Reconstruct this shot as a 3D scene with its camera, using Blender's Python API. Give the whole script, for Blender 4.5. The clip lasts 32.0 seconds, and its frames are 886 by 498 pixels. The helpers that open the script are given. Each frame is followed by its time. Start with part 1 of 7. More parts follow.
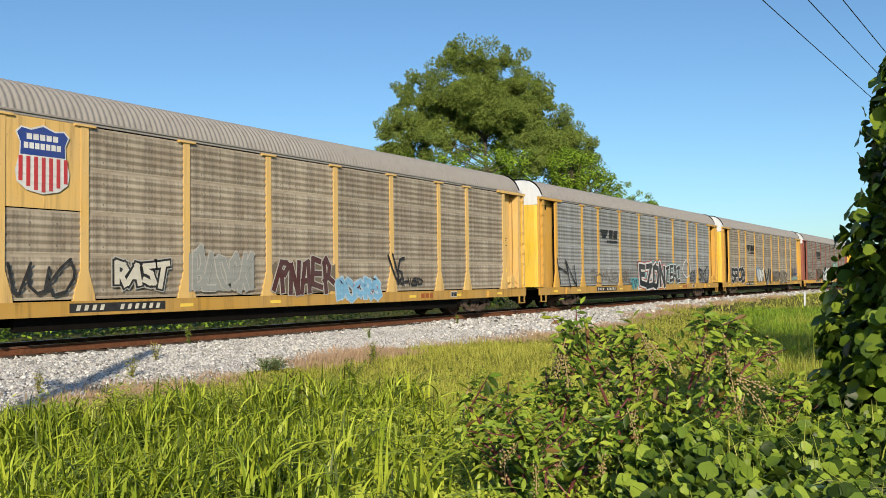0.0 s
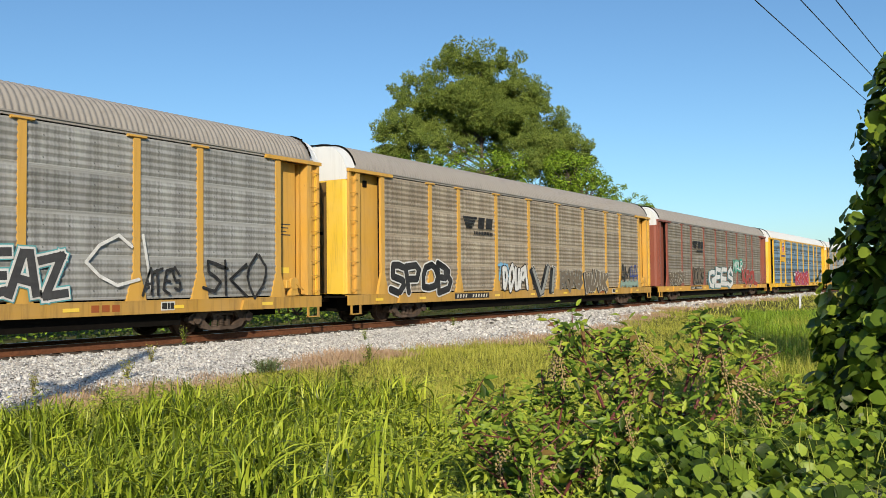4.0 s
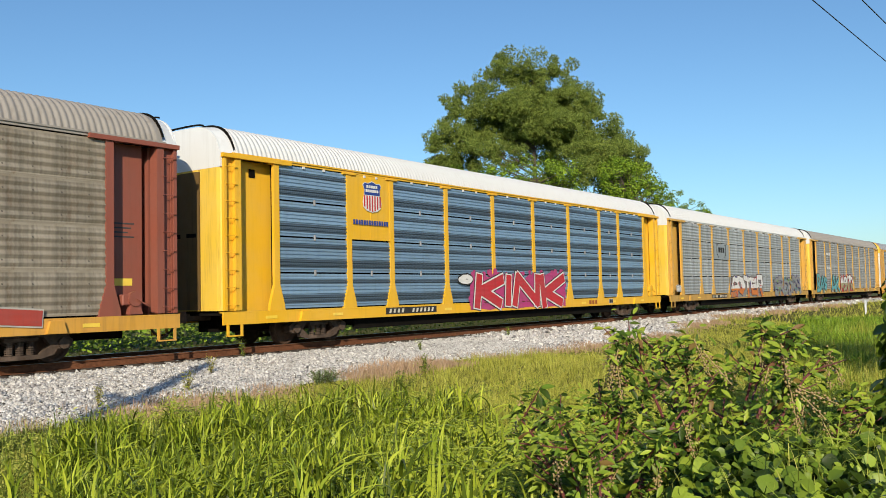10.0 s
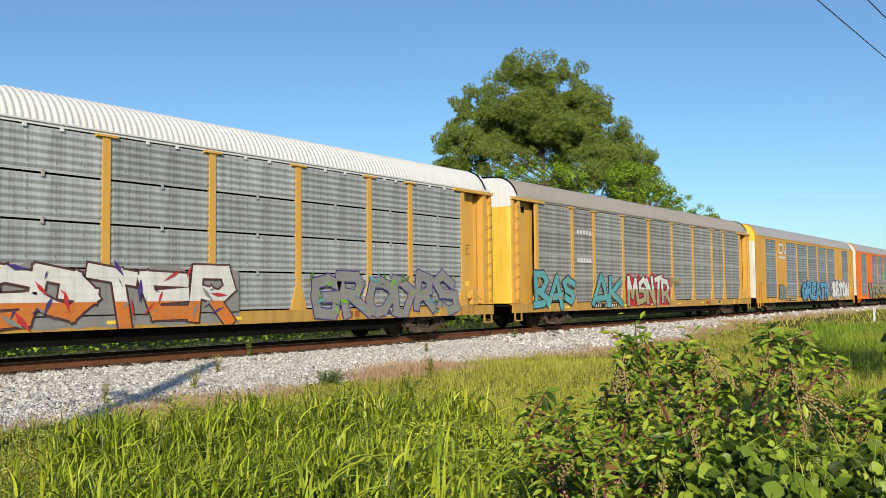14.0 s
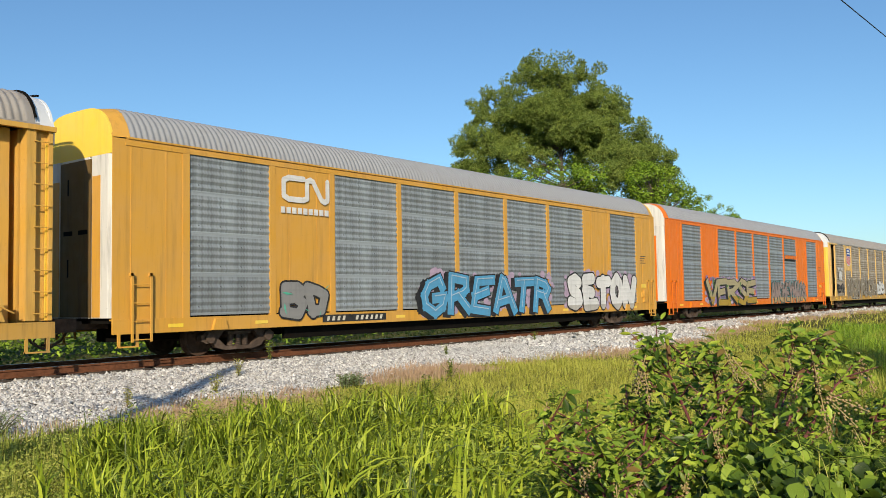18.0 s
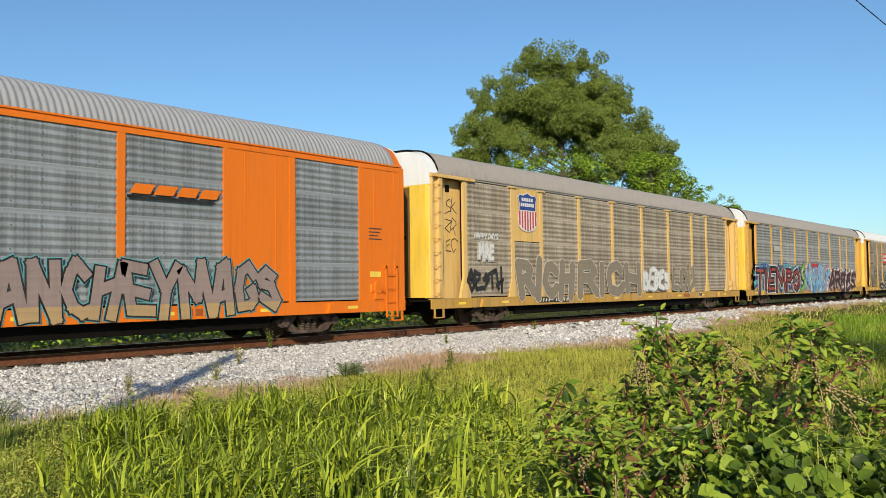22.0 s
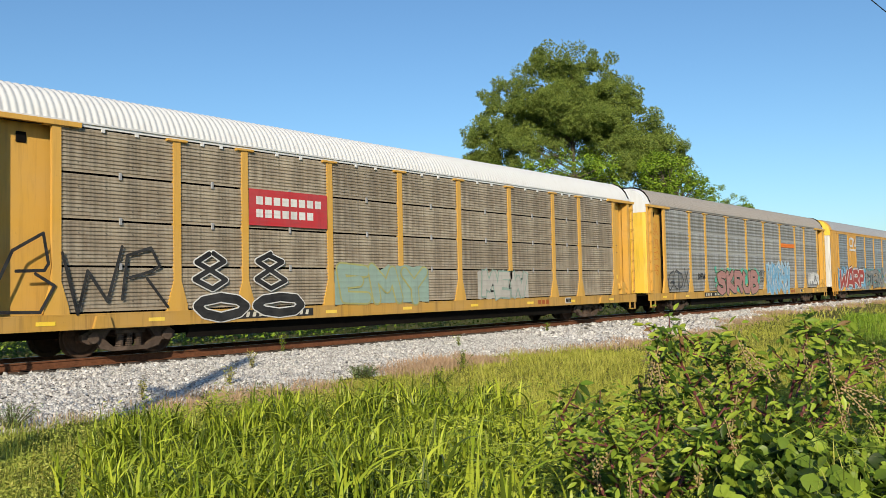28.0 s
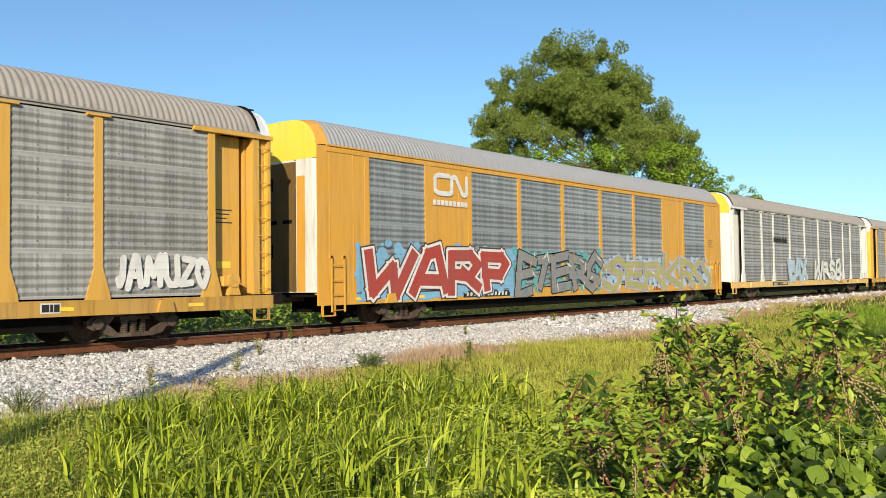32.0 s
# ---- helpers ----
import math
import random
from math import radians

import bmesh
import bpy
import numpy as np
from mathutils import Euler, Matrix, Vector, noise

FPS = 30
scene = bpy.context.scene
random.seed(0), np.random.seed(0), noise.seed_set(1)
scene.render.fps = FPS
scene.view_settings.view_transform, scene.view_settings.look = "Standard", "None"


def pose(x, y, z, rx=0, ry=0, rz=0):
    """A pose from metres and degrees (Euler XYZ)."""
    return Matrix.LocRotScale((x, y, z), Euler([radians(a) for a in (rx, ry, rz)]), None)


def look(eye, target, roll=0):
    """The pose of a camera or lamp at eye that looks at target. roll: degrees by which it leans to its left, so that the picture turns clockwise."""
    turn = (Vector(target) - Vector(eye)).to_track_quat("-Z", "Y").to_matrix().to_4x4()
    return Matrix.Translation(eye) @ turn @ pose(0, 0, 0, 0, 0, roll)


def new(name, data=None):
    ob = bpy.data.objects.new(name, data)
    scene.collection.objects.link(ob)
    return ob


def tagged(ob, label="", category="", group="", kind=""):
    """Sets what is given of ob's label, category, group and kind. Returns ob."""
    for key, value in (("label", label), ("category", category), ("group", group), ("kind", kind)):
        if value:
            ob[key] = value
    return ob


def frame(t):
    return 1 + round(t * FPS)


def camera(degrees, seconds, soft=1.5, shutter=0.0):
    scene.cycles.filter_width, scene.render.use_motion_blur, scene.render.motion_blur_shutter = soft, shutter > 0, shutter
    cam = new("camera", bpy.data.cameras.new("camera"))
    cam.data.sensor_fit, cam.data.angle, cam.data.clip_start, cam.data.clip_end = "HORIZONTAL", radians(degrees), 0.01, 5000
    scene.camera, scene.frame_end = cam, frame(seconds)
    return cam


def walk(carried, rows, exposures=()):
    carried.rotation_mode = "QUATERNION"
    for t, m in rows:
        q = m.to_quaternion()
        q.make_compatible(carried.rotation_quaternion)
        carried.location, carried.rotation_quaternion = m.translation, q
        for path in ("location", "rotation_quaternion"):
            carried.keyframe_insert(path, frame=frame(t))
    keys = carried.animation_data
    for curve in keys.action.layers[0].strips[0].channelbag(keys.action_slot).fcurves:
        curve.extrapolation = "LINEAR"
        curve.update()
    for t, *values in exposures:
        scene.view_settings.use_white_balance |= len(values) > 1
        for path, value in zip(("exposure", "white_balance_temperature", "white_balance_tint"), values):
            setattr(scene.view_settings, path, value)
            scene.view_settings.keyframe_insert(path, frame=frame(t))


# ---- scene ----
# ---------------------------------------------------------------- camera and its path
EYE = (0.0, 0.0, 1.28)          # rail top is z = 0, the track runs along x
VIEW = [
    (0, 92.11, 0.72, -57.04), (0.5, 92.09, 0.64, -57.26), (1, 92.09, 0.55, -57.22), (1.5, 91.96, 0.45, -57.14),
    (2, 91.87, 0.53, -57.12), (2.5, 91.89, 0.41, -57.26), (3, 92.01, 0.44, -57.24), (3.5, 92.31, 0.55, -57.33),
    (5.5, 91.77, 0.89, -57.01), (6, 91.69, 0.85, -56.9), (6.5, 91.76, 0.78, -56.12), (7, 91.77, 0.84, -55.26),
    (7.5, 91.97, 0.9, -54.73), (8, 92.45, 1.01, -54.4), (8.5, 92.71, 1.09, -54.28), (9, 92.78, 1.08, -54.16),
    (9.5, 92.83, 0.84, -53.99), (10, 92.93, 1.25, -53.75), (10.5, 92.78, 0.8, -53.66), (11, 92.74, 0.85, -53.55),
    (11.5, 92.74, 0.7, -53.45), (12, 92.82, 0.68, -53.29), (12.5, 92.77, 0.51, -53.2), (13, 92.71, 0.44, -53.24),
    (13.5, 92.95, 0.56, -53.3), (14, 93.06, 0.56, -53.3), (14.5, 92.98, 0.63, -53.25), (16.5, 93.2, 0.69, -53.07),
    (17, 93.24, 0.76, -53.06), (17.5, 93.2, 0.82, -52.81), (18, 93.24, 0.98, -52.04), (18.5, 93.33, 1.2, -51.49),
    (19, 93.43, 1.35, -51.53), (19.5, 93.58, 1.32, -51.94), (20, 93.75, 1.26, -52.17), (20.5, 93.81, 1.12, -52.3),
    (21, 93.22, 0.79, -52.31), (21.5, 92.82, 0.74, -52.2), (22, 92.55, 0.71, -52.02), (22.5, 92.57, 0.69, -51.98),
    (23, 92.8, 0.84, -51.97), (23.5, 92.96, 0.97, -51.88), (24, 92.54, 1.2, -51.52), (24.5, 92.34, 1.42, -51.25),
    (25, 92.39, 1.48, -50.92), (25.5, 92.53, 1.46, -50.89), (26, 92.59, 1.63, -50.96), (26.5, 92.78, 1.69, -51.1),
    (28.5, 92.54, 0.95, -51.21), (29, 92.34, 0.66, -51.17), (29.5, 92.29, 0.42, -51.18), (30, 92.35, 0.51, -50.91),
    (30.5, 92.29, 0.67, -50.67), (31, 92.22, 0.75, -50.55), (31.5, 92.11, 0.76, -50.66), (32, 91.99, 0.73, -50.78),
]
cam = camera(53.58, 32.0, soft=0.8)
walk(cam, [(t, pose(*EYE, a, b, c)) for t, a, b, c in VIEW],
     [(0, 0.13, 6500, 10), (30.5, 0.13, 6500, 10), (31.4, 0.35, 6650, 10), (32, 0.35, 6650, 10)])

# ---------------------------------------------------------------- sky, sun, exposure
SUN_AZ, SUN_EL = radians(54), radians(24)      # the light travels towards (sin az, cos az), falling
world = bpy.data.worlds.new("sky")
scene.world = world
world.use_nodes = True
wn = world.node_tree.nodes
sky = wn.new("ShaderNodeTexSky")
sky.sky_type, sky.sun_disc = "NISHITA", False
sky.sun_elevation, sky.sun_rotation = SUN_EL, math.pi + SUN_AZ
sky.air_density, sky.dust_density, sky.ozone_density = 1.0, 0.5, 3.0
tint = wn.new("ShaderNodeMix")
tint.data_type, tint.blend_type = "RGBA", "MULTIPLY"
tint.inputs[0].default_value = 1.0
tint.inputs[7].default_value = (0.80, 1.02, 1.13, 1)
world.node_tree.links.new(sky.outputs[0], tint.inputs[6])
wn["Background"].inputs["Strength"].default_value = 0.108
world.node_tree.links.new(tint.outputs[2], wn["Background"].inputs["Color"])
sun = new("sun", bpy.data.lights.new("sun", "SUN"))
sun.data.energy, sun.data.angle, sun.data.color = 5.0, radians(0.6), (1.0, 0.865, 0.655)
travel = Vector((math.sin(SUN_AZ) * math.cos(SUN_EL), math.cos(SUN_AZ) * math.cos(SUN_EL), -math.sin(SUN_EL)))
sun.matrix_world = look(-travel * 50, (0, 0, 0))
# ---------------------------------------------------------------- helpers for meshes and materials
rng = np.random.default_rng(7)


class Mesher:
    """Collects vertices and faces for one mesh."""

    def __init__(self):
        self.v, self.f = [], []

    def add(self, verts, faces):
        n = len(self.v)
        self.v += [tuple(p) for p in verts]
        self.f += [tuple(i + n for i in q) for q in faces]
        return self

    def box(self, x0, x1, y0, y1, z0, z1, c=0.0):
        if c <= 0:
            vs = [(x, y, z) for z in (z0, z1) for y in (y0, y1) for x in (x0, x1)]
            return self.add(vs, [(0, 2, 3, 1), (4, 5, 7, 6), (0, 1, 5, 4), (2, 6, 7, 3), (0, 4, 6, 2), (1, 3, 7, 5)])
        bm = bmesh.new()
        bmesh.ops.create_cube(bm, size=1)
        bmesh.ops.scale(bm, vec=(x1 - x0, y1 - y0, z1 - z0), verts=bm.verts)
        bmesh.ops.bevel(bm, geom=bm.edges[:], offset=c, segments=1, affect="EDGES", profile=0.5)
        bmesh.ops.translate(bm, vec=((x0 + x1) / 2, (y0 + y1) / 2, (z0 + z1) / 2), verts=bm.verts)
        bm.verts.index_update()
        self.add([v.co[:] for v in bm.verts], [[v.index for v in f.verts] for f in bm.faces])
        bm.free()
        return self

    def prism(self, pts, axis, c0, c1):
        """A closed 2D outline pushed along an axis ('x': points are (y, z); 'y': (x, z); 'z': (x, y))."""
        def put(p, c):
            return {"x": (c, *p), "y": (p[0], c, p[1]), "z": (*p, c)}[axis]
        n = len(pts)
        vs = [put(p, c0) for p in pts] + [put(p, c1) for p in pts]
        fs = [tuple(range(n))[::-1], tuple(range(n, 2 * n))]
        fs += [(i, (i + 1) % n, n + (i + 1) % n, n + i) for i in range(n)]
        return self.add(vs, fs)

    def tube(self, p0, p1, r0, r1=None, n=8, caps=True):
        r1 = r0 if r1 is None else r1
        p0, p1 = Vector(p0), Vector(p1)
        q = (p1 - p0).to_track_quat("Z", "Y")
        ring = [(math.cos(2 * math.pi * i / n), math.sin(2 * math.pi * i / n)) for i in range(n)]
        vs = [p0 + q @ Vector((a * r0, b * r0, 0)) for a, b in ring] + [p1 + q @ Vector((a * r1, b * r1, 0)) for a, b in ring]
        fs = [(i, (i + 1) % n, n + (i + 1) % n, n + i) for i in range(n)]
        if caps:
            fs += [tuple(range(n))[::-1], tuple(range(n, 2 * n))]
        return self.add(vs, fs)

    def path(self, pts, radii, n=6):
        for a, b, r, s in zip(pts, pts[1:], radii, radii[1:]):
            self.tube(a, b, r, s, n, caps=False)
        return self

    def mesh(self, name, smooth=False):
        me = bpy.data.meshes.new(name)
        me.from_pydata(self.v, [], self.f)
        if smooth:
            me.polygons.foreach_set("use_smooth", [True] * len(me.polygons))
        bm = bmesh.new()
        bm.from_mesh(me)
        bmesh.ops.recalc_face_normals(bm, faces=bm.faces)
        bm.to_mesh(me)
        bm.free()
        return me


def array_mesh(name, verts, faces, smooth=True):
    """A mesh from numpy arrays, all faces with the same number of corners."""
    me = bpy.data.meshes.new(name)
    k = faces.shape[1]
    me.vertices.add(len(verts))
    me.vertices.foreach_set("co", np.ascontiguousarray(verts, dtype=np.float32).ravel())
    me.loops.add(faces.size)
    me.loops.foreach_set("vertex_index", np.ascontiguousarray(faces, dtype=np.int32).ravel())
    me.polygons.add(len(faces))
    me.polygons.foreach_set("loop_start", np.arange(0, faces.size, k, dtype=np.int32))
    me.update(calc_edges=True)
    if smooth:
        me.polygons.foreach_set("use_smooth", np.ones(len(faces), dtype=bool))
    return me


def part(name, data, material, parent=None, label="", m=None):
    """One mesh object under a thing or a part; alike parts share the mesh, the material sits on the object."""
    if isinstance(data, Mesher):
        data = data.mesh(name)
    if not data.materials:
        data.materials.append(None)
    ob = new(name, data)
    ob.material_slots[0].link = "OBJECT"
    ob.material_slots[0].material = material
    if parent is not None:
        ob.parent = parent
    if m is not None:
        ob.matrix_basis = m
    if label:
        ob["label"] = label
    return ob


def thing(name, m, label, category, group="", kind=""):
    ob = new(name)
    ob.matrix_basis = m
    ob.empty_display_size = 0.2
    return tagged(ob, label, category, group, kind)


class Nodes:
    def __init__(self, name):
        self.mat = bpy.data.materials.new(name)
        self.mat.use_nodes = True
        self.t = self.mat.node_tree
        self.bsdf = self.t.nodes["Principled BSDF"]
        self.coord = self.t.nodes.new("ShaderNodeTexCoord")

    def link(self, a, b):
        self.t.links.new(a, b)

    def mapped(self, scale=(1, 1, 1), source="Object"):
        n = self.t.nodes.new("ShaderNodeMapping")
        n.inputs["Scale"].default_value = scale
        self.link(self.coord.outputs[source], n.inputs["Vector"])
        return n.outputs[0]

    def noise(self, scale, detail=4.0, rough=0.6, vec=None, distortion=0.0):
        n = self.t.nodes.new("ShaderNodeTexNoise")
        n.inputs["Scale"].default_value, n.inputs["Detail"].default_value = scale, detail
        n.inputs["Roughness"].default_value, n.inputs["Distortion"].default_value = rough, distortion
        self.link(vec or self.coord.outputs["Object"], n.inputs["Vector"])
        return n.outputs["Fac"]

    def ramp(self, fac, *stops):
        n = self.t.nodes.new("ShaderNodeValToRGB")
        e = n.color_ramp.elements
        while len(e) < len(stops):
            e.new(0.5)
        for el, (p, c) in zip(e, stops):
            el.position = p
            el.color = (c, c, c, 1) if isinstance(c, (int, float)) else (*c, 1)
        self.link(fac, n.inputs[0])
        return n.outputs[0]

    def mix(self, fac, a, b, mode="MIX"):
        n = self.t.nodes.new("ShaderNodeMix")
        n.data_type, n.blend_type = "RGBA", mode
        for sock, val in ((n.inputs[0], fac), (n.inputs[6], a), (n.inputs[7], b)):
            if hasattr(val, "is_output"):
                self.link(val, sock)
            elif isinstance(val, (int, float)):
                sock.default_value = val
            else:
                sock.default_value = (*val, 1)
        return n.outputs[2]

    def math(self, op, a, b=None):
        n = self.t.nodes.new("ShaderNodeMath")
        n.operation = op
        for sock, val in ((n.inputs[0], a), (n.inputs[1], b)):
            if val is None:
                continue
            if hasattr(val, "is_output"):
                self.link(val, sock)
            else:
                sock.default_value = val
        return n.outputs[0]

    def axis(self, vec, i):
        n = self.t.nodes.new("ShaderNodeSeparateXYZ")
        self.link(vec, n.inputs[0])
        return n.outputs[i]

    def random(self):
        return self.t.nodes.new("ShaderNodeObjectInfo").outputs["Random"]

    def island(self):
        return self.t.nodes.new("ShaderNodeNewGeometry").outputs["Random Per Island"]

    def done(self, color, rough=0.6, metal=0.0, bump=None, strength=0.3, dist=0.01, spec=0.5):
        for key, val in (("Base Color", color), ("Roughness", rough), ("Metallic", metal), ("Specular IOR Level", spec)):
            sock = self.bsdf.inputs[key]
            if hasattr(val, "is_output"):
                self.link(val, sock)
            else:
                sock.default_value = val if isinstance(val, (int, float)) else (*val, 1)
        if bump is not None:
            n = self.t.nodes.new("ShaderNodeBump")
            n.inputs["Strength"].default_value, n.inputs["Distance"].default_value = strength, dist
            self.link(bump, n.inputs["Height"])
            self.link(n.outputs[0], self.bsdf.inputs["Normal"])
        return self.mat


def paint(name, color, dirt=(0.09, 0.06, 0.035), amount=0.5, rough=0.5, fade=0.25):
    """Weathered railcar paint: faded patches, downward streaks of grime, rust specks."""
    k = Nodes(name)
    light = tuple(c * (1 - fade) + fade * (0.25 * sum(color) / 3 + 0.5 * max(color)) for c in color)
    base = k.mix(k.ramp(k.noise(0.9, 5, 0.65), (0.35, 0.0), (0.7, 1.0)), color, light)
    streak = k.ramp(k.noise(1.0, 5, 0.7, k.mapped((5.0, 5.0, 0.35))), (0.5, 0.0), (0.78, 1.0))
    base = k.mix(k.math("MULTIPLY", streak, amount), base, dirt)
    specks = k.ramp(k.noise(9, 6, 0.7), (0.66, 0.0), (0.74, 1.0))
    base = k.mix(k.math("MULTIPLY", specks, amount), base, (0.10, 0.045, 0.02))
    return k.done(base, k.ramp(k.noise(3, 4), (0.3, rough - 0.12), (0.7, rough + 0.15)), 0.0, k.noise(25, 3), 0.12, 0.004, 0.35)


def panel_paint(name, color, dirt, amount, hole=0.5, pitch=0.088, rough=0.55, metal=0.0, rusty=0.0, rows=False):
    """Perforated, galvanised side screen: small round holes in rows, road film, soot bands."""
    k = Nodes(name)
    vec = k.coord.outputs["Object"]
    tone = k.ramp(k.random(), (0.0, 0.80), (1.0, 1.1))
    base = k.mix(1.0, color, tone, "MULTIPLY")
    film = k.ramp(k.noise(1.3, 6, 0.62, k.mapped((0.6, 0.6, 1.5))), (0.32, 0.0), (0.68, 1.0))
    base = k.mix(k.math("MULTIPLY", film, amount), base, dirt)
    streak = k.ramp(k.noise(1.0, 4, 0.7, k.mapped((9.0, 1.0, 0.5))), (0.48, 0.0), (0.8, 1.0))
    base = k.mix(k.math("MULTIPLY", streak, 0.28), base, tuple(c * 0.45 for c in dirt))
    if rusty:
        r = k.ramp(k.noise(1.7, 6, 0.7, k.mapped((2.0, 1, 0.8))), (0.56, 0.0), (0.66, 1.0))
        base = k.mix(k.math("MULTIPLY", r, rusty), base, (0.13, 0.07, 0.03))
    # upright columns of small holes, some of them closed by dirt; two rows of bolts a panel
    x, z = k.axis(vec, 0), k.axis(vec, 2)
    if rows:                        # round holes in level rows beside the seams only
        cx = k.math("SUBTRACT", k.math("FRACT", k.math("DIVIDE", x, pitch)), 0.5)
        cz = k.math("SUBTRACT", k.math("FRACT", k.math("DIVIDE", z, 0.058)), 0.5)
        d = k.math("ADD", k.math("POWER", k.math("MULTIPLY", cx, pitch), 2.0), k.math("POWER", k.math("MULTIPLY", cz, 0.058), 2.0))
        holes = k.math("MULTIPLY", k.ramp(d, (0.00022, 1.0), (0.00042, 0.0)), k.ramp(z, (0.0, 0.0), (0.11, 0.0), (0.115, 1.0), (0.345, 1.0), (0.35, 0.0), (0.64, 0.0), (0.645, 1.0), (0.755, 1.0), (0.76, 0.0)))
    else:
        cx = k.math("SUBTRACT", k.math("FRACT", k.math("DIVIDE", x, pitch)), 0.5)
        cz = k.math("SUBTRACT", k.math("FRACT", k.math("DIVIDE", z, 0.052)), 0.5)
        d = k.math("ADD", k.math("POWER", k.math("MULTIPLY", cx, pitch), 2.0), k.math("POWER", k.math("MULTIPLY", cz, 0.040), 2.0))
        column = k.ramp(k.noise(1.0, 2, 0.8, k.mapped((4.3, 0.0, 0.35))), (0.38, 0.0), (0.60, 0.85))
        holes = k.math("MULTIPLY", k.math("MULTIPLY", k.ramp(d, (0.00008, 1.0), (0.00030, 0.0)), column), k.ramp(z, (0.0, 0.0), (0.05, 0.0), (0.055, 1.0), (0.90, 1.0), (0.905, 0.0)))
    base = k.mix(k.math("MULTIPLY", holes, hole), base, (0.02, 0.02, 0.02))
    bx_ = k.ramp(k.math("ABSOLUTE", k.math("SUBTRACT", k.math("FRACT", k.math("DIVIDE", x, 0.62)), 0.5)), (0.02, 1.0), (0.034, 0.0))
    bz_ = k.ramp(k.math("ABSOLUTE", k.math("SUBTRACT", k.math("FRACT", k.math("DIVIDE", z, 0.47)), 0.42)), (0.028, 1.0), (0.045, 0.0))
    base = k.mix(k.math("MULTIPLY", k.math("MULTIPLY", bx_, bz_), 0.8), base, tuple(0.12 * c for c in color))
    return k.done(base, rough, metal, k.noise(30, 3), 0.1, 0.003, 0.4)


def plain(name, color, rough=0.6, vary=0.25, scale=8.0, metal=0.0, bump=0.2, dist=0.006, spec=0.4):
    k = Nodes(name)
    dark = tuple(c * (1 - vary) for c in color)
    lite = tuple(min(1, c * (1 + vary)) for c in color)
    base = k.mix(k.ramp(k.noise(scale, 6, 0.65), (0.3, 0.0), (0.7, 1.0)), dark, lite)
    base = k.mix(k.ramp(k.noise(scale * 0.15, 4, 0.6), (0.35, 0.0), (0.65, 0.6)), base, dark)
    return k.done(base, rough, metal, k.noise(scale * 4, 5, 0.7), bump, dist, spec)


def leaf_mat(name, color, other, rough=0.45, through_light=0.35, random_from="island", deep=None):
    k = Nodes(name)
    r = k.island() if random_from == "island" else k.random()
    base = k.mix(k.ramp(r, (0.0, 0.0), (1.0, 1.0)), color, other)
    if deep:                        # a random share of leaves painted dark, as leaves in shade look
        base = k.mix(k.ramp(k.math("FRACT", k.math("MULTIPLY", r, 7.31)), (0.0, 1.0), (deep, 1.0), (deep + 0.12, 0.0)), base, tuple(0.30 * c for c in color))
    base = k.mix(k.ramp(k.noise(1.1, 3), (0.4, 0.0), (0.7, 0.5)), base, tuple(c * 0.6 for c in color))
    k.done(base, rough, 0.0, None, spec=0.22)
    tr = k.t.nodes.new("ShaderNodeBsdfTranslucent")
    k.link(k.mix(0.5, base, (0.16, 0.26, 0.03)), tr.inputs["Color"])
    mx = k.t.nodes.new("ShaderNodeMixShader")
    mx.inputs[0].default_value = through_light
    k.link(k.bsdf.outputs[0], mx.inputs[1])
    k.link(tr.outputs[0], mx.inputs[2])
    k.link(mx.outputs[0], k.t.nodes["Material Output"].inputs["Surface"])
    return k.mat


YELLOW = paint("railcar_yellow", (0.58, 0.325, 0.055), amount=0.4, fade=0.1)
YELLOW_FADED = paint("faded_yellow", (0.66, 0.42, 0.13), amount=0.55, fade=0.15)
YELLOW_BRIGHT = paint("bright_yellow", (0.72, 0.40, 0.012), amount=0.15, fade=0.08)
LEMON = paint("lemon_yellow", (0.80, 0.56, 0.05), amount=0.2, fade=0.1)
OCHRE = paint("ochre_yellow", (0.58, 0.30, 0.04), amount=0.35, fade=0.1)
BROWN = paint("oxide_brown", (0.25, 0.075, 0.05), amount=0.35, fade=0.1)
SILL_GRIMY = paint("grimy_yellow_sill", (0.46, 0.26, 0.045), (0.08, 0.05, 0.03), 0.7, 0.6, 0.15)
DOOR_SHADE = paint("shaded_door_middle", (0.13, 0.08, 0.025), (0.02, 0.015, 0.012), 0.9, 0.7, 0.0)
ORANGE = paint("vivid_orange", (0.70, 0.165, 0.008), amount=0.2, fade=0.0)
WHITE = paint("weathered_white", (0.64, 0.66, 0.68), (0.25, 0.23, 0.20), 0.25, 0.45, 0.0)
WHITE_WORN = paint("worn_white", (0.64, 0.63, 0.60), (0.22, 0.2, 0.18), 0.6, 0.6, 0.0)
# grime streaks, laid on heavier to darken the doors like the shaded gap
DOOR_YELLOW = paint("streaked_yellow_door", (0.70, 0.47, 0.05), (0.10, 0.07, 0.03), 0.6, 0.55, 0.1)
DOOR_WORN = paint("scraped_white_door", (0.60, 0.59, 0.57), (0.17, 0.17, 0.17), 1.0, 0.6, 0.0)
ROOF_GREY = paint("grey_roof", (0.30, 0.275, 0.25), (0.14, 0.12, 0.10), 0.5, 0.5, 0.1)
ROOF_STEEL = paint("galvanised_roof", (0.29, 0.295, 0.31), (0.15, 0.14, 0.13), 0.4, 0.42, 0.1)
ROOF_WHITE = paint("white_roof", (0.60, 0.61, 0.62), (0.40, 0.38, 0.34), 0.3, 0.5, 0.0)
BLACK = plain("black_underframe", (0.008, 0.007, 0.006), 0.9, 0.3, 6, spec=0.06)
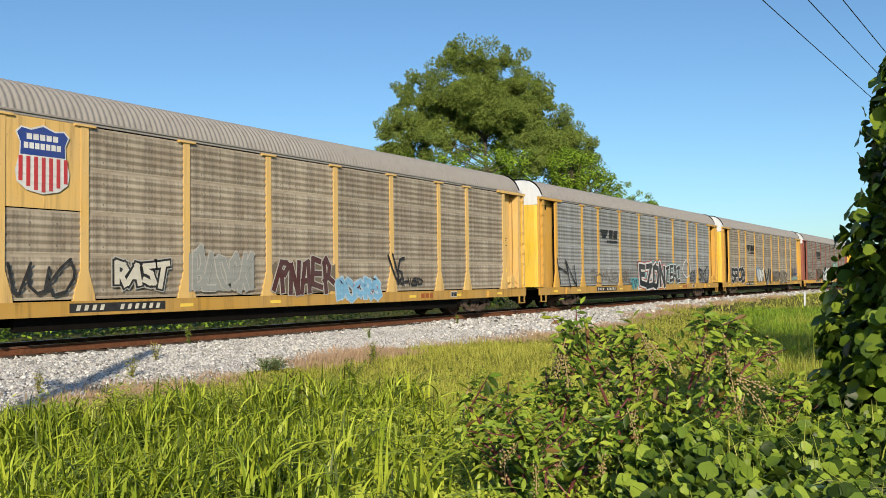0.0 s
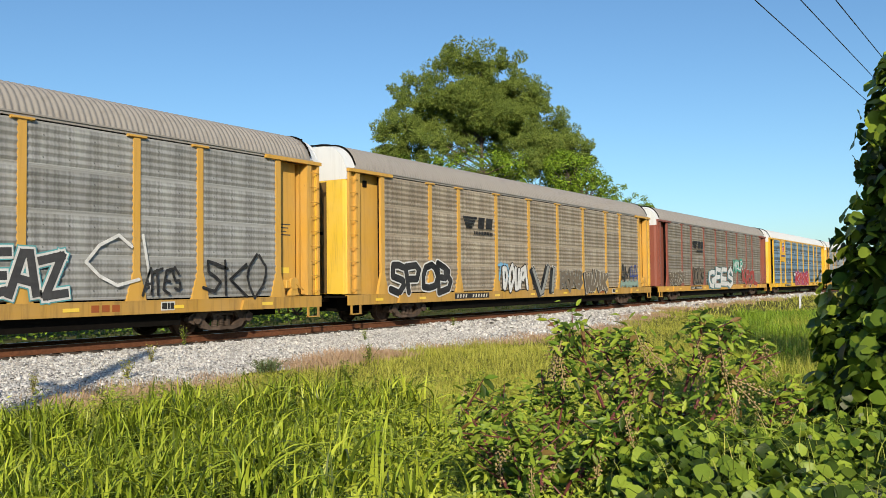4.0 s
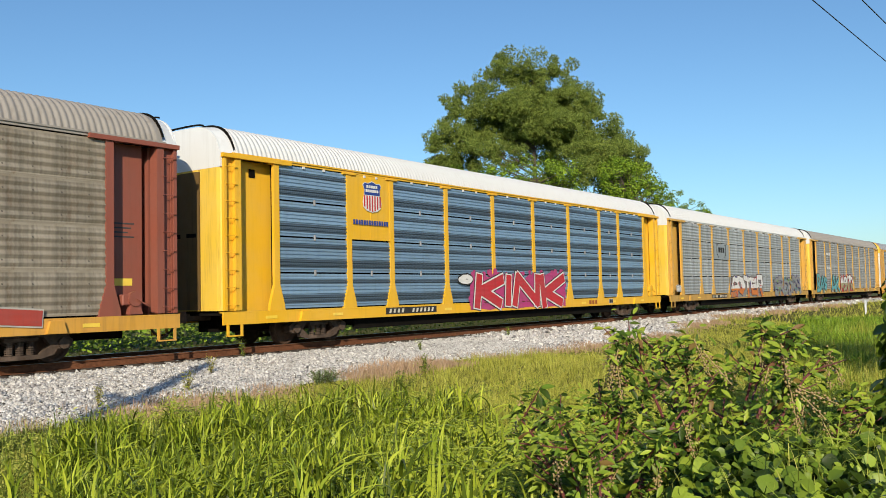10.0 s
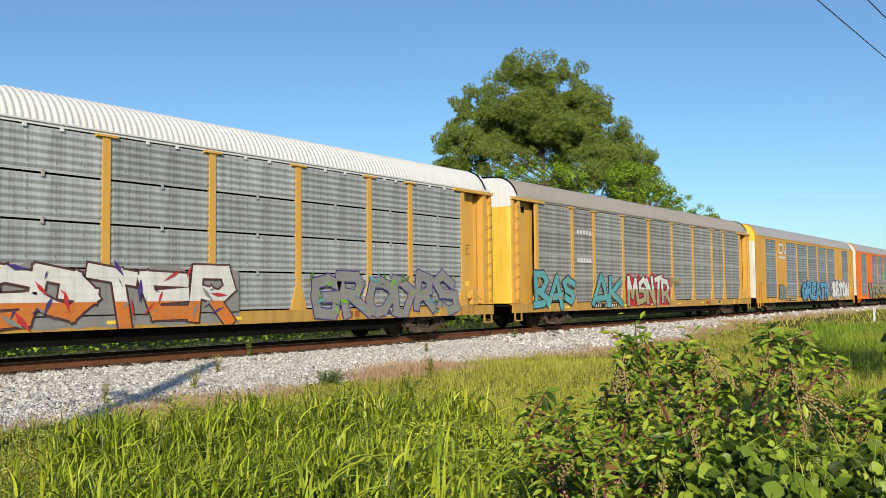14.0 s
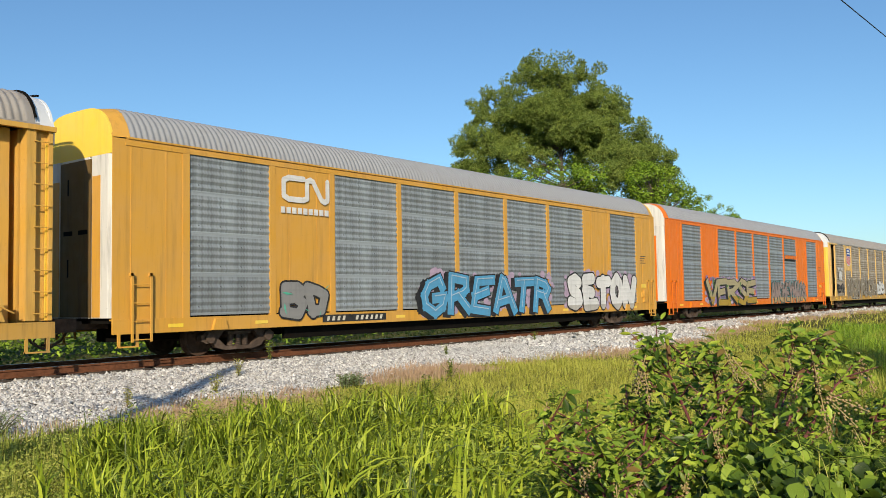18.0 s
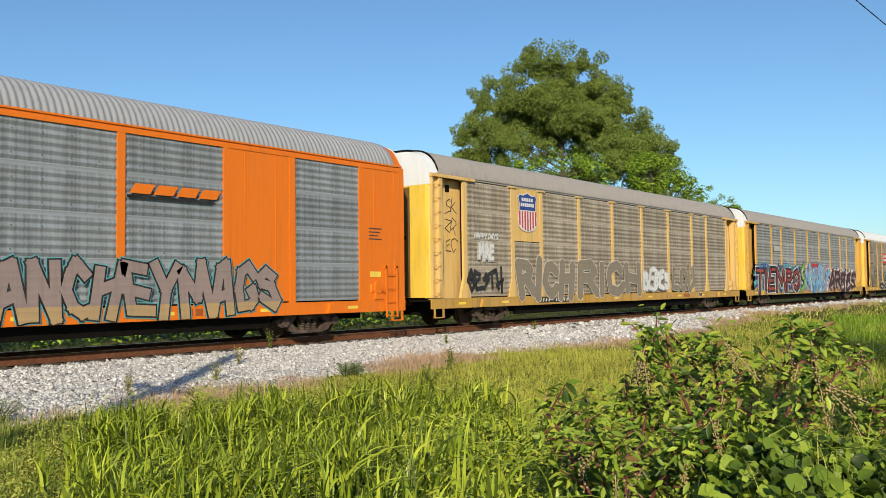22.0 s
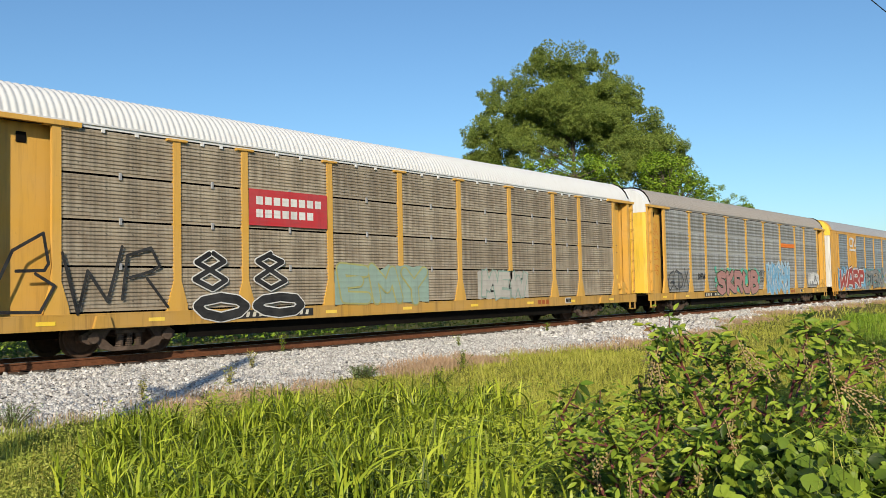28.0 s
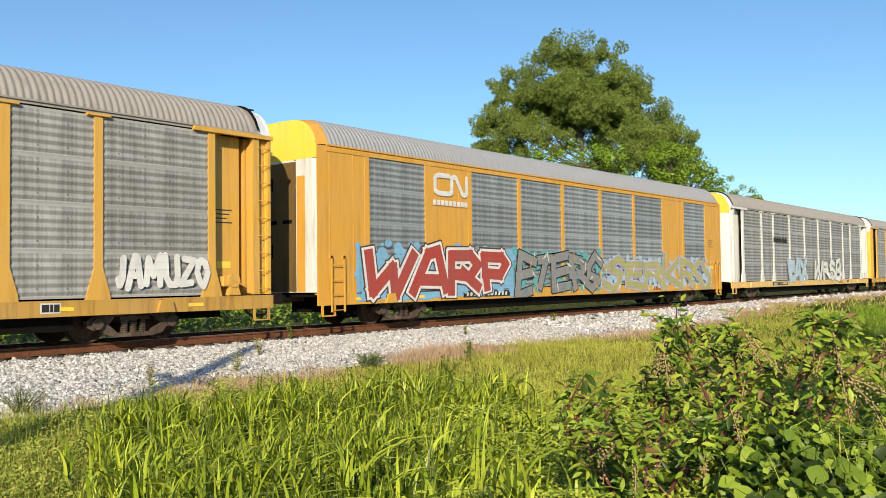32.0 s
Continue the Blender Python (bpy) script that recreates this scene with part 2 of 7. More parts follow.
VOID = plain("interior_shade", (0.010, 0.009, 0.009), 0.95, 0.3, 4, spec=0.05)
GRIME = plain("grimy_bogie", (0.10, 0.072, 0.056), 0.85, 0.45, 7, bump=0.5, spec=0.15)
TREAD = plain("steel_wheel", (0.085, 0.05, 0.034), 0.7, 0.35, 9, 0.1, spec=0.2)
GREY_PANEL = panel_paint("grey_panel", (0.35, 0.36, 0.365), (0.25, 0.24, 0.21), 0.7)
DIRTY_PANEL = panel_paint("dirty_panel", (0.44, 0.385, 0.30), (0.25, 0.19, 0.13), 0.8, rusty=0.35)
BROWN_PANEL = panel_paint("sooty_panel", (0.32, 0.29, 0.24), (0.17, 0.135, 0.09), 0.8, rusty=0.4)
BLUE_PANEL = panel_paint("blue_grey_panel", (0.23, 0.36, 0.52), (0.20, 0.28, 0.36), 0.5, 0.9, 0.07, 0.36, 0.3, rows=True)
CLEAN_PANEL = panel_paint("clean_grey_panel", (0.385, 0.42, 0.44), (0.32, 0.34, 0.345), 0.6)
BLUISH_PANEL = panel_paint("slate_panel", (0.275, 0.315, 0.345), (0.23, 0.24, 0.24), 0.6, rough=0.45)
# ---------------------------------------------------------------- ground, ballast, track
TRACK_Y = 18.58
NEAR_RAIL, FAR_RAIL = TRACK_Y - 0.755, TRACK_Y + 0.755


def soft(a, b, x):
    t = np.clip((x - a) / (b - a), 0, 1)
    return t * t * (3 - 2 * t)


def ballast_edge(x):
    """Where the stones give way to grass, along the near shoulder."""
    x = np.asarray(x, dtype=float)
    return (12.7 + 1.4 * soft(10, 16, x) - 0.4 * soft(18, 26, x) + 1.8 * soft(32, 46, x) + 0.5 * soft(46, 70, x)
            + 0.28 * np.sin(x * 0.7) + 0.16 * np.sin(x * 1.9 + 1) + 0.10 * np.sin(x * 4.7))


def ground_z(x, y):
    """Height of the soil: a level verge, the shoulder of the track bed, a shallow ditch behind it."""
    x, y = np.asarray(x, dtype=float), np.asarray(y, dtype=float)
    z = -0.62 + 0.30 * soft(32, 46, x) * soft(11.5, 15.5, y)
    z = z - 0.40 * soft(20.5, 23.5, y) + 0.25 * soft(30, 40, y)
    z = z + 0.10 * soft(6, 0, y) + 0.05 * np.sin(x * 0.55 + y * 0.3) * soft(13.5, 11, y)
    return z


def sheet(name, xs, ys, zfun, material, kind="structure", label="", category=""):
    gx, gy = np.meshgrid(xs, ys)
    gz = zfun(gx, gy)
    v = np.stack([gx, gy, gz], -1).reshape(-1, 3)
    n, m = len(ys), len(xs)
    a = (np.arange(n - 1)[:, None] * m + np.arange(m - 1)[None]).ravel()
    f = np.stack([a, a + 1, a + m + 1, a + m], 1)
    me = array_mesh(name, v, f)
    me.materials.append(material)
    return tagged(new(name, me), label, category, kind=kind)


def soil_material():
    k = Nodes("verge_soil")
    base = k.mix(k.ramp(k.noise(0.6, 6, 0.7), (0.35, 0.0), (0.65, 1.0)), (0.07, 0.085, 0.02), (0.12, 0.12, 0.035))
    base = k.mix(k.ramp(k.noise(5, 6, 0.7), (0.45, 0.0), (0.7, 1.0)), base, (0.10, 0.07, 0.04))
    return k.done(base, 0.95, 0, k.noise(12, 6, 0.7), 0.8, 0.05, 0.1)


def stone_material(name, lo, hi):
    k = Nodes(name)
    base = k.mix(k.ramp(k.island(), (0.0, 0.0), (0.25, 0.35), (1.0, 1.0)), tuple(0.7 * c for c in lo), hi)
    base = k.mix(k.ramp(k.noise(14, 5, 0.7), (0.35, 0.0), (0.7, 0.5)), base, tuple(c * 0.55 for c in lo))
    return k.done(base, 0.85, 0, k.noise(40, 4), 0.4, 0.004, 0.25)


SOIL = soil_material()
STONE = stone_material("limestone", (0.43, 0.41, 0.385), (0.92, 0.90, 0.865))
# bed coloured dark to paint the shade between the pale stones
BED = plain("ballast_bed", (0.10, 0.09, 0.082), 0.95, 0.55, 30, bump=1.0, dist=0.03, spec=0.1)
RUST = plain("rusty_rail", (0.16, 0.066, 0.034), 0.85, 0.4, 12, spec=0.15)
HEAD = plain("polished_rail_head", (0.30, 0.27, 0.25), 0.3, 0.2, 15, 0.9)
TIMBER = plain("creosoted_tie", (0.055, 0.042, 0.033), 0.9, 0.4, 9, bump=0.7)

xs = np.concatenate([np.linspace(-3000, -80, 12), np.linspace(-60, 120, 181), np.linspace(150, 3000, 14)])
ys = np.concatenate([np.linspace(-3000, -60, 10), np.linspace(-40, 60, 121), np.linspace(90, 4000, 14)])
sheet("ground", xs, ys, ground_z, SOIL, label="grassy verge beside the railway track", category="ground")

# track bed: a raised strip of stone with an uneven edge
bx = np.concatenate([np.linspace(-220, -20, 40), np.linspace(-19, 90, 330), np.linspace(92, 500, 60)])
rows = np.linspace(0, 1, 17)


def bed_z(x, y):
    e = ballast_edge(x) - 0.15
    low = ground_z(x, e) + 0.015
    return np.where(y < 17.0, low + (-0.22 - low) * (y - e) / (17.0 - e), -0.22)


def bed_mesh():
    e = ballast_edge(bx) - 0.15
    vs = []
    for r in rows:
        y = e + (20.9 - e) * r
        z = np.where(y < 17.0, bed_z(bx, y), np.where(y < 20.1, -0.22, -0.22 - (y - 20.1) * 0.75))
        vs.append(np.stack([bx, y, z], 1))
    v = np.concatenate(vs)
    m = len(bx)
    a = (np.arange(len(rows) - 1)[:, None] * m + np.arange(m - 1)[None]).ravel()
    return array_mesh("ballast_bed", v, np.stack([a, a + 1, a + m + 1, a + m], 1))


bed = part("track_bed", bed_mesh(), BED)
tagged(bed, "raised bed of pale crushed limestone under the track", "track bed", kind="structure")


def stones(n, xr, size, seed, name, flat=0.75):
    """Loose crushed stones, each a lumpy irregular block, lying on the bed."""
    g = np.random.default_rng(seed)
    x = g.uniform(*xr, n)
    e = ballast_edge(x)
    top = np.where(g.random(n) < 0.10, 20.0, 17.66)
    y = e - 0.12 + (top - e + 0.12) * g.random(n) ** 0.93
    keep = np.abs(y - NEAR_RAIL) > 0.13
    x, y = x[keep], y[keep]
    n = len(x)
    s = size * np.exp(g.normal(0, 0.28, n))
    z = bed_z(x, y) + s * g.uniform(0.05, 0.55, n)
    base = np.array([(-1.1, -0.9, -0.8), (1.1, -0.9, -0.8), (1.1, 0.9, -0.8), (-1.1, 0.9, -0.8), (-0.5, 0.0, 0.9), (0.5, 0.1, 0.9)])
    v = base[None] * (0.75 + 0.5 * g.random((n, 6, 1))) + g.normal(0, 0.24, (n, 6, 3))
    v[:, :, 2] *= flat
    a = g.uniform(0, 2 * np.pi, n)
    b = g.normal(0, 0.45, n)
    ca, sa, cb, sb = np.cos(a)[:, None], np.sin(a)[:, None], np.cos(b)[:, None], np.sin(b)[:, None]
    vx, vy, vz = v[..., 0], v[..., 1], v[..., 2]
    vx, vz = vx * cb - vz * sb, vx * sb + vz * cb
    vx, vy = vx * ca - vy * sa, vx * sa + vy * ca
    out = np.stack([vx, vy, vz], -1) * (s * 0.5)[:, None, None] + np.stack([x, y, z], 1)[:, None]
    tris = np.array([(0, 1, 5), (0, 5, 4), (1, 2, 5), (2, 3, 4), (2, 4, 5), (3, 0, 4)])
    f = (np.arange(n)[:, None, None] * 6 + tris[None]).reshape(-1, 3)
    return array_mesh(name, out.reshape(-1, 3), f, False)


for n, xr, size, seed in ((84000, (4.5, 25), 0.034, 3), (18000, (25, 48), 0.066, 4), (7000, (48, 100), 0.12, 5)):
    ob = part("ballast_stones", stones(n, xr, size, seed, "ballast_stones"), STONE, bed)
    ob["kind"] = "stuff"


def rail_mesh(x0, x1):
    pr = [(-0.07, -0.172), (0.07, -0.172), (0.07, -0.16), (0.012, -0.14), (0.012, -0.045), (0.036, -0.035), (0.036, 0.0),
          (-0.036, 0.0), (-0.036, -0.035), (-0.012, -0.045), (-0.012, -0.14), (-0.07, -0.16)]
    return Mesher().prism(pr, "x", x0, x1)


track = thing("railway_track", pose(0, 0, 0), "single railway track with rusty rails on timber ties", "railway track", kind="structure")
for y in (NEAR_RAIL, FAR_RAIL):
    rail = part("rail", rail_mesh(-220, 600), RUST, track, "rusty steel rail", pose(0, y, 0))
    part("rail_head", Mesher().box(-220, 600, -0.034, 0.034, 0.0, 0.003), HEAD, rail, "worn bright running surface")
tie = Mesher().box(-0.115, 0.115, -1.3, 1.3, -0.35, -0.165, 0.012).mesh("tie")
plate = Mesher().box(-0.1, 0.1, -0.17, 0.17, -0.165, -0.150, 0).mesh("tie_plate")
for i in range(150):
    t = part("tie", tie, TIMBER, track, "", pose(-6 + i * 0.53 + 0.02 * math.sin(i * 7), TRACK_Y + 0.03 * math.sin(i * 3), 0, 0, 0, 1.2 * math.sin(i * 5)))
    part("tie_plate", plate, RUST, t, "", pose(0, NEAR_RAIL - TRACK_Y, 0))
far_ties = Mesher()
for i in range(500):
    x = 73.5 + i * 0.53
    far_ties.box(x - 0.115, x + 0.115, TRACK_Y - 1.3, TRACK_Y + 1.3, -0.35, -0.165)
part("far_ties", far_ties, TIMBER, track)["kind"] = "stuff"
# ---------------------------------------------------------------- the train: sixteen enclosed car carriers
PITCH, HALF = 28.6, 13.66       # coupled length of a car, half length of its body
SIDE = 1.52                     # outer face of the side posts from the car's middle
POSTS = [-11.86, -9.04, -7.12, -4.27, -1.42, 1.42, 4.27, 7.12, 9.04, 11.86]
FLUSH = [-11.8, -9.2, -7.08, -4.27, -1.42, 1.42, 4.27, 7.08, 9.2, 11.8]
SILL0, SILL1, EAVE, CREST = 0.63, 0.95, 4.86, 5.71
PANEL0, PANEL1 = 0.99, 4.80
cache = {}


def once(key, make):
    if key not in cache:
        cache[key] = make()
    return cache[key]


def arch(y, inset=0.0):
    """Height of the roof across the car: flat crown, rounded shoulders."""
    w = SIDE - 0.03 - inset
    t = np.clip(np.abs(y) / w, 0, 1)
    return EAVE + 0.06 + (CREST - EAVE - 0.06 - inset) * (1 - t ** 4.2) ** 0.78


def roof_mesh(u0, u1, pitch=0.156, rib=0.022):
    """Corrugated arched roof, ribs across the car."""
    ys = np.array([-1.49, -1.48, -1.44, -1.36, -1.24, -1.08, -0.85, -0.4, 0.4, 1.08, 1.36, 1.48, 1.49])
    n = int((u1 - u0) / pitch)
    xs, hs = [], []
    for i in range(n):
        for f, h in ((0.0, 0.0), (0.28, 0.0), (0.46, 1.0), (0.82, 1.0)):
            xs.append(u0 + (i + f) * pitch)
            hs.append(h * rib)
    xs.append(u1)
    hs.append(0.0)
    z = arch(ys)
    z[0] = z[-1] = EAVE + 0.06
    ny = np.gradient(z, ys)
    nrm = np.stack([-ny, np.ones_like(ny)], 1)
    nrm /= np.linalg.norm(nrm, axis=1)[:, None]
    v = np.array([[x, y + h * a, zz + h * b] for x, h in zip(xs, hs) for y, zz, (a, b) in zip(ys, z, nrm)])
    k = len(ys)
    a = (np.arange(len(xs) - 1)[:, None] * k + np.arange(k - 1)[None]).ravel()
    return array_mesh("roof", v, np.stack([a, a + k, a + k + 1, a + 1], 1))


def cap_mesh(u0, u1):
    """Smooth hood that closes the roof over the end doors (u1 is the outer end)."""
    ys = np.linspace(-1.49, 1.49, 25)
    z0, z1 = arch(ys), arch(ys, 0.05)
    m = Mesher()
    vs = [(u0, y, z) for y, z in zip(ys, z0)] + [(u1, y * 0.985, z - 0.02) for y, z in zip(ys, z1)]
    k = len(ys)
    m.add(vs, [(i, i + 1, k + i + 1, k + i) for i in range(k - 1)])
    return m.mesh("end_hood", True)


def hood_gap_mesh():
    """Black strip added for the dark gap where the corrugated roof meets the smooth hood, and one along the outer
    crest.
    """
    m = Mesher()
    for u0, u1, w, up in ((HALF - 0.43, HALF - 0.385, 1.47, 0.042), (HALF - 0.03, HALF + 0.004, 0.80, 0.012)):
        ys = np.linspace(-w, w, 25)
        z = arch(ys)
        vs = [(u, y * (1 + 0.5 * up), zz + s) for u in (u0, u1) for s in (-0.03, up) for y, zz in zip(ys, z)]
        k = len(ys)
        m.add(vs, [(a * k + i, a * k + i + 1, b * k + i + 1, b * k + i) for a, b in ((0, 1), (1, 3), (3, 2)) for i in range(k - 1)])
    return m.mesh("hood_gap")


def end_upper_mesh(u, w=1.46, z0=4.55):
    """Upper part of the end: a plate with the roof's outline."""
    ys = np.linspace(-w, w, 25)
    pts = [(y, z - 0.03) for y, z in zip(ys, arch(ys, 0.03))]
    return Mesher().prism([(-w, z0)] + [(a, max(b, z0 + 0.01)) for a, b in pts] + [(w, z0)], "x", u - 0.05, u).mesh("end_upper")


def end_door_mesh(sign, z0=0.98, z1=4.55):
    """One leaf of the folding end doors, with pressed vertical folds and a rounded outer corner."""
    pts = [(0.01, 0.0), (0.55, 0.0), (0.57, -0.03), (0.66, -0.03), (0.68, 0.0), (1.30, 0.0), (1.40, -0.03), (1.455, -0.09), (1.47, -0.18),
           (1.43, -0.18), (1.40, -0.09), (1.30, -0.05), (0.01, -0.05)]
    return Mesher().prism([(HALF + x, sign * y) for y, x in pts], "z", z0, z1).mesh("end_door")


def post_mesh(foot=0.27, cap=True):
    w = 0.095
    pts = [(-foot, SILL1), (foot, SILL1), (foot - 0.02, 1.10), (w, 1.62), (w, EAVE - 0.09), (0.27, EAVE - 0.09), (0.27, EAVE - 0.02),
           (-0.27, EAVE - 0.02), (-0.27, EAVE - 0.09), (-w, EAVE - 0.09), (-w, 1.62), (-foot + 0.02, 1.10)]
    if not cap:
        pts = [(-w, SILL1), (w, SILL1), (w, EAVE - 0.122), (-w, EAVE - 0.122)]
    m = Mesher().prism(pts, "y", -SIDE, -SIDE + 0.09)
    if cap:
        m.box(-0.26, 0.26, -SIDE - 0.035, -SIDE, EAVE - 0.075, EAVE - 0.035)
    return m.mesh("side_post")


def panel_mesh(w, h, ribs=5):
    """One side screen: a sheet rolled into shallow level waves (or into many sharp ribs), with a flange above and below."""
    prof = [(0.0, 0.004), (0.035, 0.004), (0.045, 0.0)]
    z0, dz = 0.055, (h - 0.11) / ribs
    for i in range(ribs):
        z = z0 + i * dz
        if ribs > 7:
            prof += [(z, 0.012), (z + dz * 0.20, -0.012), (z + dz * 0.50, -0.012), (z + dz * 0.70, 0.012)]
        else:
            prof += [(z + dz * q / 8, 0.023 * math.cos(2 * math.pi * q / 8) ** 3) for q in range(8)]
    prof += [(h - 0.045, 0.0), (h - 0.035, 0.004), (h, 0.004)]
    vs = [(x, y, z) for x in (-w / 2, w / 2) for z, y in prof]
    k = len(prof)
    m = Mesher()
    m.add(vs, [(i, k + i, k + i + 1, i + 1) for i in range(k - 1)])
    return m.mesh("side_panel", ribs <= 7)


def sheet_mesh(w, h, seams=1):
    """A flat riveted side sheet with raised seams."""
    m = Mesher().box(-w / 2, w / 2, -0.012, 0.012, 0, h)
    for i in range(seams + 1):
        x = -w / 2 + w * (i + 0.5) / (seams + 1) if seams else 0
        m.box(x - 0.012, x + 0.012, -0.022, -0.012, 0.02, h - 0.02)
    for zz in np.arange(0.2, h, 0.42):
        for x in (-w / 2 + 0.05, w / 2 - 0.05):
            m.box(x - 0.015, x + 0.015, -0.02, -0.012, zz, zz + 0.03)
    return m.mesh("side_sheet")


def wheel_mesh():
    m = Mesher()
    n = 28
    prof = [(0.0, 0.06), (0.10, 0.055), (0.14, 0.02), (0.32, 0.015), (0.36, 0.05), (0.40, 0.065), (0.42, 0.06), (0.425, -0.055), (0.445, -0.06), (0.445, -0.085),
            (0.36, -0.08), (0.32, -0.03), (0.14, -0.02), (0.0, -0.05)]
    for side in (-1, 1):
        vs, fs = [], []
        for i in range(n):
            a = 2 * math.pi * i / n
            vs += [(r * math.cos(a), side * (0.745 + d), r * math.sin(a)) for r, d in prof]
        k = len(prof)
        for i in range(n):
            for j in range(k - 1):
                fs.append((i * k + j, i * k + j + 1, ((i + 1) % n) * k + j + 1, ((i + 1) % n) * k + j))
        m.add(vs, fs)
        for j in range(3):      # bearing cap bolts, which show the turning
            a = 2 * math.pi * j / 3
            m.tube((0.07 * math.cos(a), side * 0.93, 0.07 * math.sin(a)), (0.07 * math.cos(a), side * 1.04, 0.07 * math.sin(a)), 0.02, n=6)
    m.tube((0, -1.0, 0), (0, 1.0, 0), 0.085, n=12)
    return m.mesh("wheelset", False)


def side_frame_mesh():
    """Cast bogie side frame: pedestals over the axles, a window for the springs."""
    m = Mesher()
    y0, y1 = -1.22, -1.09
    m.prism([(-1.12, 0.50), (-1.10, 0.36), (-0.98, 0.30), (-0.78, 0.32), (-0.62, 0.40), (-0.45, 0.60), (-0.55, 0.70), (-0.95, 0.60)], "y", y0, y1)
    m.prism([(1.12, 0.50), (1.10, 0.36), (0.98, 0.30), (0.78, 0.32), (0.62, 0.40), (0.45, 0.60), (0.55, 0.70), (0.95, 0.60)], "y", y0, y1)
    m.prism([(-0.78, 0.32), (-0.62, 0.40), (-0.40, 0.22), (0.40, 0.22), (0.62, 0.40), (0.78, 0.32), (0.70, 0.20), (0.42, 0.13), (-0.42, 0.13), (-0.70, 0.20)], "y", y0, y1)
    m.box(-0.5, 0.5, y0, y1, 0.58, 0.70, 0.02)
    for s in (-1, 1):
        m.tube((s * 0.89, -1.29, 0.43), (s * 0.89, -0.9, 0.43), 0.12, n=14)
    return m.mesh("side_frame")


def spring_mesh():
    m = Mesher()
    for x in (-0.22, 0.0, 0.22):
        for i in range(6):
            z = 0.23 + i * 0.045
            m.tube((x, -1.15, z), (x, -1.15, z + 0.028), 0.085, n=10)
        m.tube((x, -1.15, 0.21), (x, -1.15, 0.52), 0.05, n=8)
    m.box(-0.36, 0.36, -1.235, -0.92, 0.50, 0.58, 0.01)
    return m.mesh("spring")


def ladder_mesh(z0, z1):
    """Corner channel of the body, open to the side, with the rungs across it."""
    y = -SIDE
    pts = [(-0.27, y), (-0.19, y), (-0.19, y + 0.11), (0.08, y + 0.11), (0.08, y), (0.27, y), (0.27, y + 0.26), (0.23, y + 0.26), (0.23, y + 0.15), (-0.27, y + 0.15)]
    return Mesher().prism(pts, "z", z0, z1).mesh("corner_ladder")


def rung_mesh():
    m = Mesher()
    m.tube((-0.23, -SIDE - 0.01, 0), (-0.23, -SIDE - 0.035, 0.0), 0.011, n=6)
    m.tube((0.12, -SIDE - 0.01, 0), (0.12, -SIDE - 0.035, 0.0), 0.011, n=6)
    m.tube((-0.23, -SIDE - 0.035, 0.0), (0.12, -SIDE - 0.035, 0.0), 0.012, n=6)
    return m.mesh("rung")


MIRROR = Matrix.Rotation(math.pi, 4, "Z")
WHEELS = []


def bogie(car, u):
    b = part("bogie", once("bolster", lambda: Mesher().box(-0.22, 0.22, -1.0, 1.0, 0.42, 0.66, 0.03).box(-0.5, 0.5, -0.35, 0.35, 0.50, 0.72, 0.03).mesh("bogie")),
             GRIME, car, "grimy two-axle bogie", pose(u, 0, 0))
    for r in (0, 180):
        part("side_frame", once("frame", side_frame_mesh), GRIME, b, "", pose(0, 0, 0, 0, 0, r))
        part("spring", once("spring", spring_mesh), GRIME, b, "", pose(0, 0, 0, 0, 0, r))["kind"] = "stuff"
    for s in (-0.89, 0.89):
        w = part("wheelset", once("wheel", wheel_mesh), TREAD, b, "", pose(s, 0, 0.425))
        WHEELS.append((w, s))


def underframe_mesh():
    m = Mesher()
    m.box(-12.9, 12.9, -0.40, 0.40, 0.42, 0.86)
    m.prism([(-8.3, 0.62), (-6.6, 0.36), (6.6, 0.36), (8.3, 0.62), (8.3, 0.8), (-8.3, 0.8)], "y", -0.33, 0.33)
    for x in np.arange(-12, 12.1, 1.5):
        m.box(x - 0.06, x + 0.06, -1.40, 1.40, 0.66, 0.90)
    m.box(-13.55, 13.55, -1.42, 1.42, 0.86, 0.95)
    for s in (-1, 1):               # black boxes added for the shade under the side sills, then brake gear
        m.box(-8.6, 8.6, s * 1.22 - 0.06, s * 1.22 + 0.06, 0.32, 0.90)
    for s in (-1, 1):               # brake gear, pipes and tanks below the frame
        m.box(-7.5, 7.5, s * 1.18 - 0.03, s * 1.18 + 0.03, 0.50, 0.56)
    m.tube((1.2, -0.75, 0.56), (2.3, -0.75, 0.56), 0.17, n=12)
    m.box(-2.6, -1.9, -1.1, -0.8, 0.44, 0.66, 0.02)
    m.box(3.4, 4.1, -1.15, -0.85, 0.42, 0.62, 0.02)
    return m.mesh("underframe")


def coupler_mesh():
    m = Mesher()
    m.box(12.6, 13.75, -0.10, 0.10, 0.72, 0.92, 0.02)
    m.prism([(13.7, -0.16), (14.12, -0.20), (14.28, -0.02), (14.2, 0.16), (13.95, 0.20), (13.7, 0.14)], "z", 0.68, 0.98)
    m.path([(13.6, -0.3, 0.78), (13.8, -0.33, 0.5), (14.05, -0.28, 0.36), (14.3, -0.2, 0.42)], [0.03] * 4, 6)
    m.path([(13.55, -0.55, 0.82), (13.75, -0.6, 0.60), (13.6, -0.8, 0.55)], [0.02] * 3, 6)
    return m.mesh("coupler")


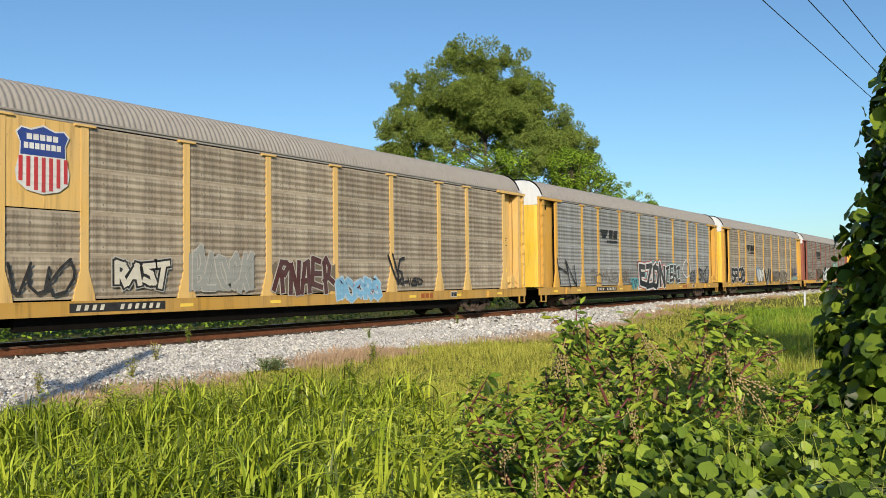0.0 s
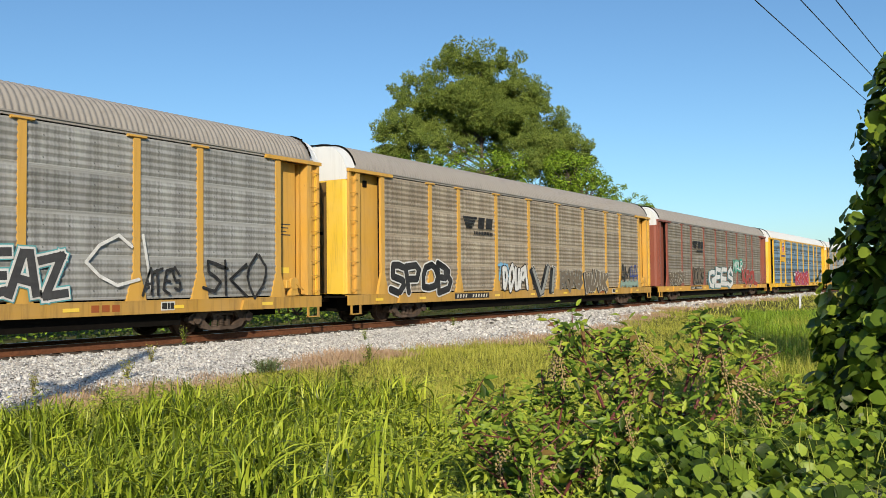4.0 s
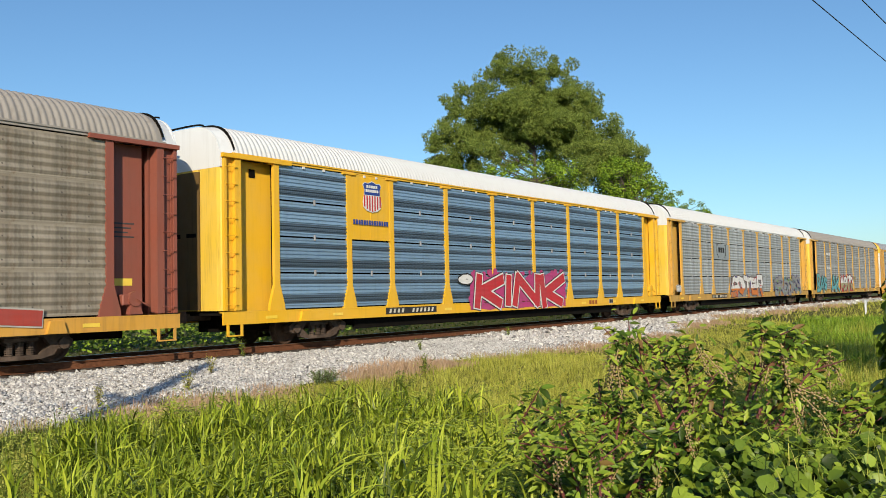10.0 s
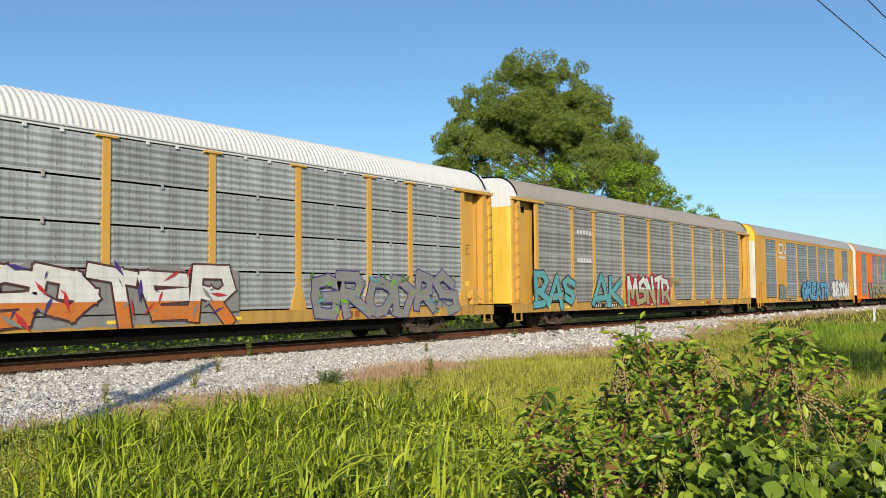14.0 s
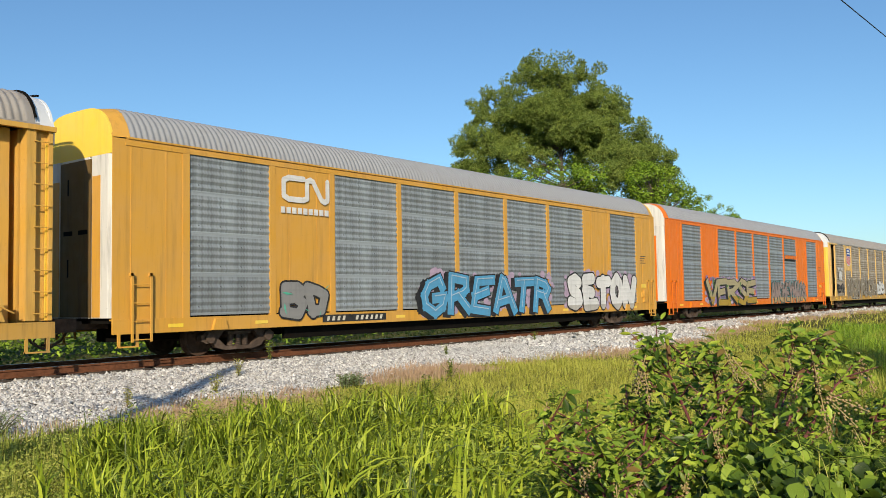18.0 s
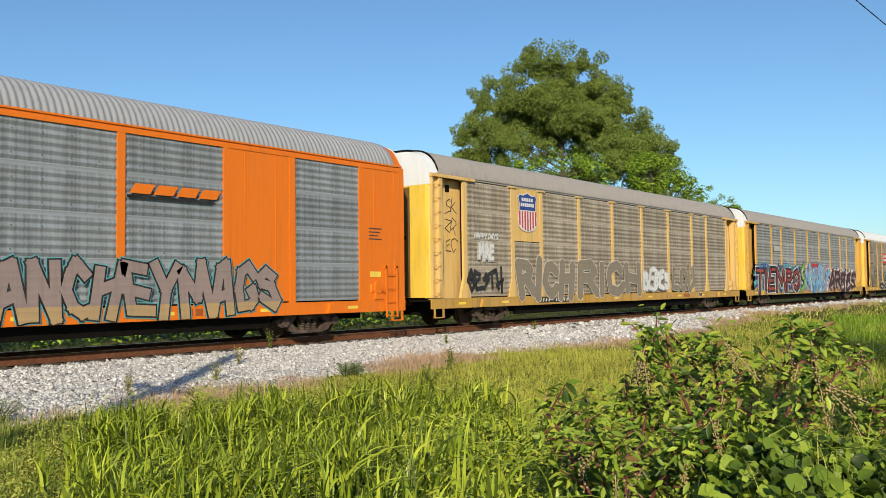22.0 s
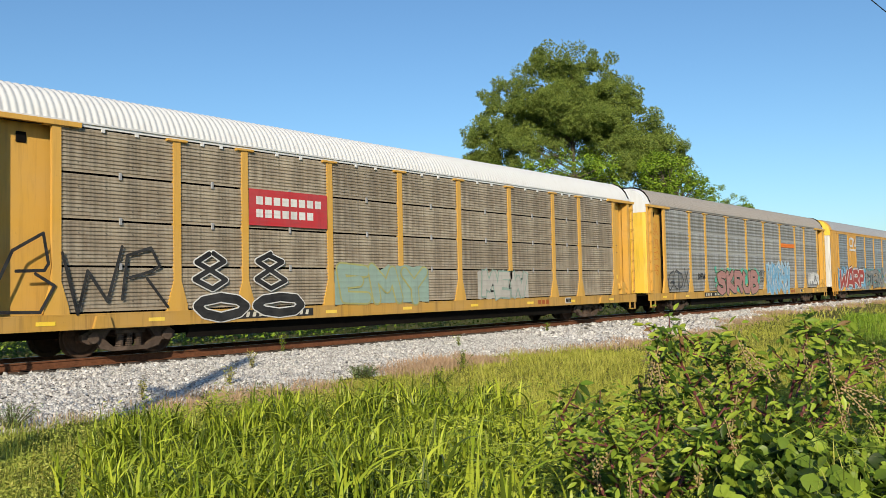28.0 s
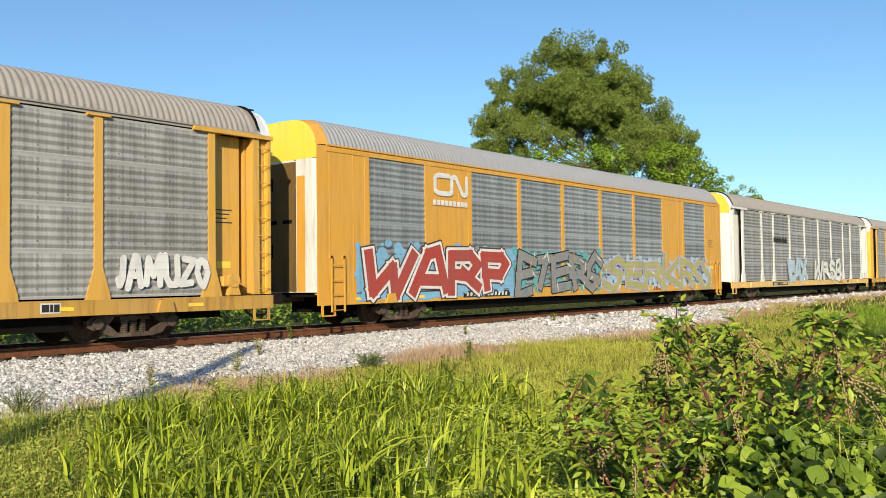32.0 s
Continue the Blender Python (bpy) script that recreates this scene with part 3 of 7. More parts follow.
def sill_mesh():
    m = Mesher()
    y = -SIDE
    m.prism([(y - 0.01, SILL0), (y - 0.01, SILL1 - 0.03), (y - 0.014, SILL1 - 0.03), (y - 0.014, SILL1 + 0.002), (y + 0.14, SILL1 + 0.002),
             (y + 0.14, SILL1 - 0.03), (y + 0.05, SILL1 - 0.03), (y + 0.05, SILL0)], "x", -HALF, HALF)
    return m.mesh("side_sill")


def pad_mesh():
    return Mesher().prism([(-0.22, 0.64), (0.22, 0.64), (0.14, 0.90), (-0.14, 0.90)], "y", -SIDE - 0.09, -SIDE - 0.01).mesh("jacking_pad")


def stirrup_mesh():
    m = Mesher()
    for x in (-0.22, 0.22):
        m.box(x - 0.03, x + 0.03, -SIDE - 0.02, -SIDE + 0.02, 0.34, 0.66)
    m.box(-0.25, 0.25, -SIDE - 0.03, -SIDE + 0.05, 0.34, 0.37)
    return m.mesh("stirrup_step")


def brake_mesh():
    """Hand brake housing with its lever."""
    m = Mesher().box(-0.2, 0.12, -SIDE - 0.02, -SIDE + 0.2, 1.18, 1.42, 0.02)
    m.tube((0.1, -SIDE - 0.06, 1.32), (0.1, -SIDE + 0.05, 1.32), 0.17, n=16)
    m.prism([(0.0, 1.2), (0.22, 1.2), (0.30, 0.98), (-0.05, 0.98)], "y", -SIDE - 0.04, -SIDE + 0.1)
    m.path([(0.12, -SIDE - 0.07, 1.32), (0.36, -SIDE - 0.08, 1.18), (0.46, -SIDE - 0.06, 1.14)], [0.018] * 3, 6)
    return m.mesh("hand_brake")


def carrier(index, c):
    """One car carrier. c: its colours and the pattern of its sides."""
    flush = c.get("flush", False)
    c.setdefault("sill", SILL_GRIMY if c["body"] in (YELLOW, YELLOW_FADED) else c["body"])
    body, post, panel, roof = c["body"], c.get("post", c["body"]), c["panel"], c["roof"]
    car = thing("autorack_car", pose(index * PITCH, TRACK_Y, 0), c["label"], "rail car", "cars of the train")
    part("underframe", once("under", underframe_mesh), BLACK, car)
    # near-black sheets added for the unlit inside behind the screens
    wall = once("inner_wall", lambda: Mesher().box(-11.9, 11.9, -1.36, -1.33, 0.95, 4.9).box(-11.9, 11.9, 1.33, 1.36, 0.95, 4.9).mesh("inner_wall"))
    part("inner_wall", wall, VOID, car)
    for u in (-10.05, 10.05):
        bogie(car, u)
    for side in (0, 1):
        turn = MIRROR if side else Matrix()
        part("side_sill", once("sill", sill_mesh), c.get("sill", body), car, "", turn)
        for u in (-10.9, 10.6):
            part("jacking_pad", once("pad", pad_mesh), c.get("sill", body), car, "", turn @ pose(u, 0, 0))
        eave = once("eave", lambda: Mesher().box(-HALF + 0.35, HALF - 0.35, -SIDE + 0.02, -SIDE + 0.09, EAVE - 0.03, EAVE + 0.075).box(-HALF + 0.35, HALF - 0.35, -SIDE - 0.01, -SIDE + 0.02, EAVE + 0.03, EAVE + 0.07).mesh("roof_rail"))
        part("roof_rail", eave, c.get("rail", roof), car, "", turn)
        us = FLUSH if flush else POSTS
        if flush:
            fmesh = once("flushpost", lambda: post_mesh(0.1, False))
            for u in us:
                part("side_post", fmesh, post, car, "", turn @ pose(u, 0, 0))
            beam = once("top_beam", lambda: Mesher().box(-HALF + 0.3, HALF - 0.3, -SIDE, -SIDE + 0.06, EAVE - 0.12, EAVE - 0.031).mesh("top_beam"))
            part("top_beam", beam, post, car, "", turn)
        else:
            pmesh = once("post", post_mesh)
            for u in us:
                part("side_post", pmesh, post, car, "", turn @ pose(u, 0, 0))
        for i, (a, b) in enumerate(zip(us, us[1:])):
            w, mid = b - a - 0.17, (a + b) / 2
            at = mid if not side else -mid
            if flush and i in (1, 7):
                s = once(("sheet", round(w, 2)), lambda: sheet_mesh(w + 0.02, EAVE - 0.12 - PANEL0, 1))
                part("side_sheet", s, body, car, "", turn @ pose(at, -SIDE + 0.03, PANEL0))
                continue
            low = 0
            if not side and i in c.get("logo_bays", ()):
                s = once(("logo_sheet", round(w, 2)), lambda: sheet_mesh(w + 0.02, 1.9, 0))
                part("logo_sheet", s, c.get("sheet", body), car, "", turn @ pose(at, -SIDE + 0.03, PANEL1 - 1.88))
                low = 2
            n = 4
            h = (PANEL1 - PANEL0 - c.get("gap", 0.0) * 3) / n
            pm = once(("panel", round(w, 2), round(h, 3), c.get("ribs", 5)), lambda: panel_mesh(w, h, c.get("ribs", 5)))
            for r in range(n - low):
                part("side_panel", pm, panel, car, "", turn @ pose(at, -SIDE + 0.036, PANEL0 + r * (h + c.get("gap", 0.0))))
        for end in (-1, 1):
            at = 12.75 * end if not side else -12.75 * end
            if flush:
                s = once("corner_sheet", lambda: sheet_mesh(1.78, EAVE + 0.02 - SILL1, 1))
                part("corner_sheet", s, body, car, "", turn @ pose(at + 0.025 * (end if not side else -end), -SIDE + 0.03, SILL1))
                lad = once("short_ladder", lambda: Mesher().box(-0.26, -0.21, -SIDE - 0.08, -SIDE - 0.05, 0.45, 1.95).box(0.21, 0.26, -SIDE - 0.08, -SIDE - 0.05, 0.45, 1.95)
                           .box(-0.26, -0.21, -SIDE - 0.08, -SIDE + 0.02, 1.88, 1.95).box(0.21, 0.26, -SIDE - 0.08, -SIDE + 0.02, 1.88, 1.95).mesh("side_ladder"))
                at2 = (13.0 if not side else -13.0) * end
                ob = part("side_ladder", lad, body, car, "", turn @ pose(at2, 0, 0))
                for z in (0.5, 0.9, 1.3, 1.7):
                    part("rung", once("srung", lambda: Mesher().tube((-0.24, -SIDE - 0.065, 0), (0.24, -SIDE - 0.065, 0), 0.013, n=6).mesh("rung")), body, ob, "", pose(0, 0, z))
            else:
                at3 = (13.33 if not side else -13.33) * end
                lad = once(("ladder", end < 0, side), lambda: ladder_mesh(0.98, EAVE - 0.06))
                ob = part("corner_ladder", lad, body, car, "", turn @ pose(at3, 0, 0) @ pose(0, 0, 0))
                if (end > 0) != bool(side):
                    ob.matrix_basis = turn @ pose(at3, 0, 0) @ Matrix.Diagonal((-1, 1, 1, 1))
                for j in range(9):
                    part("rung", once("rung", rung_mesh), body, ob, "", pose(0, 0, 1.12 + j * 0.43))
                rec = once("recess", lambda: Mesher().prism([(-1.05, -SIDE + 0.33), (-1.05, -SIDE + 0.30), (-0.40, -SIDE + 0.30), (-0.38, -SIDE + 0.25), (-0.28, -SIDE + 0.25), (-0.26, -SIDE + 0.30), (1.05, -SIDE + 0.30), (1.05, -SIDE + 0.33)], "z", 0.95, EAVE - 0.05).mesh("end_wall"))
                if (end > 0) != bool(side):      # at this end the wall leaves a deep slot beside the ladder
                    rec = once("recess_slot", lambda: Mesher().prism([(-1.05, -SIDE + 0.33), (-1.05, -SIDE + 0.30), (0.36, -SIDE + 0.30), (0.36, -SIDE + 0.72), (0.52, -SIDE + 0.72),
                               (0.52, -SIDE + 0.30), (1.05, -SIDE + 0.30), (1.05, -SIDE + 0.33), (0.55, -SIDE + 0.33), (0.55, -SIDE + 0.75), (0.33, -SIDE + 0.75), (0.33, -SIDE + 0.33)], "z", 0.95, EAVE - 0.05).mesh("end_wall"))
                else:
                    part("vent_slot", once("vent_slot", lambda: Mesher().box(-0.10, 0.10, -SIDE + 0.27, -SIDE + 0.31, 4.40, 4.62, 0.01).mesh("vent_slot")), BLACK, car, "", turn @ pose(12.45 * (end if not side else -end), 0, 0))
                part("end_wall", rec, body, car, "", turn @ pose(12.5 * (end if not side else -end), 0, 0))
                head = once("header", lambda: Mesher().box(-1.15, 1.15, -SIDE - 0.05, -SIDE + 0.06, EAVE - 0.07, EAVE + 0.03).mesh("header_beam"))
                part("header_beam", head, body, car, "", turn @ pose(12.5 * (end if not side else -end), 0, 0))
            part("stirrup_step", once("stirrup", stirrup_mesh), c.get("sill", body), car, "", turn @ pose((13.3 if not side else -13.3) * end, 0, 0))
    part("roof", once("roof", lambda: roof_mesh(-HALF + 0.42, HALF - 0.42)), roof, car, c.get("roof_label", ""))
    for end in (-1, 1):
        turn = MIRROR if end < 0 else Matrix()
        part("coupler", once("coupler", coupler_mesh), GRIME, car, "", turn)
        part("end_hood", once("hood", lambda: cap_mesh(HALF - 0.44, HALF)), c.get("hood", WHITE), car, "", turn)
        part("end_upper", once("upper", lambda: end_upper_mesh(HALF)), c.get("upper", WHITE), car, "", turn)
        for s in (-1, 1):
            part("end_door", once(("door", s), lambda: end_door_mesh(s)), c.get("door", DOOR_YELLOW), car, "", turn)
        for j, (y0, y1, z0, z1) in enumerate(((-0.50, -0.12, 2.84, 2.94), (0.12, 0.50, 2.84, 2.94), (-0.34, -0.28, 3.75, 4.12), (-0.34, -0.28, 1.9, 2.3))):
            part("door_slot", once(("slot", j), lambda: Mesher().box(HALF - 0.02, HALF + 0.006, y0, y1, z0, z1).mesh("door_slot")), BLACK, car, "black hand-hold slot", turn)
        if c.get("rod"):
            part("door_rod", once("rod", lambda: Mesher().box(HALF + 0.0, HALF + 0.05, -0.035, 0.035, 1.0, 5.5, 0.008).mesh("door_rod")), BLACK, car, "black locking bar", turn)
        # dark plate that paints the shade between coupled cars onto the doors
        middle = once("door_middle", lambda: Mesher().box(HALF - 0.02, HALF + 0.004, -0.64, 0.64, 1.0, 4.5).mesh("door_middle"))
        part("door_middle", middle, DOOR_SHADE, car, "middle of the end doors, painted dark for shade", turn)
        if flush:
            part("door_strip", once("strip", lambda: Mesher().box(HALF - 0.02, HALF + 0.008, -1.02, -0.70, 1.0, 4.1).mesh("door_strip")), body, car, "", turn)
            part("door_strip", once("strip2", lambda: Mesher().box(HALF - 0.02, HALF + 0.008, 0.70, 1.02, 1.0, 4.1).mesh("door_strip")), body, car, "", turn)
        else:
            part("hood_gap", once("hood_gap", hood_gap_mesh), BLACK, car, "black strip over the gap between hood and roof", turn)
        # one more black sheet, for the darkness behind the end doors
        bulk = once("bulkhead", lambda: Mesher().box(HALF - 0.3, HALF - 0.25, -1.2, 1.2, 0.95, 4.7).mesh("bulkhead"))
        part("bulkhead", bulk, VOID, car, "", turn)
    part("hand_brake", once("brake", brake_mesh), body, car, "", pose(12.35, 0, 0))
    return car


BASE = dict(body=YELLOW, panel=GREY_PANEL, roof=ROOF_GREY, door=DOOR_YELLOW, label="yellow autorack rail car with grey perforated side screens")
STYLES = {
    0: dict(panel=DIRTY_PANEL, body=YELLOW_FADED),
    1: dict(panel=DIRTY_PANEL, body=YELLOW_FADED, logo_bays=(1,), label="faded yellow autorack rail car with grimy screens and a shield emblem"),
    2: dict(label="yellow autorack rail car with grey screens and block graffiti"),
    3: dict(panel=DIRTY_PANEL, label="yellow autorack rail car with sooty grey screens and silver graffiti"),
    4: dict(body=BROWN, panel=BROWN_PANEL, sill=OCHRE, door=BROWN, label="oxide brown autorack rail car with sooty screens"),
    5: dict(body=YELLOW_BRIGHT, panel=BLUE_PANEL, roof=ROOF_WHITE, rail=YELLOW_BRIGHT, logo_bays=(1,), gap=0.045, ribs=8,
            label="bright yellow autorack rail car with blue-grey screens and white roof"),
    6: dict(body=YELLOW, panel=CLEAN_PANEL, roof=ROOF_WHITE, gap=0.045, label="yellow autorack rail car with clean grey screens and white roof"),
    7: dict(label="yellow autorack rail car with grey screens and turquoise graffiti"),
    8: dict(body=OCHRE, panel=BLUISH_PANEL, roof=ROOF_STEEL, flush=True, door=DOOR_WORN, upper=LEMON, hood=OCHRE, rail=OCHRE,
            label="ochre flush-sided autorack rail car with blue graffiti"),
    9: dict(body=ORANGE, panel=BLUISH_PANEL, roof=ROOF_STEEL, flush=True, door=DOOR_WORN, upper=WHITE_WORN, hood=ORANGE, rail=ORANGE, sill=ORANGE,
            label="vivid orange flush-sided autorack rail car with graffiti"),
    10: dict(panel=DIRTY_PANEL, body=YELLOW_FADED, logo_bays=(1,), label="faded yellow autorack rail car with grimy screens and a shield emblem"),
    11: dict(rod=True, panel=GREY_PANEL, label="yellow autorack rail car with a large multicoloured mural of graffiti"),
    12: dict(panel=DIRTY_PANEL, roof=ROOF_WHITE, gap=0.045, ribs=10, label="yellow autorack rail car with brownish screens and white roof"),
    13: dict(rod=True, label="yellow autorack rail car with grey screens and pink graffiti"),
    14: dict(body=OCHRE, panel=BLUISH_PANEL, roof=ROOF_STEEL, flush=True, door=DOOR_WORN, upper=LEMON, hood=OCHRE, rail=OCHRE,
             label="ochre flush-sided autorack rail car with red and white graffiti"),
    15: dict(post=WHITE_WORN, body=WHITE_WORN, sill=YELLOW_FADED, door=WHITE, upper=LEMON, label="white autorack rail car with grey screens"),
    16: dict(label="yellow autorack rail car with grey perforated side screens"),
    17: dict(label="yellow autorack rail car with grey perforated side screens"),
}
SHIFT = {14: 0.24, 15: 0.30, 16: 0.30, 17: 0.30}
CARS = {i: carrier(i, {**BASE, **s}) for i, s in STYLES.items()}
# ---------------------------------------------------------------- painted writing, emblems and markings on the cars
def spray(name, color):
    """Spray paint over ribbed screens: faded and dusty in patches, thin along some ribs, with soot streaks."""
    k = Nodes(name)
    color = tuple(0.86 * c for c in color)
    wave = k.math("SINE", k.math("MULTIPLY", k.axis(k.coord.outputs["Object"], 2), 2 * math.pi / 0.17))
    dust = tuple(0.62 * c + 0.055 for c in color)
    base = k.mix(k.ramp(k.noise(1.6, 6, 0.65), (0.35, 0.0), (0.72, 0.7)), color, dust)
    streak = k.ramp(k.noise(1.0, 4, 0.7, k.mapped((6.0, 1.0, 0.5))), (0.52, 0.0), (0.8, 0.5))
    base = k.mix(streak, base, tuple(0.4 * c + 0.02 for c in color))
    worn = k.math("MULTIPLY", k.ramp(wave, (0.5, 0.0), (0.95, 1.0)), k.ramp(k.noise(2.2, 5, 0.7, k.mapped((0.7, 1.0, 2.0))), (0.42, 0.0), (0.68, 0.5)))
    base = k.mix(worn, base, tuple(0.5 * c + 0.05 for c in color))
    return k.done(base, 0.6, 0.0, k.math("ADD", wave, k.noise(20, 3)), 0.14, 0.010, 0.2)


INK, CHARCOAL, WHITE_P, CREAM = spray("black_spray", (0.012, 0.012, 0.014)), spray("charcoal_spray", (0.05, 0.05, 0.055)), spray("white_spray", (0.78, 0.78, 0.77)), spray("cream_spray", (0.70, 0.66, 0.56))
PALE, GREYP, DUSTY = spray("pale_grey_spray", (0.50, 0.48, 0.44)), spray("grey_spray", (0.27, 0.27, 0.27)), spray("dusty_green_spray", (0.30, 0.42, 0.36))
MAROON, RED_P, BRICK = spray("maroon_spray", (0.085, 0.03, 0.03)), spray("red_spray", (0.55, 0.03, 0.04)), spray("brick_spray", (0.42, 0.06, 0.045))
SKYBLUE, BLUE_P, DBLUE, PALEBLUE = spray("sky_blue_spray", (0.22, 0.48, 0.72)), spray("blue_spray", (0.09, 0.36, 0.62)), spray("deep_blue_spray", (0.05, 0.08, 0.32)), spray("pale_blue_spray", (0.45, 0.60, 0.72))
TEAL_P, DTEAL, GREEN_P, SAGE = spray("turquoise_spray", (0.12, 0.42, 0.46)), spray("dark_teal_spray", (0.02, 0.12, 0.13)), spray("mint_spray", (0.06, 0.45, 0.32)), spray("sage_spray", (0.30, 0.36, 0.20))
LIME, OLIVE, OCHRE_P, ORANGE_P = spray("lime_spray", (0.22, 0.50, 0.05)), spray("olive_spray", (0.42, 0.42, 0.16)), spray("ochre_spray", (0.40, 0.24, 0.05)), spray("orange_spray", (0.66, 0.20, 0.03))
MAGENTA, PINK_P, LILAC = spray("magenta_spray", (0.50, 0.05, 0.20)), spray("pink_spray", (0.46, 0.235, 0.215)), spray("lilac_spray", (0.50, 0.38, 0.52))
DECAL_RED, DECAL_BLUE, DECAL_BLACK = spray("red_decal", (0.55, 0.04, 0.05)), spray("blue_decal", (0.02, 0.06, 0.30)), spray("black_decal", (0.014, 0.013, 0.013))
DUST = spray("dust_brown_spray", (0.27, 0.225, 0.165))
FADED_RED = spray("faded_red_stencil", (0.36, 0.10, 0.03))
SMOKE, KHAKI, MIST = spray("smoke_spray", (0.185, 0.145, 0.10)), spray("khaki_spray", (0.44, 0.38, 0.22)), spray("mist_spray", (0.34, 0.35, 0.33))
PURPLE, VIOLET, TURF, MINT = spray("purple_spray", (0.06, 0.03, 0.22)), spray("violet_spray", (0.30, 0.20, 0.45)), spray("turf_green_spray", (0.10, 0.24, 0.05)), spray("mint_wash_spray", (0.10, 0.50, 0.36))
MUSTARD, STEELTEAL, TAN_P = spray("mustard_spray", (0.46, 0.30, 0.03)), spray("steel_teal_spray", (0.14, 0.29, 0.33)), spray("tan_spray", (0.48, 0.33, 0.16))
PAINT_Y = -SIDE - 0.014


GLYPHS = {
    "A": (((0, 0), (0.42, 1), (0.62, 1), (1, 0)), ((0.2, 0.34), (0.82, 0.34))),
    "B": (((0.05, 0), (0.05, 1), (0.62, 0.96), (0.84, 0.76), (0.6, 0.54), (0.1, 0.52)), ((0.6, 0.54), (0.97, 0.28), (0.72, 0.02), (0.05, 0))),
    "C": (((0.95, 0.8), (0.6, 1), (0.2, 0.86), (0, 0.5), (0.2, 0.12), (0.6, 0), (0.97, 0.2)),),
    "D": (((0.05, 0), (0.05, 1), (0.6, 0.92), (0.97, 0.5), (0.6, 0.06), (0.05, 0)),),
    "E": (((0.95, 1), (0.1, 0.97), (0.05, 0.03), (1, 0)), ((0.08, 0.5), (0.78, 0.54))),
    "F": (((0.95, 1), (0.08, 0.97), (0.05, 0)), ((0.08, 0.5), (0.7, 0.54))),
    "G": (((0.95, 0.82), (0.6, 1), (0.18, 0.86), (0, 0.45), (0.2, 0.1), (0.65, 0), (0.95, 0.2), (0.95, 0.46), (0.55, 0.46)),),
    "H": (((0.08, 0), (0.02, 1)), ((0.95, 1), (0.92, 0)), ((0.05, 0.5), (0.95, 0.54))),
    "I": (((0.5, 1), (0.5, 0)),),
    "J": (((0.8, 1), (0.8, 0.25), (0.5, 0), (0.15, 0.2)),),
    "K": (((0.06, 0), (0.1, 1)), ((0.95, 1), (0.16, 0.46), (1, 0))),
    "L": (((0.1, 1), (0.05, 0.05), (1, 0)),),
    "M": (((0, 0), (0.14, 1), (0.5, 0.32), (0.86, 1), (1, 0)),),
    "N": (((0.02, 0), (0.06, 1), (0.92, 0), (0.98, 1)),),
    "O": (((0.5, 1), (0.12, 0.84), (0, 0.5), (0.14, 0.14), (0.5, 0), (0.88, 0.16), (1, 0.5), (0.86, 0.86), (0.5, 1)),),
    "P": (((0.08, 0), (0.05, 1), (0.7, 0.96), (0.95, 0.72), (0.7, 0.46), (0.1, 0.44)),),
    "R": (((0.06, 0), (0.05, 1), (0.68, 0.97), (0.9, 0.74), (0.66, 0.5), (0.1, 0.48)), ((0.5, 0.48), (1, 0))),
    "S": (((0.95, 0.84), (0.55, 1), (0.12, 0.84), (0.2, 0.58), (0.82, 0.44), (0.92, 0.16), (0.5, 0), (0.02, 0.14)),),
    "T": (((0, 0.94), (1, 1)), ((0.5, 0.96), (0.46, 0))),
    "U": (((0.04, 1), (0.05, 0.3), (0.3, 0.02), (0.7, 0.02), (0.94, 0.3), (0.96, 1)),),
    "V": (((0, 1), (0.46, 0), (0.58, 0), (1, 1)),),
    "W": (((0, 1), (0.22, 0), (0.5, 0.66), (0.78, 0), (1, 1)),),
    "X": (((0, 1), (1, 0)), ((0.95, 1), (0.04, 0))),
    "Y": (((0, 1), (0.5, 0.46), (1, 1)), ((0.5, 0.46), (0.46, 0))),
    "Z": (((0.02, 0.96), (0.96, 1), (0.04, 0), (1, 0.03)),),
    "8": (((0.5, 1), (0.12, 0.8), (0.5, 0.54), (0.95, 0.24), (0.5, 0), (0.05, 0.24), (0.5, 0.54), (0.88, 0.8), (0.5, 1)),),
}
NARROW = {"I": 0.45, "J": 0.7, "M": 1.25, "W": 1.25}


def letter_lines(text, u0, u1, z0, z1, r, slant, seed, wild):
    """Centre lines of hand-drawn letters side by side over a box on the car's side, each a little out of line."""
    gg = np.random.default_rng(seed)
    span = [NARROW.get(ch, 1.0) if ch != " " else 0.6 for ch in text]
    unit = (u1 - u0) / sum(span)
    out, at = [], u0
    for ch, w in zip(text, span):
        cell = unit * w
        if ch != " ":
            e = min(r, 0.42 * cell)
            top, low = gg.normal(0, 0.05 * wild), gg.normal(0, 0.05 * wild)
            turn, grow = gg.normal(0, 0.10 * wild), 1 + 0.10 * wild * gg.random()
            lines = []
            for line in GLYPHS[ch]:
                pts = []
                for x, z in line:
                    x, z = x + gg.normal(0, 0.055 * wild), z + gg.normal(0, 0.055 * wild)
                    h = (z1 - z0 - 2 * r) * (1 + (top if z > 0.5 else low))
                    px = at + e * 0.85 + (cell - 1.7 * e) * (0.5 + (x - 0.5) * grow) + (slant + turn) * (z - 0.5) * (z1 - z0)
                    pts.append((px, (z0 + z1) / 2 + (z - 0.5) * h))
                lines.append(pts)
            out.append(lines)
        at += cell
    return out


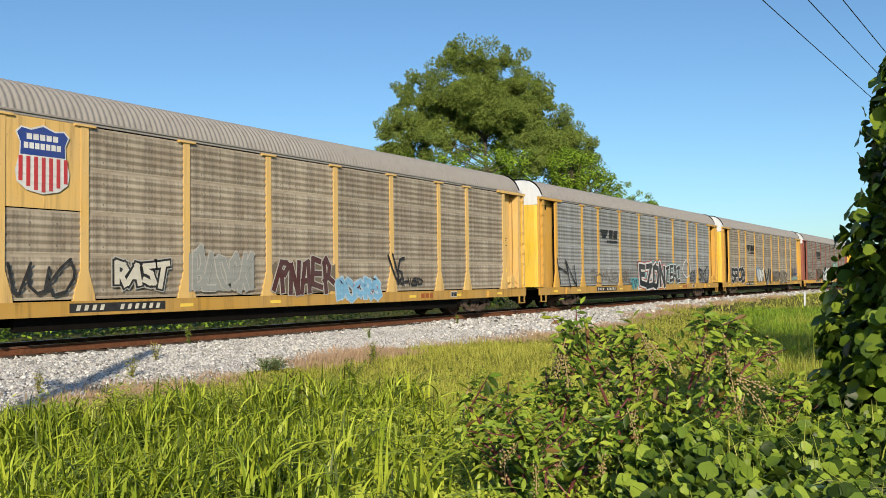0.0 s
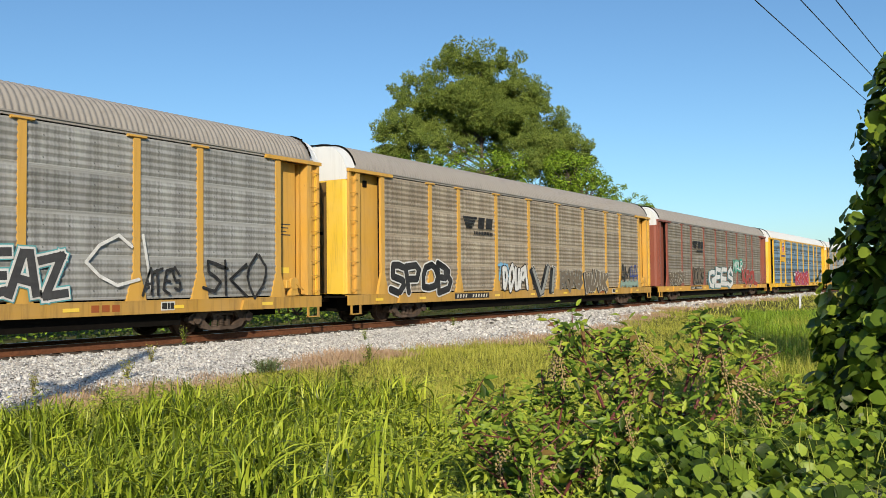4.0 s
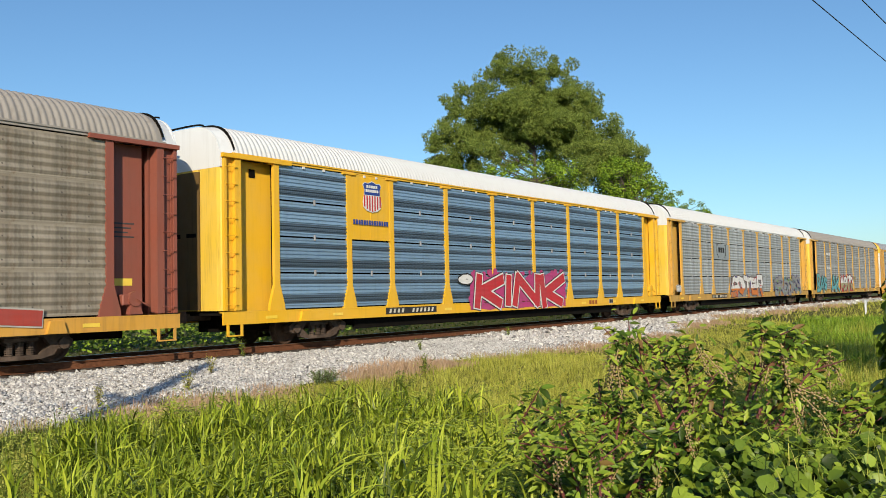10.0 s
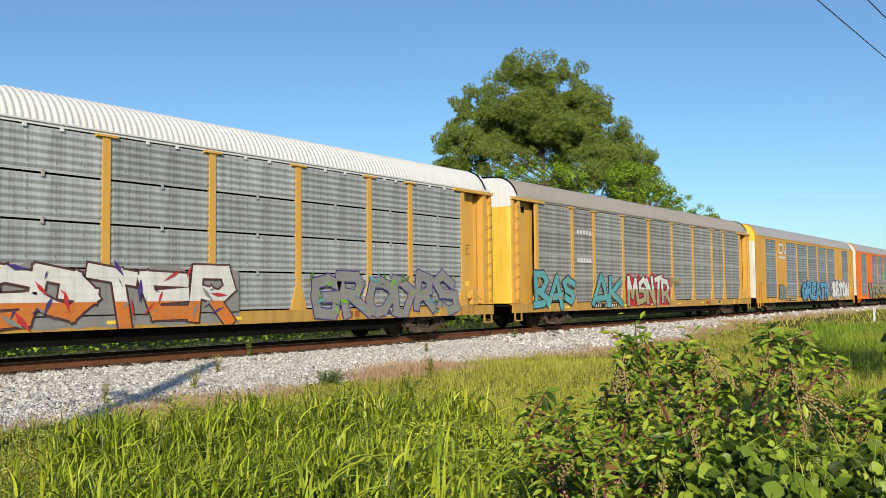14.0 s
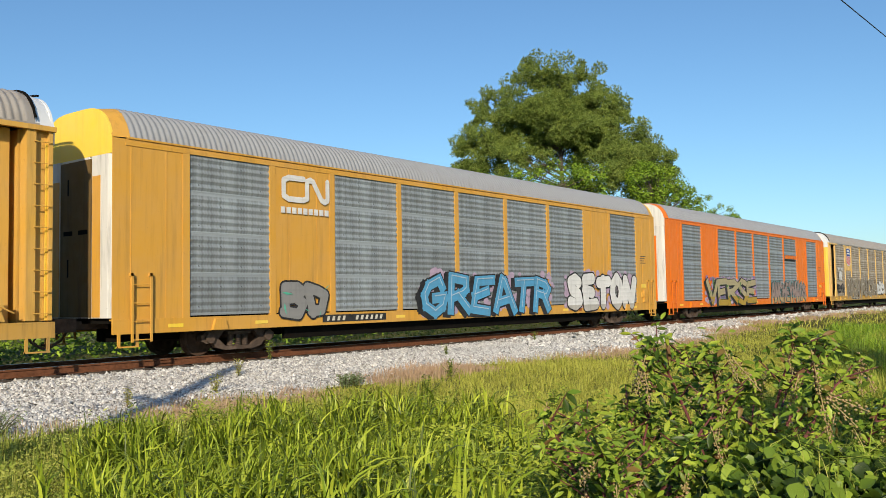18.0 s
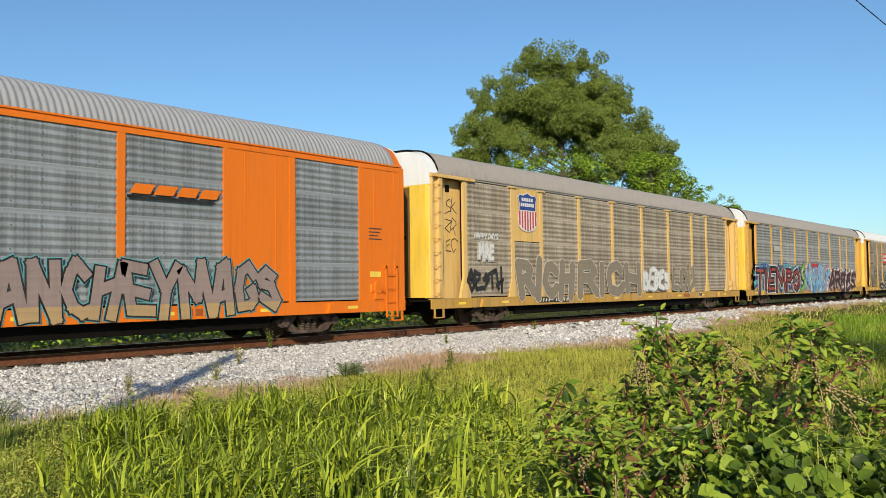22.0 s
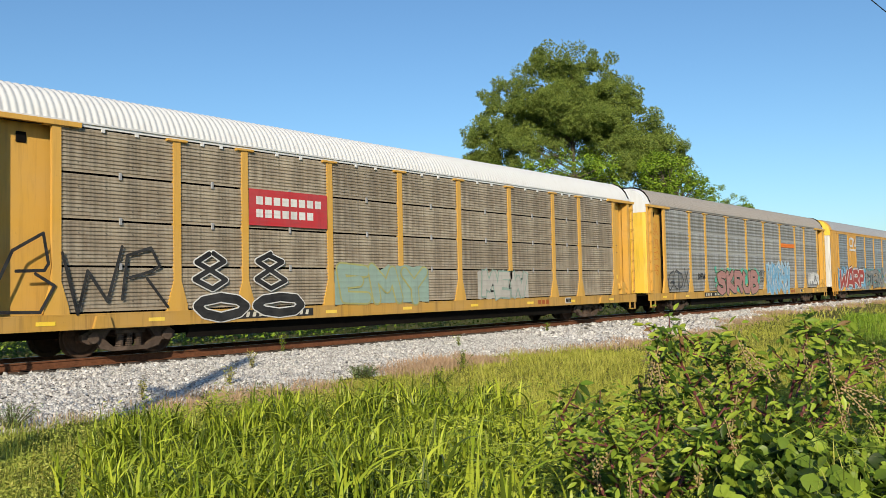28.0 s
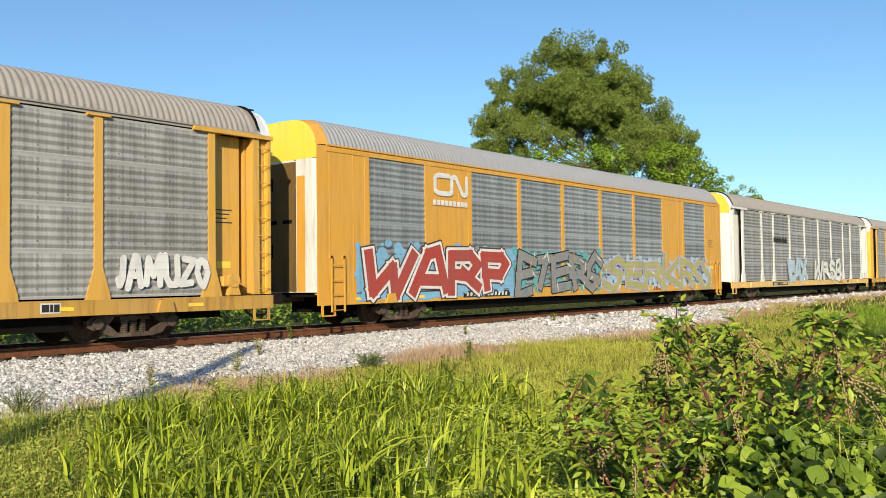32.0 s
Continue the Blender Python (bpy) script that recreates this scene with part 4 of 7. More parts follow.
def stroked(letters, r, depth, bubble, drop=(0.0, 0.0), above=None, below=None):
    """Paint along the centre lines, r to each side: round ends for bubble letters, square ones for block letters."""
    m = Mesher()
    lo, hi = max(SILL0 + 0.01, above or 0.0), below or 9.0
    for lines in letters:
        k = 0
        for pts in lines:
            for (ax, az), (bx, bz) in zip(pts, pts[1:]):
                L = math.hypot(bx - ax, bz - az) or 1.0
                dx, dz = (bx - ax) / L, (bz - az) / L
                e = 0.0 if bubble else 0.8 * r
                k += 1
                face([(ax - e * dx - r * dz, az - e * dz + r * dx), (ax - e * dx + r * dz, az - e * dz - r * dx), (bx + e * dx + r * dz, bz + e * dz - r * dx), (bx + e * dx - r * dz, bz + e * dz + r * dx)],
                     m, depth + 0.00025 * (k % 26), drop, lo, hi)
            if bubble:
                for ax, az in pts:
                    k += 1
                    face([(ax + r * math.cos(0.5236 * q), az + r * math.sin(0.5236 * q)) for q in range(12)], m, depth + 0.00025 * (k % 26), drop, lo, hi)
    return m


def face(poly, m, depth, drop=(0.0, 0.0), lo=0.0, hi=9.0):
    """One flat patch of paint, cut off below lo and above hi."""
    poly = [(x + drop[0], z + drop[1]) for x, z in poly]
    for sign, lim in ((1, lo), (-1, hi)):
        cut = []
        for (ax, az), (bx, bz) in zip(poly, poly[1:] + poly[:1]):
            ina, inb = sign * (az - lim) >= 0, sign * (bz - lim) >= 0
            if ina:
                cut.append((ax, az))
            if ina != inb:
                q = (lim - az) / (bz - az)
                cut.append((ax + (bx - ax) * q, lim))
        poly = cut
        if len(poly) < 3:
            return
    m.add([(x, PAINT_Y - depth, z) for x, z in poly], [tuple(range(len(poly)))])


def cloud(u0, u1, z0, z1, depth, seed, n=34):
    gg = np.random.default_rng(seed)
    m = Mesher()
    for i in range(n):
        r = gg.uniform(0.04, 0.11) * min(1.4, z1 - z0)
        x, z = gg.uniform(u0, u1), gg.uniform(z0 + r * 0.5, z1 + r * 0.35)
        ring = [(x + r * math.cos(t) * 1.2, PAINT_Y - depth - 0.00005 * (i % 150), max(z + r * math.sin(t), SILL0 + 0.01)) for t in np.linspace(0, 6.283, 15)[:-1]]
        m.add(ring, [tuple(range(14))])
    return m


def shards(u0, u1, z0, z1, depth, seed, n):
    """Pointed slivers that break up the letters."""
    gg = np.random.default_rng(seed + 100)
    m = Mesher()
    for i in range(n):
        x, z, L, a = gg.uniform(u0, u1), gg.uniform(z0 + 0.1, z1 - 0.05), gg.uniform(0.07, 0.24) * (z1 - z0), gg.choice([0.5, 1.2, 2.0, 2.7]) + gg.normal(0, 0.2)
        c, s, w = math.cos(a), math.sin(a), L * gg.uniform(0.10, 0.28)
        pts = [(x - L * c, z - L * s), (x - w * s, z + w * c), (x + L * c * 0.7, z + L * s * 0.7), (x + w * s * 0.6, z - w * c * 0.6)]
        m.add([(px, PAINT_Y - depth - 0.0002 * i, min(max(pz, z0, SILL0 + 0.01), z1 + 0.2)) for px, pz in pts], [(0, 1, 2, 3)])
    return m


def wavy(u0, u1, z0, z1, depth, seed):
    """Loose blocked-in background patch."""
    gg = np.random.default_rng(seed)
    n = 22
    top = [(u0 + (u1 - u0) * i / n, z1 - (z1 - z0) * 0.22 * gg.random()) for i in range(n + 1)]
    bot = [(u0 + (u1 - u0) * i / n, z0 + (z1 - z0) * 0.06 * gg.random()) for i in range(n + 1)]
    m = Mesher()
    m.add([(x, PAINT_Y - depth, z) for x, z in bot + top], [(i, i + 1, n + 2 + i, n + 1 + i) for i in range(n)])
    return m


COUNT = [0]


def graffiti(i, u0, u1, z0, z1, text, fill=None, line=None, halo=None, clouds=None, slant=0.0, wild=1.1, fat=0.30, edge=0.045, bubble=False, low=None, split=1.35,
             drop=None, shine=None, core=None, flecks=(), wash=None):
    """One painted piece on a car, from the back: wash, clouds, halo, drop shade, outline, bodies, lower colour, highlights.
    fat: half width of a stroke as a share of the letter's width; edge: width of the outline in metres."""
    COUNT[0] += 1
    seed, car = COUNT[0], CARS[i]
    label = "sprayed graffiti lettering"
    cell = (u1 - u0) / max(1, len(text))
    if not fill:                    # a quick tag in one thin line
        r = edge * 0.55
        tag = part("graffiti", stroked(letter_lines(text, u0, u1, z0, z1, r, slant, seed, wild), r, 0.016, True), line, car, label)
        tag["kind"] = "stuff"
        return tag
    r = min(fat * 0.54 * cell, fat * 0.36 * (z1 - z0))
    o = edge
    letters = letter_lines(text, u0 + o, u1 - o, z0 + o, z1 - o, r, slant, seed, wild)
    top = part("graffiti", stroked(letters, r, 0.024, bubble), fill, car, label)
    top["kind"] = "stuff"

    def add(name, m, mat):
        part(name, m, mat, top)["kind"] = "stuff"
    if wash:
        add("graffiti_wash", wavy(u0 - 0.1, u1 + 0.1, max(z0, SILL0 + 0.02), z1, 0.0, seed), wash)
    if clouds:
        for n, mat in enumerate(clouds if isinstance(clouds, tuple) else (clouds,)):
            add("graffiti_cloud", cloud(u0 - 0.1, u1 + 0.1, z0 + 0.1, z1, 0.001 + 0.0025 * n, seed + 31 * n, int((20 + 22 * (u1 - u0)) / (1 + 0.4 * n))), mat)
    if halo:
        add("graffiti_halo", stroked(letters, r + 1.6 * o, 0.009, bubble), halo)
    if drop:
        add("graffiti_shade", stroked(letters, r + o, 0.0125, bubble, (-0.16 * min(cell, 1.2), -0.05)), drop)
    if line:
        add("graffiti_outline", stroked(letters, r + o, 0.017, bubble), line)
    if low:
        add("graffiti_fade", stroked(letters, r, 0.031, bubble, below=split), low)
    if core:
        add("graffiti_core", stroked(letters, 0.34 * r, 0.0315, True), core)
    if shine:
        add("graffiti_shine", stroked(letters, 0.35 * o, 0.038, True, (0.0, 0.45 * r)), shine)
    for n, mat in enumerate(flecks):
        add("graffiti_fleck", shards(u0, u1, z0, z1, 0.040 + 0.004 * n, seed + 7 * n, int(3 + 1.5 * (u1 - u0))), mat)
    return top


def slab(u0, u1, z0, z1, depth=0.0):
    return Mesher().box(u0, u1, PAINT_Y - depth - 0.002, PAINT_Y - depth + 0.002, z0, z1)


def flat(pts, depth):
    return Mesher().prism(pts, "y", PAINT_Y - depth - 0.002, PAINT_Y - depth + 0.002)


def shield(i, u0, u1, z0, z1):
    """Heraldic shield emblem: blue head with pale bars, red and white stripes below."""
    car = CARS[i]
    w, h = u1 - u0, z1 - z0
    line = [(0.5, 0.0), (0.80, 0.05), (0.97, 0.16), (1.0, 0.32), (0.93, 0.55), (0.92, 0.72), (1.0, 0.86), (0.90, 0.95), (0.72, 0.93), (0.5, 1.0),
            (0.28, 0.93), (0.10, 0.95), (0.0, 0.86), (0.08, 0.72), (0.07, 0.55), (0.0, 0.32), (0.03, 0.16), (0.20, 0.05)]
    emblem = part("shield_emblem", flat([(u0 + a * w, z0 + b * h) for a, b in line], 0.0), WHITE_P, car, "red, white and blue shield emblem")
    head = [(0.09, 0.55), (0.91, 0.55), (0.90, 0.72), (0.965, 0.855), (0.885, 0.925), (0.72, 0.905), (0.5, 0.97), (0.28, 0.905), (0.115, 0.925), (0.035, 0.855), (0.10, 0.72)]
    part("shield_head", flat([(u0 + a * w, z0 + b * h) for a, b in head], 0.005), DECAL_BLUE, emblem)
    for z, a, b in ((0.77, 0.20, 0.80), (0.64, 0.15, 0.85)):
        k = 5 if z > 0.7 else 7
        for j in range(k):
            p = a + (b - a) * j / k
            part("shield_bar", slab(u0 + p * w, u0 + (p + 0.78 * (b - a) / k) * w, z0 + z * h, z0 + (z + 0.085) * h, 0.010), WHITE_P, emblem)
    for j in range(7):
        a = 0.06 + 0.138 * j
        low = 0.03 + 0.10 * abs(j - 3) ** 1.6 / 4
        part("shield_stripe", slab(u0 + a * w, u0 + (a + 0.07) * w, z0 + low * h, z0 + 0.53 * h, 0.005), DECAL_RED, emblem)


def bars(i, u0, u1, z0, z1, n, mat, name="stencil_bar", parent=None, gap=0.25, depth=0.005):
    step = (u1 - u0) / n
    for j in range(n):
        part(name, slab(u0 + j * step, u0 + (j + 1 - gap) * step, z0, z1, depth), mat, parent or CARS[i])


def striped_emblem(i, u0, u1, z0, z1):
    """Speed-line emblem: stacked dark lines beside two slanted blocks, a row of bars below."""
    w, h = u1 - u0, z1 - z0
    base = part("line_emblem", slab(u0, u0 + 0.45 * w, z1 - 0.09 * h, z1), DECAL_BLACK, CARS[i], "black speed-line emblem")
    for j in range(1, 4):
        part("emblem_line", slab(u0 + 0.03 * j * w, u0 + (0.45 - 0.05 * j) * w, z1 - (0.09 + 0.14 * j) * h, z1 - 0.14 * j * h), DECAL_BLACK, base)
    for a, b in ((0.48, 0.72), (0.75, 1.0)):
        part("emblem_block", flat([(u0 + a * w, z0 + 0.50 * h), (u0 + (b - 0.04) * w, z0 + 0.50 * h), (u0 + b * w, z1), (u0 + (a + 0.03) * w, z1)], 0.0), DECAL_BLACK, base)
    for j in range(12):
        part("emblem_bar", slab(u0 + (0.35 + 0.054 * j) * w, u0 + (0.39 + 0.054 * j) * w, z0 + 0.22 * h, z0 + 0.36 * h), DECAL_BLACK, base)


def plate(i, u0, u1, z0, z1):
    """Dark plate with a row of pale bars in place of the car's number."""
    p = part("number_plate", slab(u0, u1, z0, z1), DECAL_BLACK, CARS[i], "black plate with pale bars")
    w = u1 - u0
    for a, n in ((0.06, 4), (0.50, 6)):
        for j in range(n):
            x0, lo, hi = u0 + (a + 0.078 * j) * w, z0 + 0.2 * (z1 - z0), z1 - 0.2 * (z1 - z0)
            part("plate_bar", flat([(x0, lo), (x0 + 0.036 * w, lo), (x0 + 0.050 * w, hi), (x0 + 0.014 * w, hi)], 0.005), CREAM, p)


graffiti(1, -8.96, -7.41, 1.10, 1.75, 'VUO', line=INK, wild=2.0, edge=0.06)
graffiti(1, -6.46, -4.80, 1.20, 1.88, 'RAST', fill=CREAM, line=INK, halo=PALE, slant=0.12, edge=0.05, wild=1.2)
graffiti(1, -4.13, -2.11, 1.07, 2.09, 'BLOCK', fill=MIST, line=PALE, edge=0.03, wash=MIST)
graffiti(1, -1.21, 1.26, 1.01, 1.99, 'RNAER', fill=MAROON, line=PALE, edge=0.035, wild=1.8, wash=SMOKE)
graffiti(1, 1.31, 3.64, 0.71, 1.45, 'BOCRS', fill=SKYBLUE, line=PALEBLUE, edge=0.05, wild=1.6, flecks=(BRICK, INK))
graffiti(1, 4.17, 4.85, 1.27, 2.17, 'US', line=INK, wild=1.6, edge=0.08)
graffiti(1, 4.45, 6.0, 1.15, 1.45, 'WHIBD', line=INK, wild=1.6, edge=0.05)
graffiti(2, -1.77, 2.61, 0.68, 2.22, 'EZON', fill=CHARCOAL, line=WHITE_P, halo=BRICK, clouds=TEAL_P, slant=0.1, fat=0.26, edge=0.09, wash=WHITE_P, low=INK, split=1.2)
graffiti(2, 2.66, 5.36, 1.00, 2.09, 'TEAZ', fill=CHARCOAL, line=WHITE_P, halo=TEAL_P, fat=0.25, edge=0.05)
graffiti(2, 5.81, 7.7, 1.34, 2.47, 'CI', line=WHITE_P, edge=0.07, wild=1.6)
graffiti(2, 7.3, 8.4, 1.1, 1.75, 'ATES', line=INK, edge=0.06, wild=1.5)
graffiti(2, 9.10, 11.32, 1.05, 2.0, 'SKO', line=INK, edge=0.07, wild=1.8)
graffiti(2, -2.9, -1.9, 0.75, 1.30, 'TNT', fill=INK, line=TEAL_P, halo=TEAL_P, clouds=TEAL_P, fat=0.14, edge=0.05)
graffiti(2, -11.76, -10.01, 0.90, 2.20, 'HN', line=INK, edge=0.06, wild=1.5)
graffiti(2, -8.2, -4.7, 1.0, 1.7, 'ROMAS', line=SMOKE, edge=0.04, wild=2.0)
graffiti(2, -4.1, -3.0, 1.1, 1.75, 'SOFU', line=SMOKE, edge=0.05, wild=1.5)
graffiti(3, -3.90, -1.65, 0.95, 2.02, 'DOUPI', fill=WHITE_P, line=INK, bubble=True, fat=0.36, edge=0.05, wild=1.4)
graffiti(3, -4.35, -3.30, 1.30, 2.05, 'TB', line=SKYBLUE, edge=0.10)
graffiti(3, -1.36, 1.24, 0.74, 2.06, 'VI', fill=MIST, line=INK, halo=WHITE_P, fat=0.20, edge=0.05, drop=INK)
graffiti(3, 1.51, 4.03, 0.94, 1.80, 'RONB', fill=SMOKE, line=MIST, edge=0.03, wild=1.4)
graffiti(3, 4.26, 7.22, 0.76, 1.85, 'WUUK', fill=SMOKE, line=CREAM, edge=0.035, slant=0.12, drop=INK)
graffiti(3, 8.85, 11.56, 0.96, 1.30, 'MAM', fill=DUSTY, line=DUSTY, halo=DUSTY, fat=0.4)
graffiti(3, 8.95, 10.3, 1.1, 2.13, 'AM', line=INK, edge=0.08)
graffiti(3, 10.2, 11.5, 1.25, 2.13, 'AA', line=DBLUE, edge=0.07)
graffiti(3, -11.67, -7.67, 0.83, 2.09, 'SPOB', fill=INK, line=WHITE_P, fat=0.26, edge=0.05, bubble=True)
graffiti(4, -11.68, -8.66, 1.08, 1.87, 'OKOSH', fill=SMOKE, line=CREAM, edge=0.025, wild=1.4)
graffiti(4, -7.03, -4.50, 1.06, 2.15, 'UOKS', fill=SMOKE, line=INK, edge=0.04, bubble=True, wild=1.2)
graffiti(4, -3.63, 2.87, 0.76, 2.16, 'GEES', fill=WHITE_P, line=DTEAL, drop=STEELTEAL, fat=0.30, edge=0.04, wild=1.3)
graffiti(4, 2.91, 5.71, 1.92, 2.79, 'MOLR', fill=WHITE_P, line=GREEN_P, halo=GREEN_P, fat=0.18, edge=0.08)
graffiti(4, 5.48, 10.17, 0.87, 2.17, 'KROL', fill=BRICK, line=PALE, edge=0.035, fat=0.34, wild=1.3)
graffiti(5, -2.9, 3.7, 0.66, 2.03, 'KINK', fill=RED_P, line=WHITE_P, halo=INK, clouds=MAGENTA, wash=MAGENTA, fat=0.36, edge=0.055, wild=1.0)
graffiti(5, -3.66, -2.83, 1.55, 1.98, 'O', fill=WHITE_P, line=INK, bubble=True, fat=0.5, edge=0.045)
graffiti(5, -3.52, -2.97, 1.74, 1.90, 'RIMS', line=INK, edge=0.025)
graffiti(5, -3.55, -2.95, 1.60, 1.73, 'GAGE', line=INK, edge=0.025)
graffiti(6, -4.34, 2.13, 0.64, 2.05, 'SGTER', wash=GREYP, fill=WHITE_P, line=MAROON, low=ORANGE_P, split=1.22, clouds=None, fat=0.30, edge=0.05, wild=1.6, flecks=(RED_P, GREYP, PURPLE))
graffiti(6, 4.65, 11.41, 0.67, 1.98, 'GRODRS', fill=GREYP, line=PURPLE, fat=0.30, edge=0.035, wild=1.6, flecks=(LIME, TEAL_P, TURF))
graffiti(6, -12.85, -12.2, 1.15, 1.45, 'BESN', fill=WHITE_P, line=GREYP, halo=WHITE_P, edge=0.03)
graffiti(7, -12.24, -8.91, 0.77, 2.11, 'BAS', fill=TEAL_P, line=INK, fat=0.26, edge=0.05, wild=1.6, flecks=(STEELTEAL, TAN_P))
graffiti(7, -7.36, -4.43, 0.71, 2.04, 'AK', fill=TEAL_P, line=INK, fat=0.26, edge=0.05, wild=1.6, flecks=(STEELTEAL, TAN_P))
graffiti(7, -4.07, 0.87, 0.70, 2.12, 'MSNTR', fill=WHITE_P, line=INK, clouds=RED_P, low=KHAKI, split=1.5, fat=0.24, edge=0.05, wild=1.2, wash=RED_P, flecks=(STEELTEAL,))
graffiti(7, 0.95, 2.25, 1.72, 2.06, 'IMK', fill=OCHRE_P, line=KHAKI, halo=KHAKI, fat=0.16, edge=0.04)
graffiti(8, -3.40, 4.43, 0.66, 2.10, 'GREATR', fill=BLUE_P, line=INK, clouds=LILAC, drop=INK, slant=0.12, fat=0.32, edge=0.045, wild=1.2, shine=PALEBLUE)
graffiti(8, 5.48, 11.48, 0.66, 2.23, 'SETON', fill=WHITE_P, line=INK, clouds=LILAC, bubble=True, fat=0.40, edge=0.06, wild=0.7, low=PALE, split=0.95)
graffiti(8, -9.0, -7.25, 0.80, 1.85, 'BD', fill=GREYP, line=INK, bubble=True, fat=0.36, edge=0.05, wild=1.5, flecks=(MINT,))
graffiti(9, -8.89, -1.31, 0.66, 2.12, 'VERSE', fill=KHAKI, line=INK, clouds=(LILAC, VIOLET), low=MUSTARD, split=1.15, drop=INK, fat=0.30, edge=0.045, wild=1.3, flecks=(TURF, TURF, VIOLET))
graffiti(9, 1.46, 8.73, 0.68, 1.98, 'ANCHEYMAGS', fill=spray("mauve_spray", (0.33, 0.25, 0.23)), line=INK, halo=TEAL_P, fat=0.30, edge=0.04, wild=1.1, low=TAN_P, split=1.0)
graffiti(10, -8.89, -4.77, 0.80, 2.38, 'RICH', fill=DUST, line=CREAM, bubble=True, fat=0.36, edge=0.032, wild=0.9)
graffiti(10, -4.61, 1.21, 0.80, 2.38, 'RICH', fill=DUST, line=CREAM, bubble=True, fat=0.36, edge=0.032, wild=0.9)
graffiti(10, 1.34, 4.16, 1.05, 2.04, 'BEBES', fill=WHITE_P, line=GREYP, halo=WHITE_P, bubble=True, fat=0.36, edge=0.02, wild=1.4)
graffiti(10, 4.43, 7.29, 0.94, 2.23, 'LOU', fill=DUST, line=CREAM, bubble=True, fat=0.30, edge=0.03)
graffiti(10, -11.84, -9.75, 1.20, 1.85, 'GESTH', line=INK, edge=0.11, wild=2.0)
graffiti(10, -11.23, -10.25, 2.18, 2.81, 'MRE', fill=WHITE_P, line=PALE, halo=WHITE_P, edge=0.03)
graffiti(10, -11.41, -10.00, 2.90, 3.12, 'HAPPY DAYS', line=WHITE_P, edge=0.04)
graffiti(11, -12.40, -3.50, 0.66, 2.38, 'TIEMPO', fill=INK, core=BRICK, line=WHITE_P, clouds=(DTEAL, PURPLE, TEAL_P), slant=0.06, fat=0.36, edge=0.06, wild=0.9, flecks=(INK, RED_P))
graffiti(11, -2.36, 3.37, 0.66, 2.42, 'NMARY', fill=SKYBLUE, line=INK, halo=WHITE_P, clouds=(LILAC, VIOLET, WHITE_P), slant=0.1, fat=0.26, edge=0.04, wild=2.0, low=BLUE_P, split=1.2, flecks=(WHITE_P, LILAC, ORANGE_P, WHITE_P))
graffiti(11, 3.61, 11.43, 0.66, 2.26, 'ARBES', fill=MAROON, core=INK, line=PINK_P, halo=WHITE_P, clouds=(WHITE_P, MAROON), fat=0.28, edge=0.05, wild=1.6, flecks=(PINK_P, INK, MAROON))
graffiti(11, -0.84, 0.79, 2.36, 2.66, 'REDO', fill=RED_P, line=RED_P, fat=0.3, wild=1.5)
graffiti(11, -11.73, -10.0, 2.14, 2.56, 'LORD', fill=DBLUE, line=TEAL_P, edge=0.05)
graffiti(11, -7.2, -5.9, 2.2, 2.62, 'SCS', fill=TEAL_P, line=DBLUE, edge=0.06, bubble=True, wild=1.8)
graffiti(11, -3.35, -2.35, 0.68, 2.53, 'S', fill=LIME, line=INK, fat=0.24, edge=0.04, wild=1.6, flecks=(TURF, WHITE_P, OLIVE))
graffiti(12, -12.95, -9.38, 1.03, 2.39, 'BWR', line=INK, edge=0.06, wild=1.6)
for a in (-8.75, -6.95):            # two black chain links with their white edges
    graffiti(12, a, a + 1.15, 1.35, 2.35, '8', fill=INK, line=WHITE_P, bubble=True, fat=0.16, edge=0.03, wild=0.5)
    graffiti(12, a + 0.05, a + 1.65, 0.66, 1.35, 'O', fill=INK, line=WHITE_P, bubble=True, fat=0.42, edge=0.03, wild=0.5)
graffiti(12, -4.06, -0.3, 0.90, 2.10, 'EMY', fill=DUSTY, line=OLIVE, wash=DUSTY, bubble=True, fat=0.32, edge=0.05)
graffiti(12, 2.4, 5.2, 0.95, 1.95, 'MEW', fill=PALE, line=DUSTY, wash=PALE, fat=0.34, edge=0.05)
graffiti(12, 2.55, 5.0, 1.20, 1.62, 'SE TUR', line=INK, edge=0.06, wild=2.0)
graffiti(13, -11.72, -9.37, 1.08, 2.0, 'GODX', line=CHARCOAL, edge=0.05, wild=1.6)
graffiti(13, -8.3, -7.4, 1.55, 1.85, 'DFW', line=INK, edge=0.06)
graffiti(13, -5.99, 0.20, 0.72, 2.09, 'SKRUB', fill=PINK_P, line=INK, bubble=True, halo=SAGE, clouds=MINT, fat=0.34, edge=0.05, wild=0.8, flecks=())
graffiti(13, 0.3, 1.3, 1.35, 2.0, 'TST', line=INK, edge=0.05, wild=1.3)
graffiti(13, 1.60, 5.63, 0.72, 2.44, 'KROSH', fill=SKYBLUE, line=PALEBLUE, halo=PALEBLUE, clouds=PALEBLUE, fat=0.26, edge=0.05, wild=1.2, flecks=(WHITE_P, BLUE_P, WHITE_P))
graffiti(13, 9.38, 11.76, 1.15, 1.90, 'JAMUZO', line=WHITE_P, edge=0.14, wild=0.9)
graffiti(14, -12.16, -4.81, 0.66, 2.30, 'WARP', fill=BRICK, line=WHITE_P, halo=MAROON, clouds=SKYBLUE, wash=SKYBLUE, slant=0.15, fat=0.30, edge=0.085, wild=0.9)
graffiti(14, -4.71, 1.42, 0.67, 2.23, 'ETERS', fill=GREYP, line=INK, clouds=TEAL_P, fat=0.28, edge=0.045, wild=1.5, flecks=(TAN_P, CREAM, STEELTEAL))
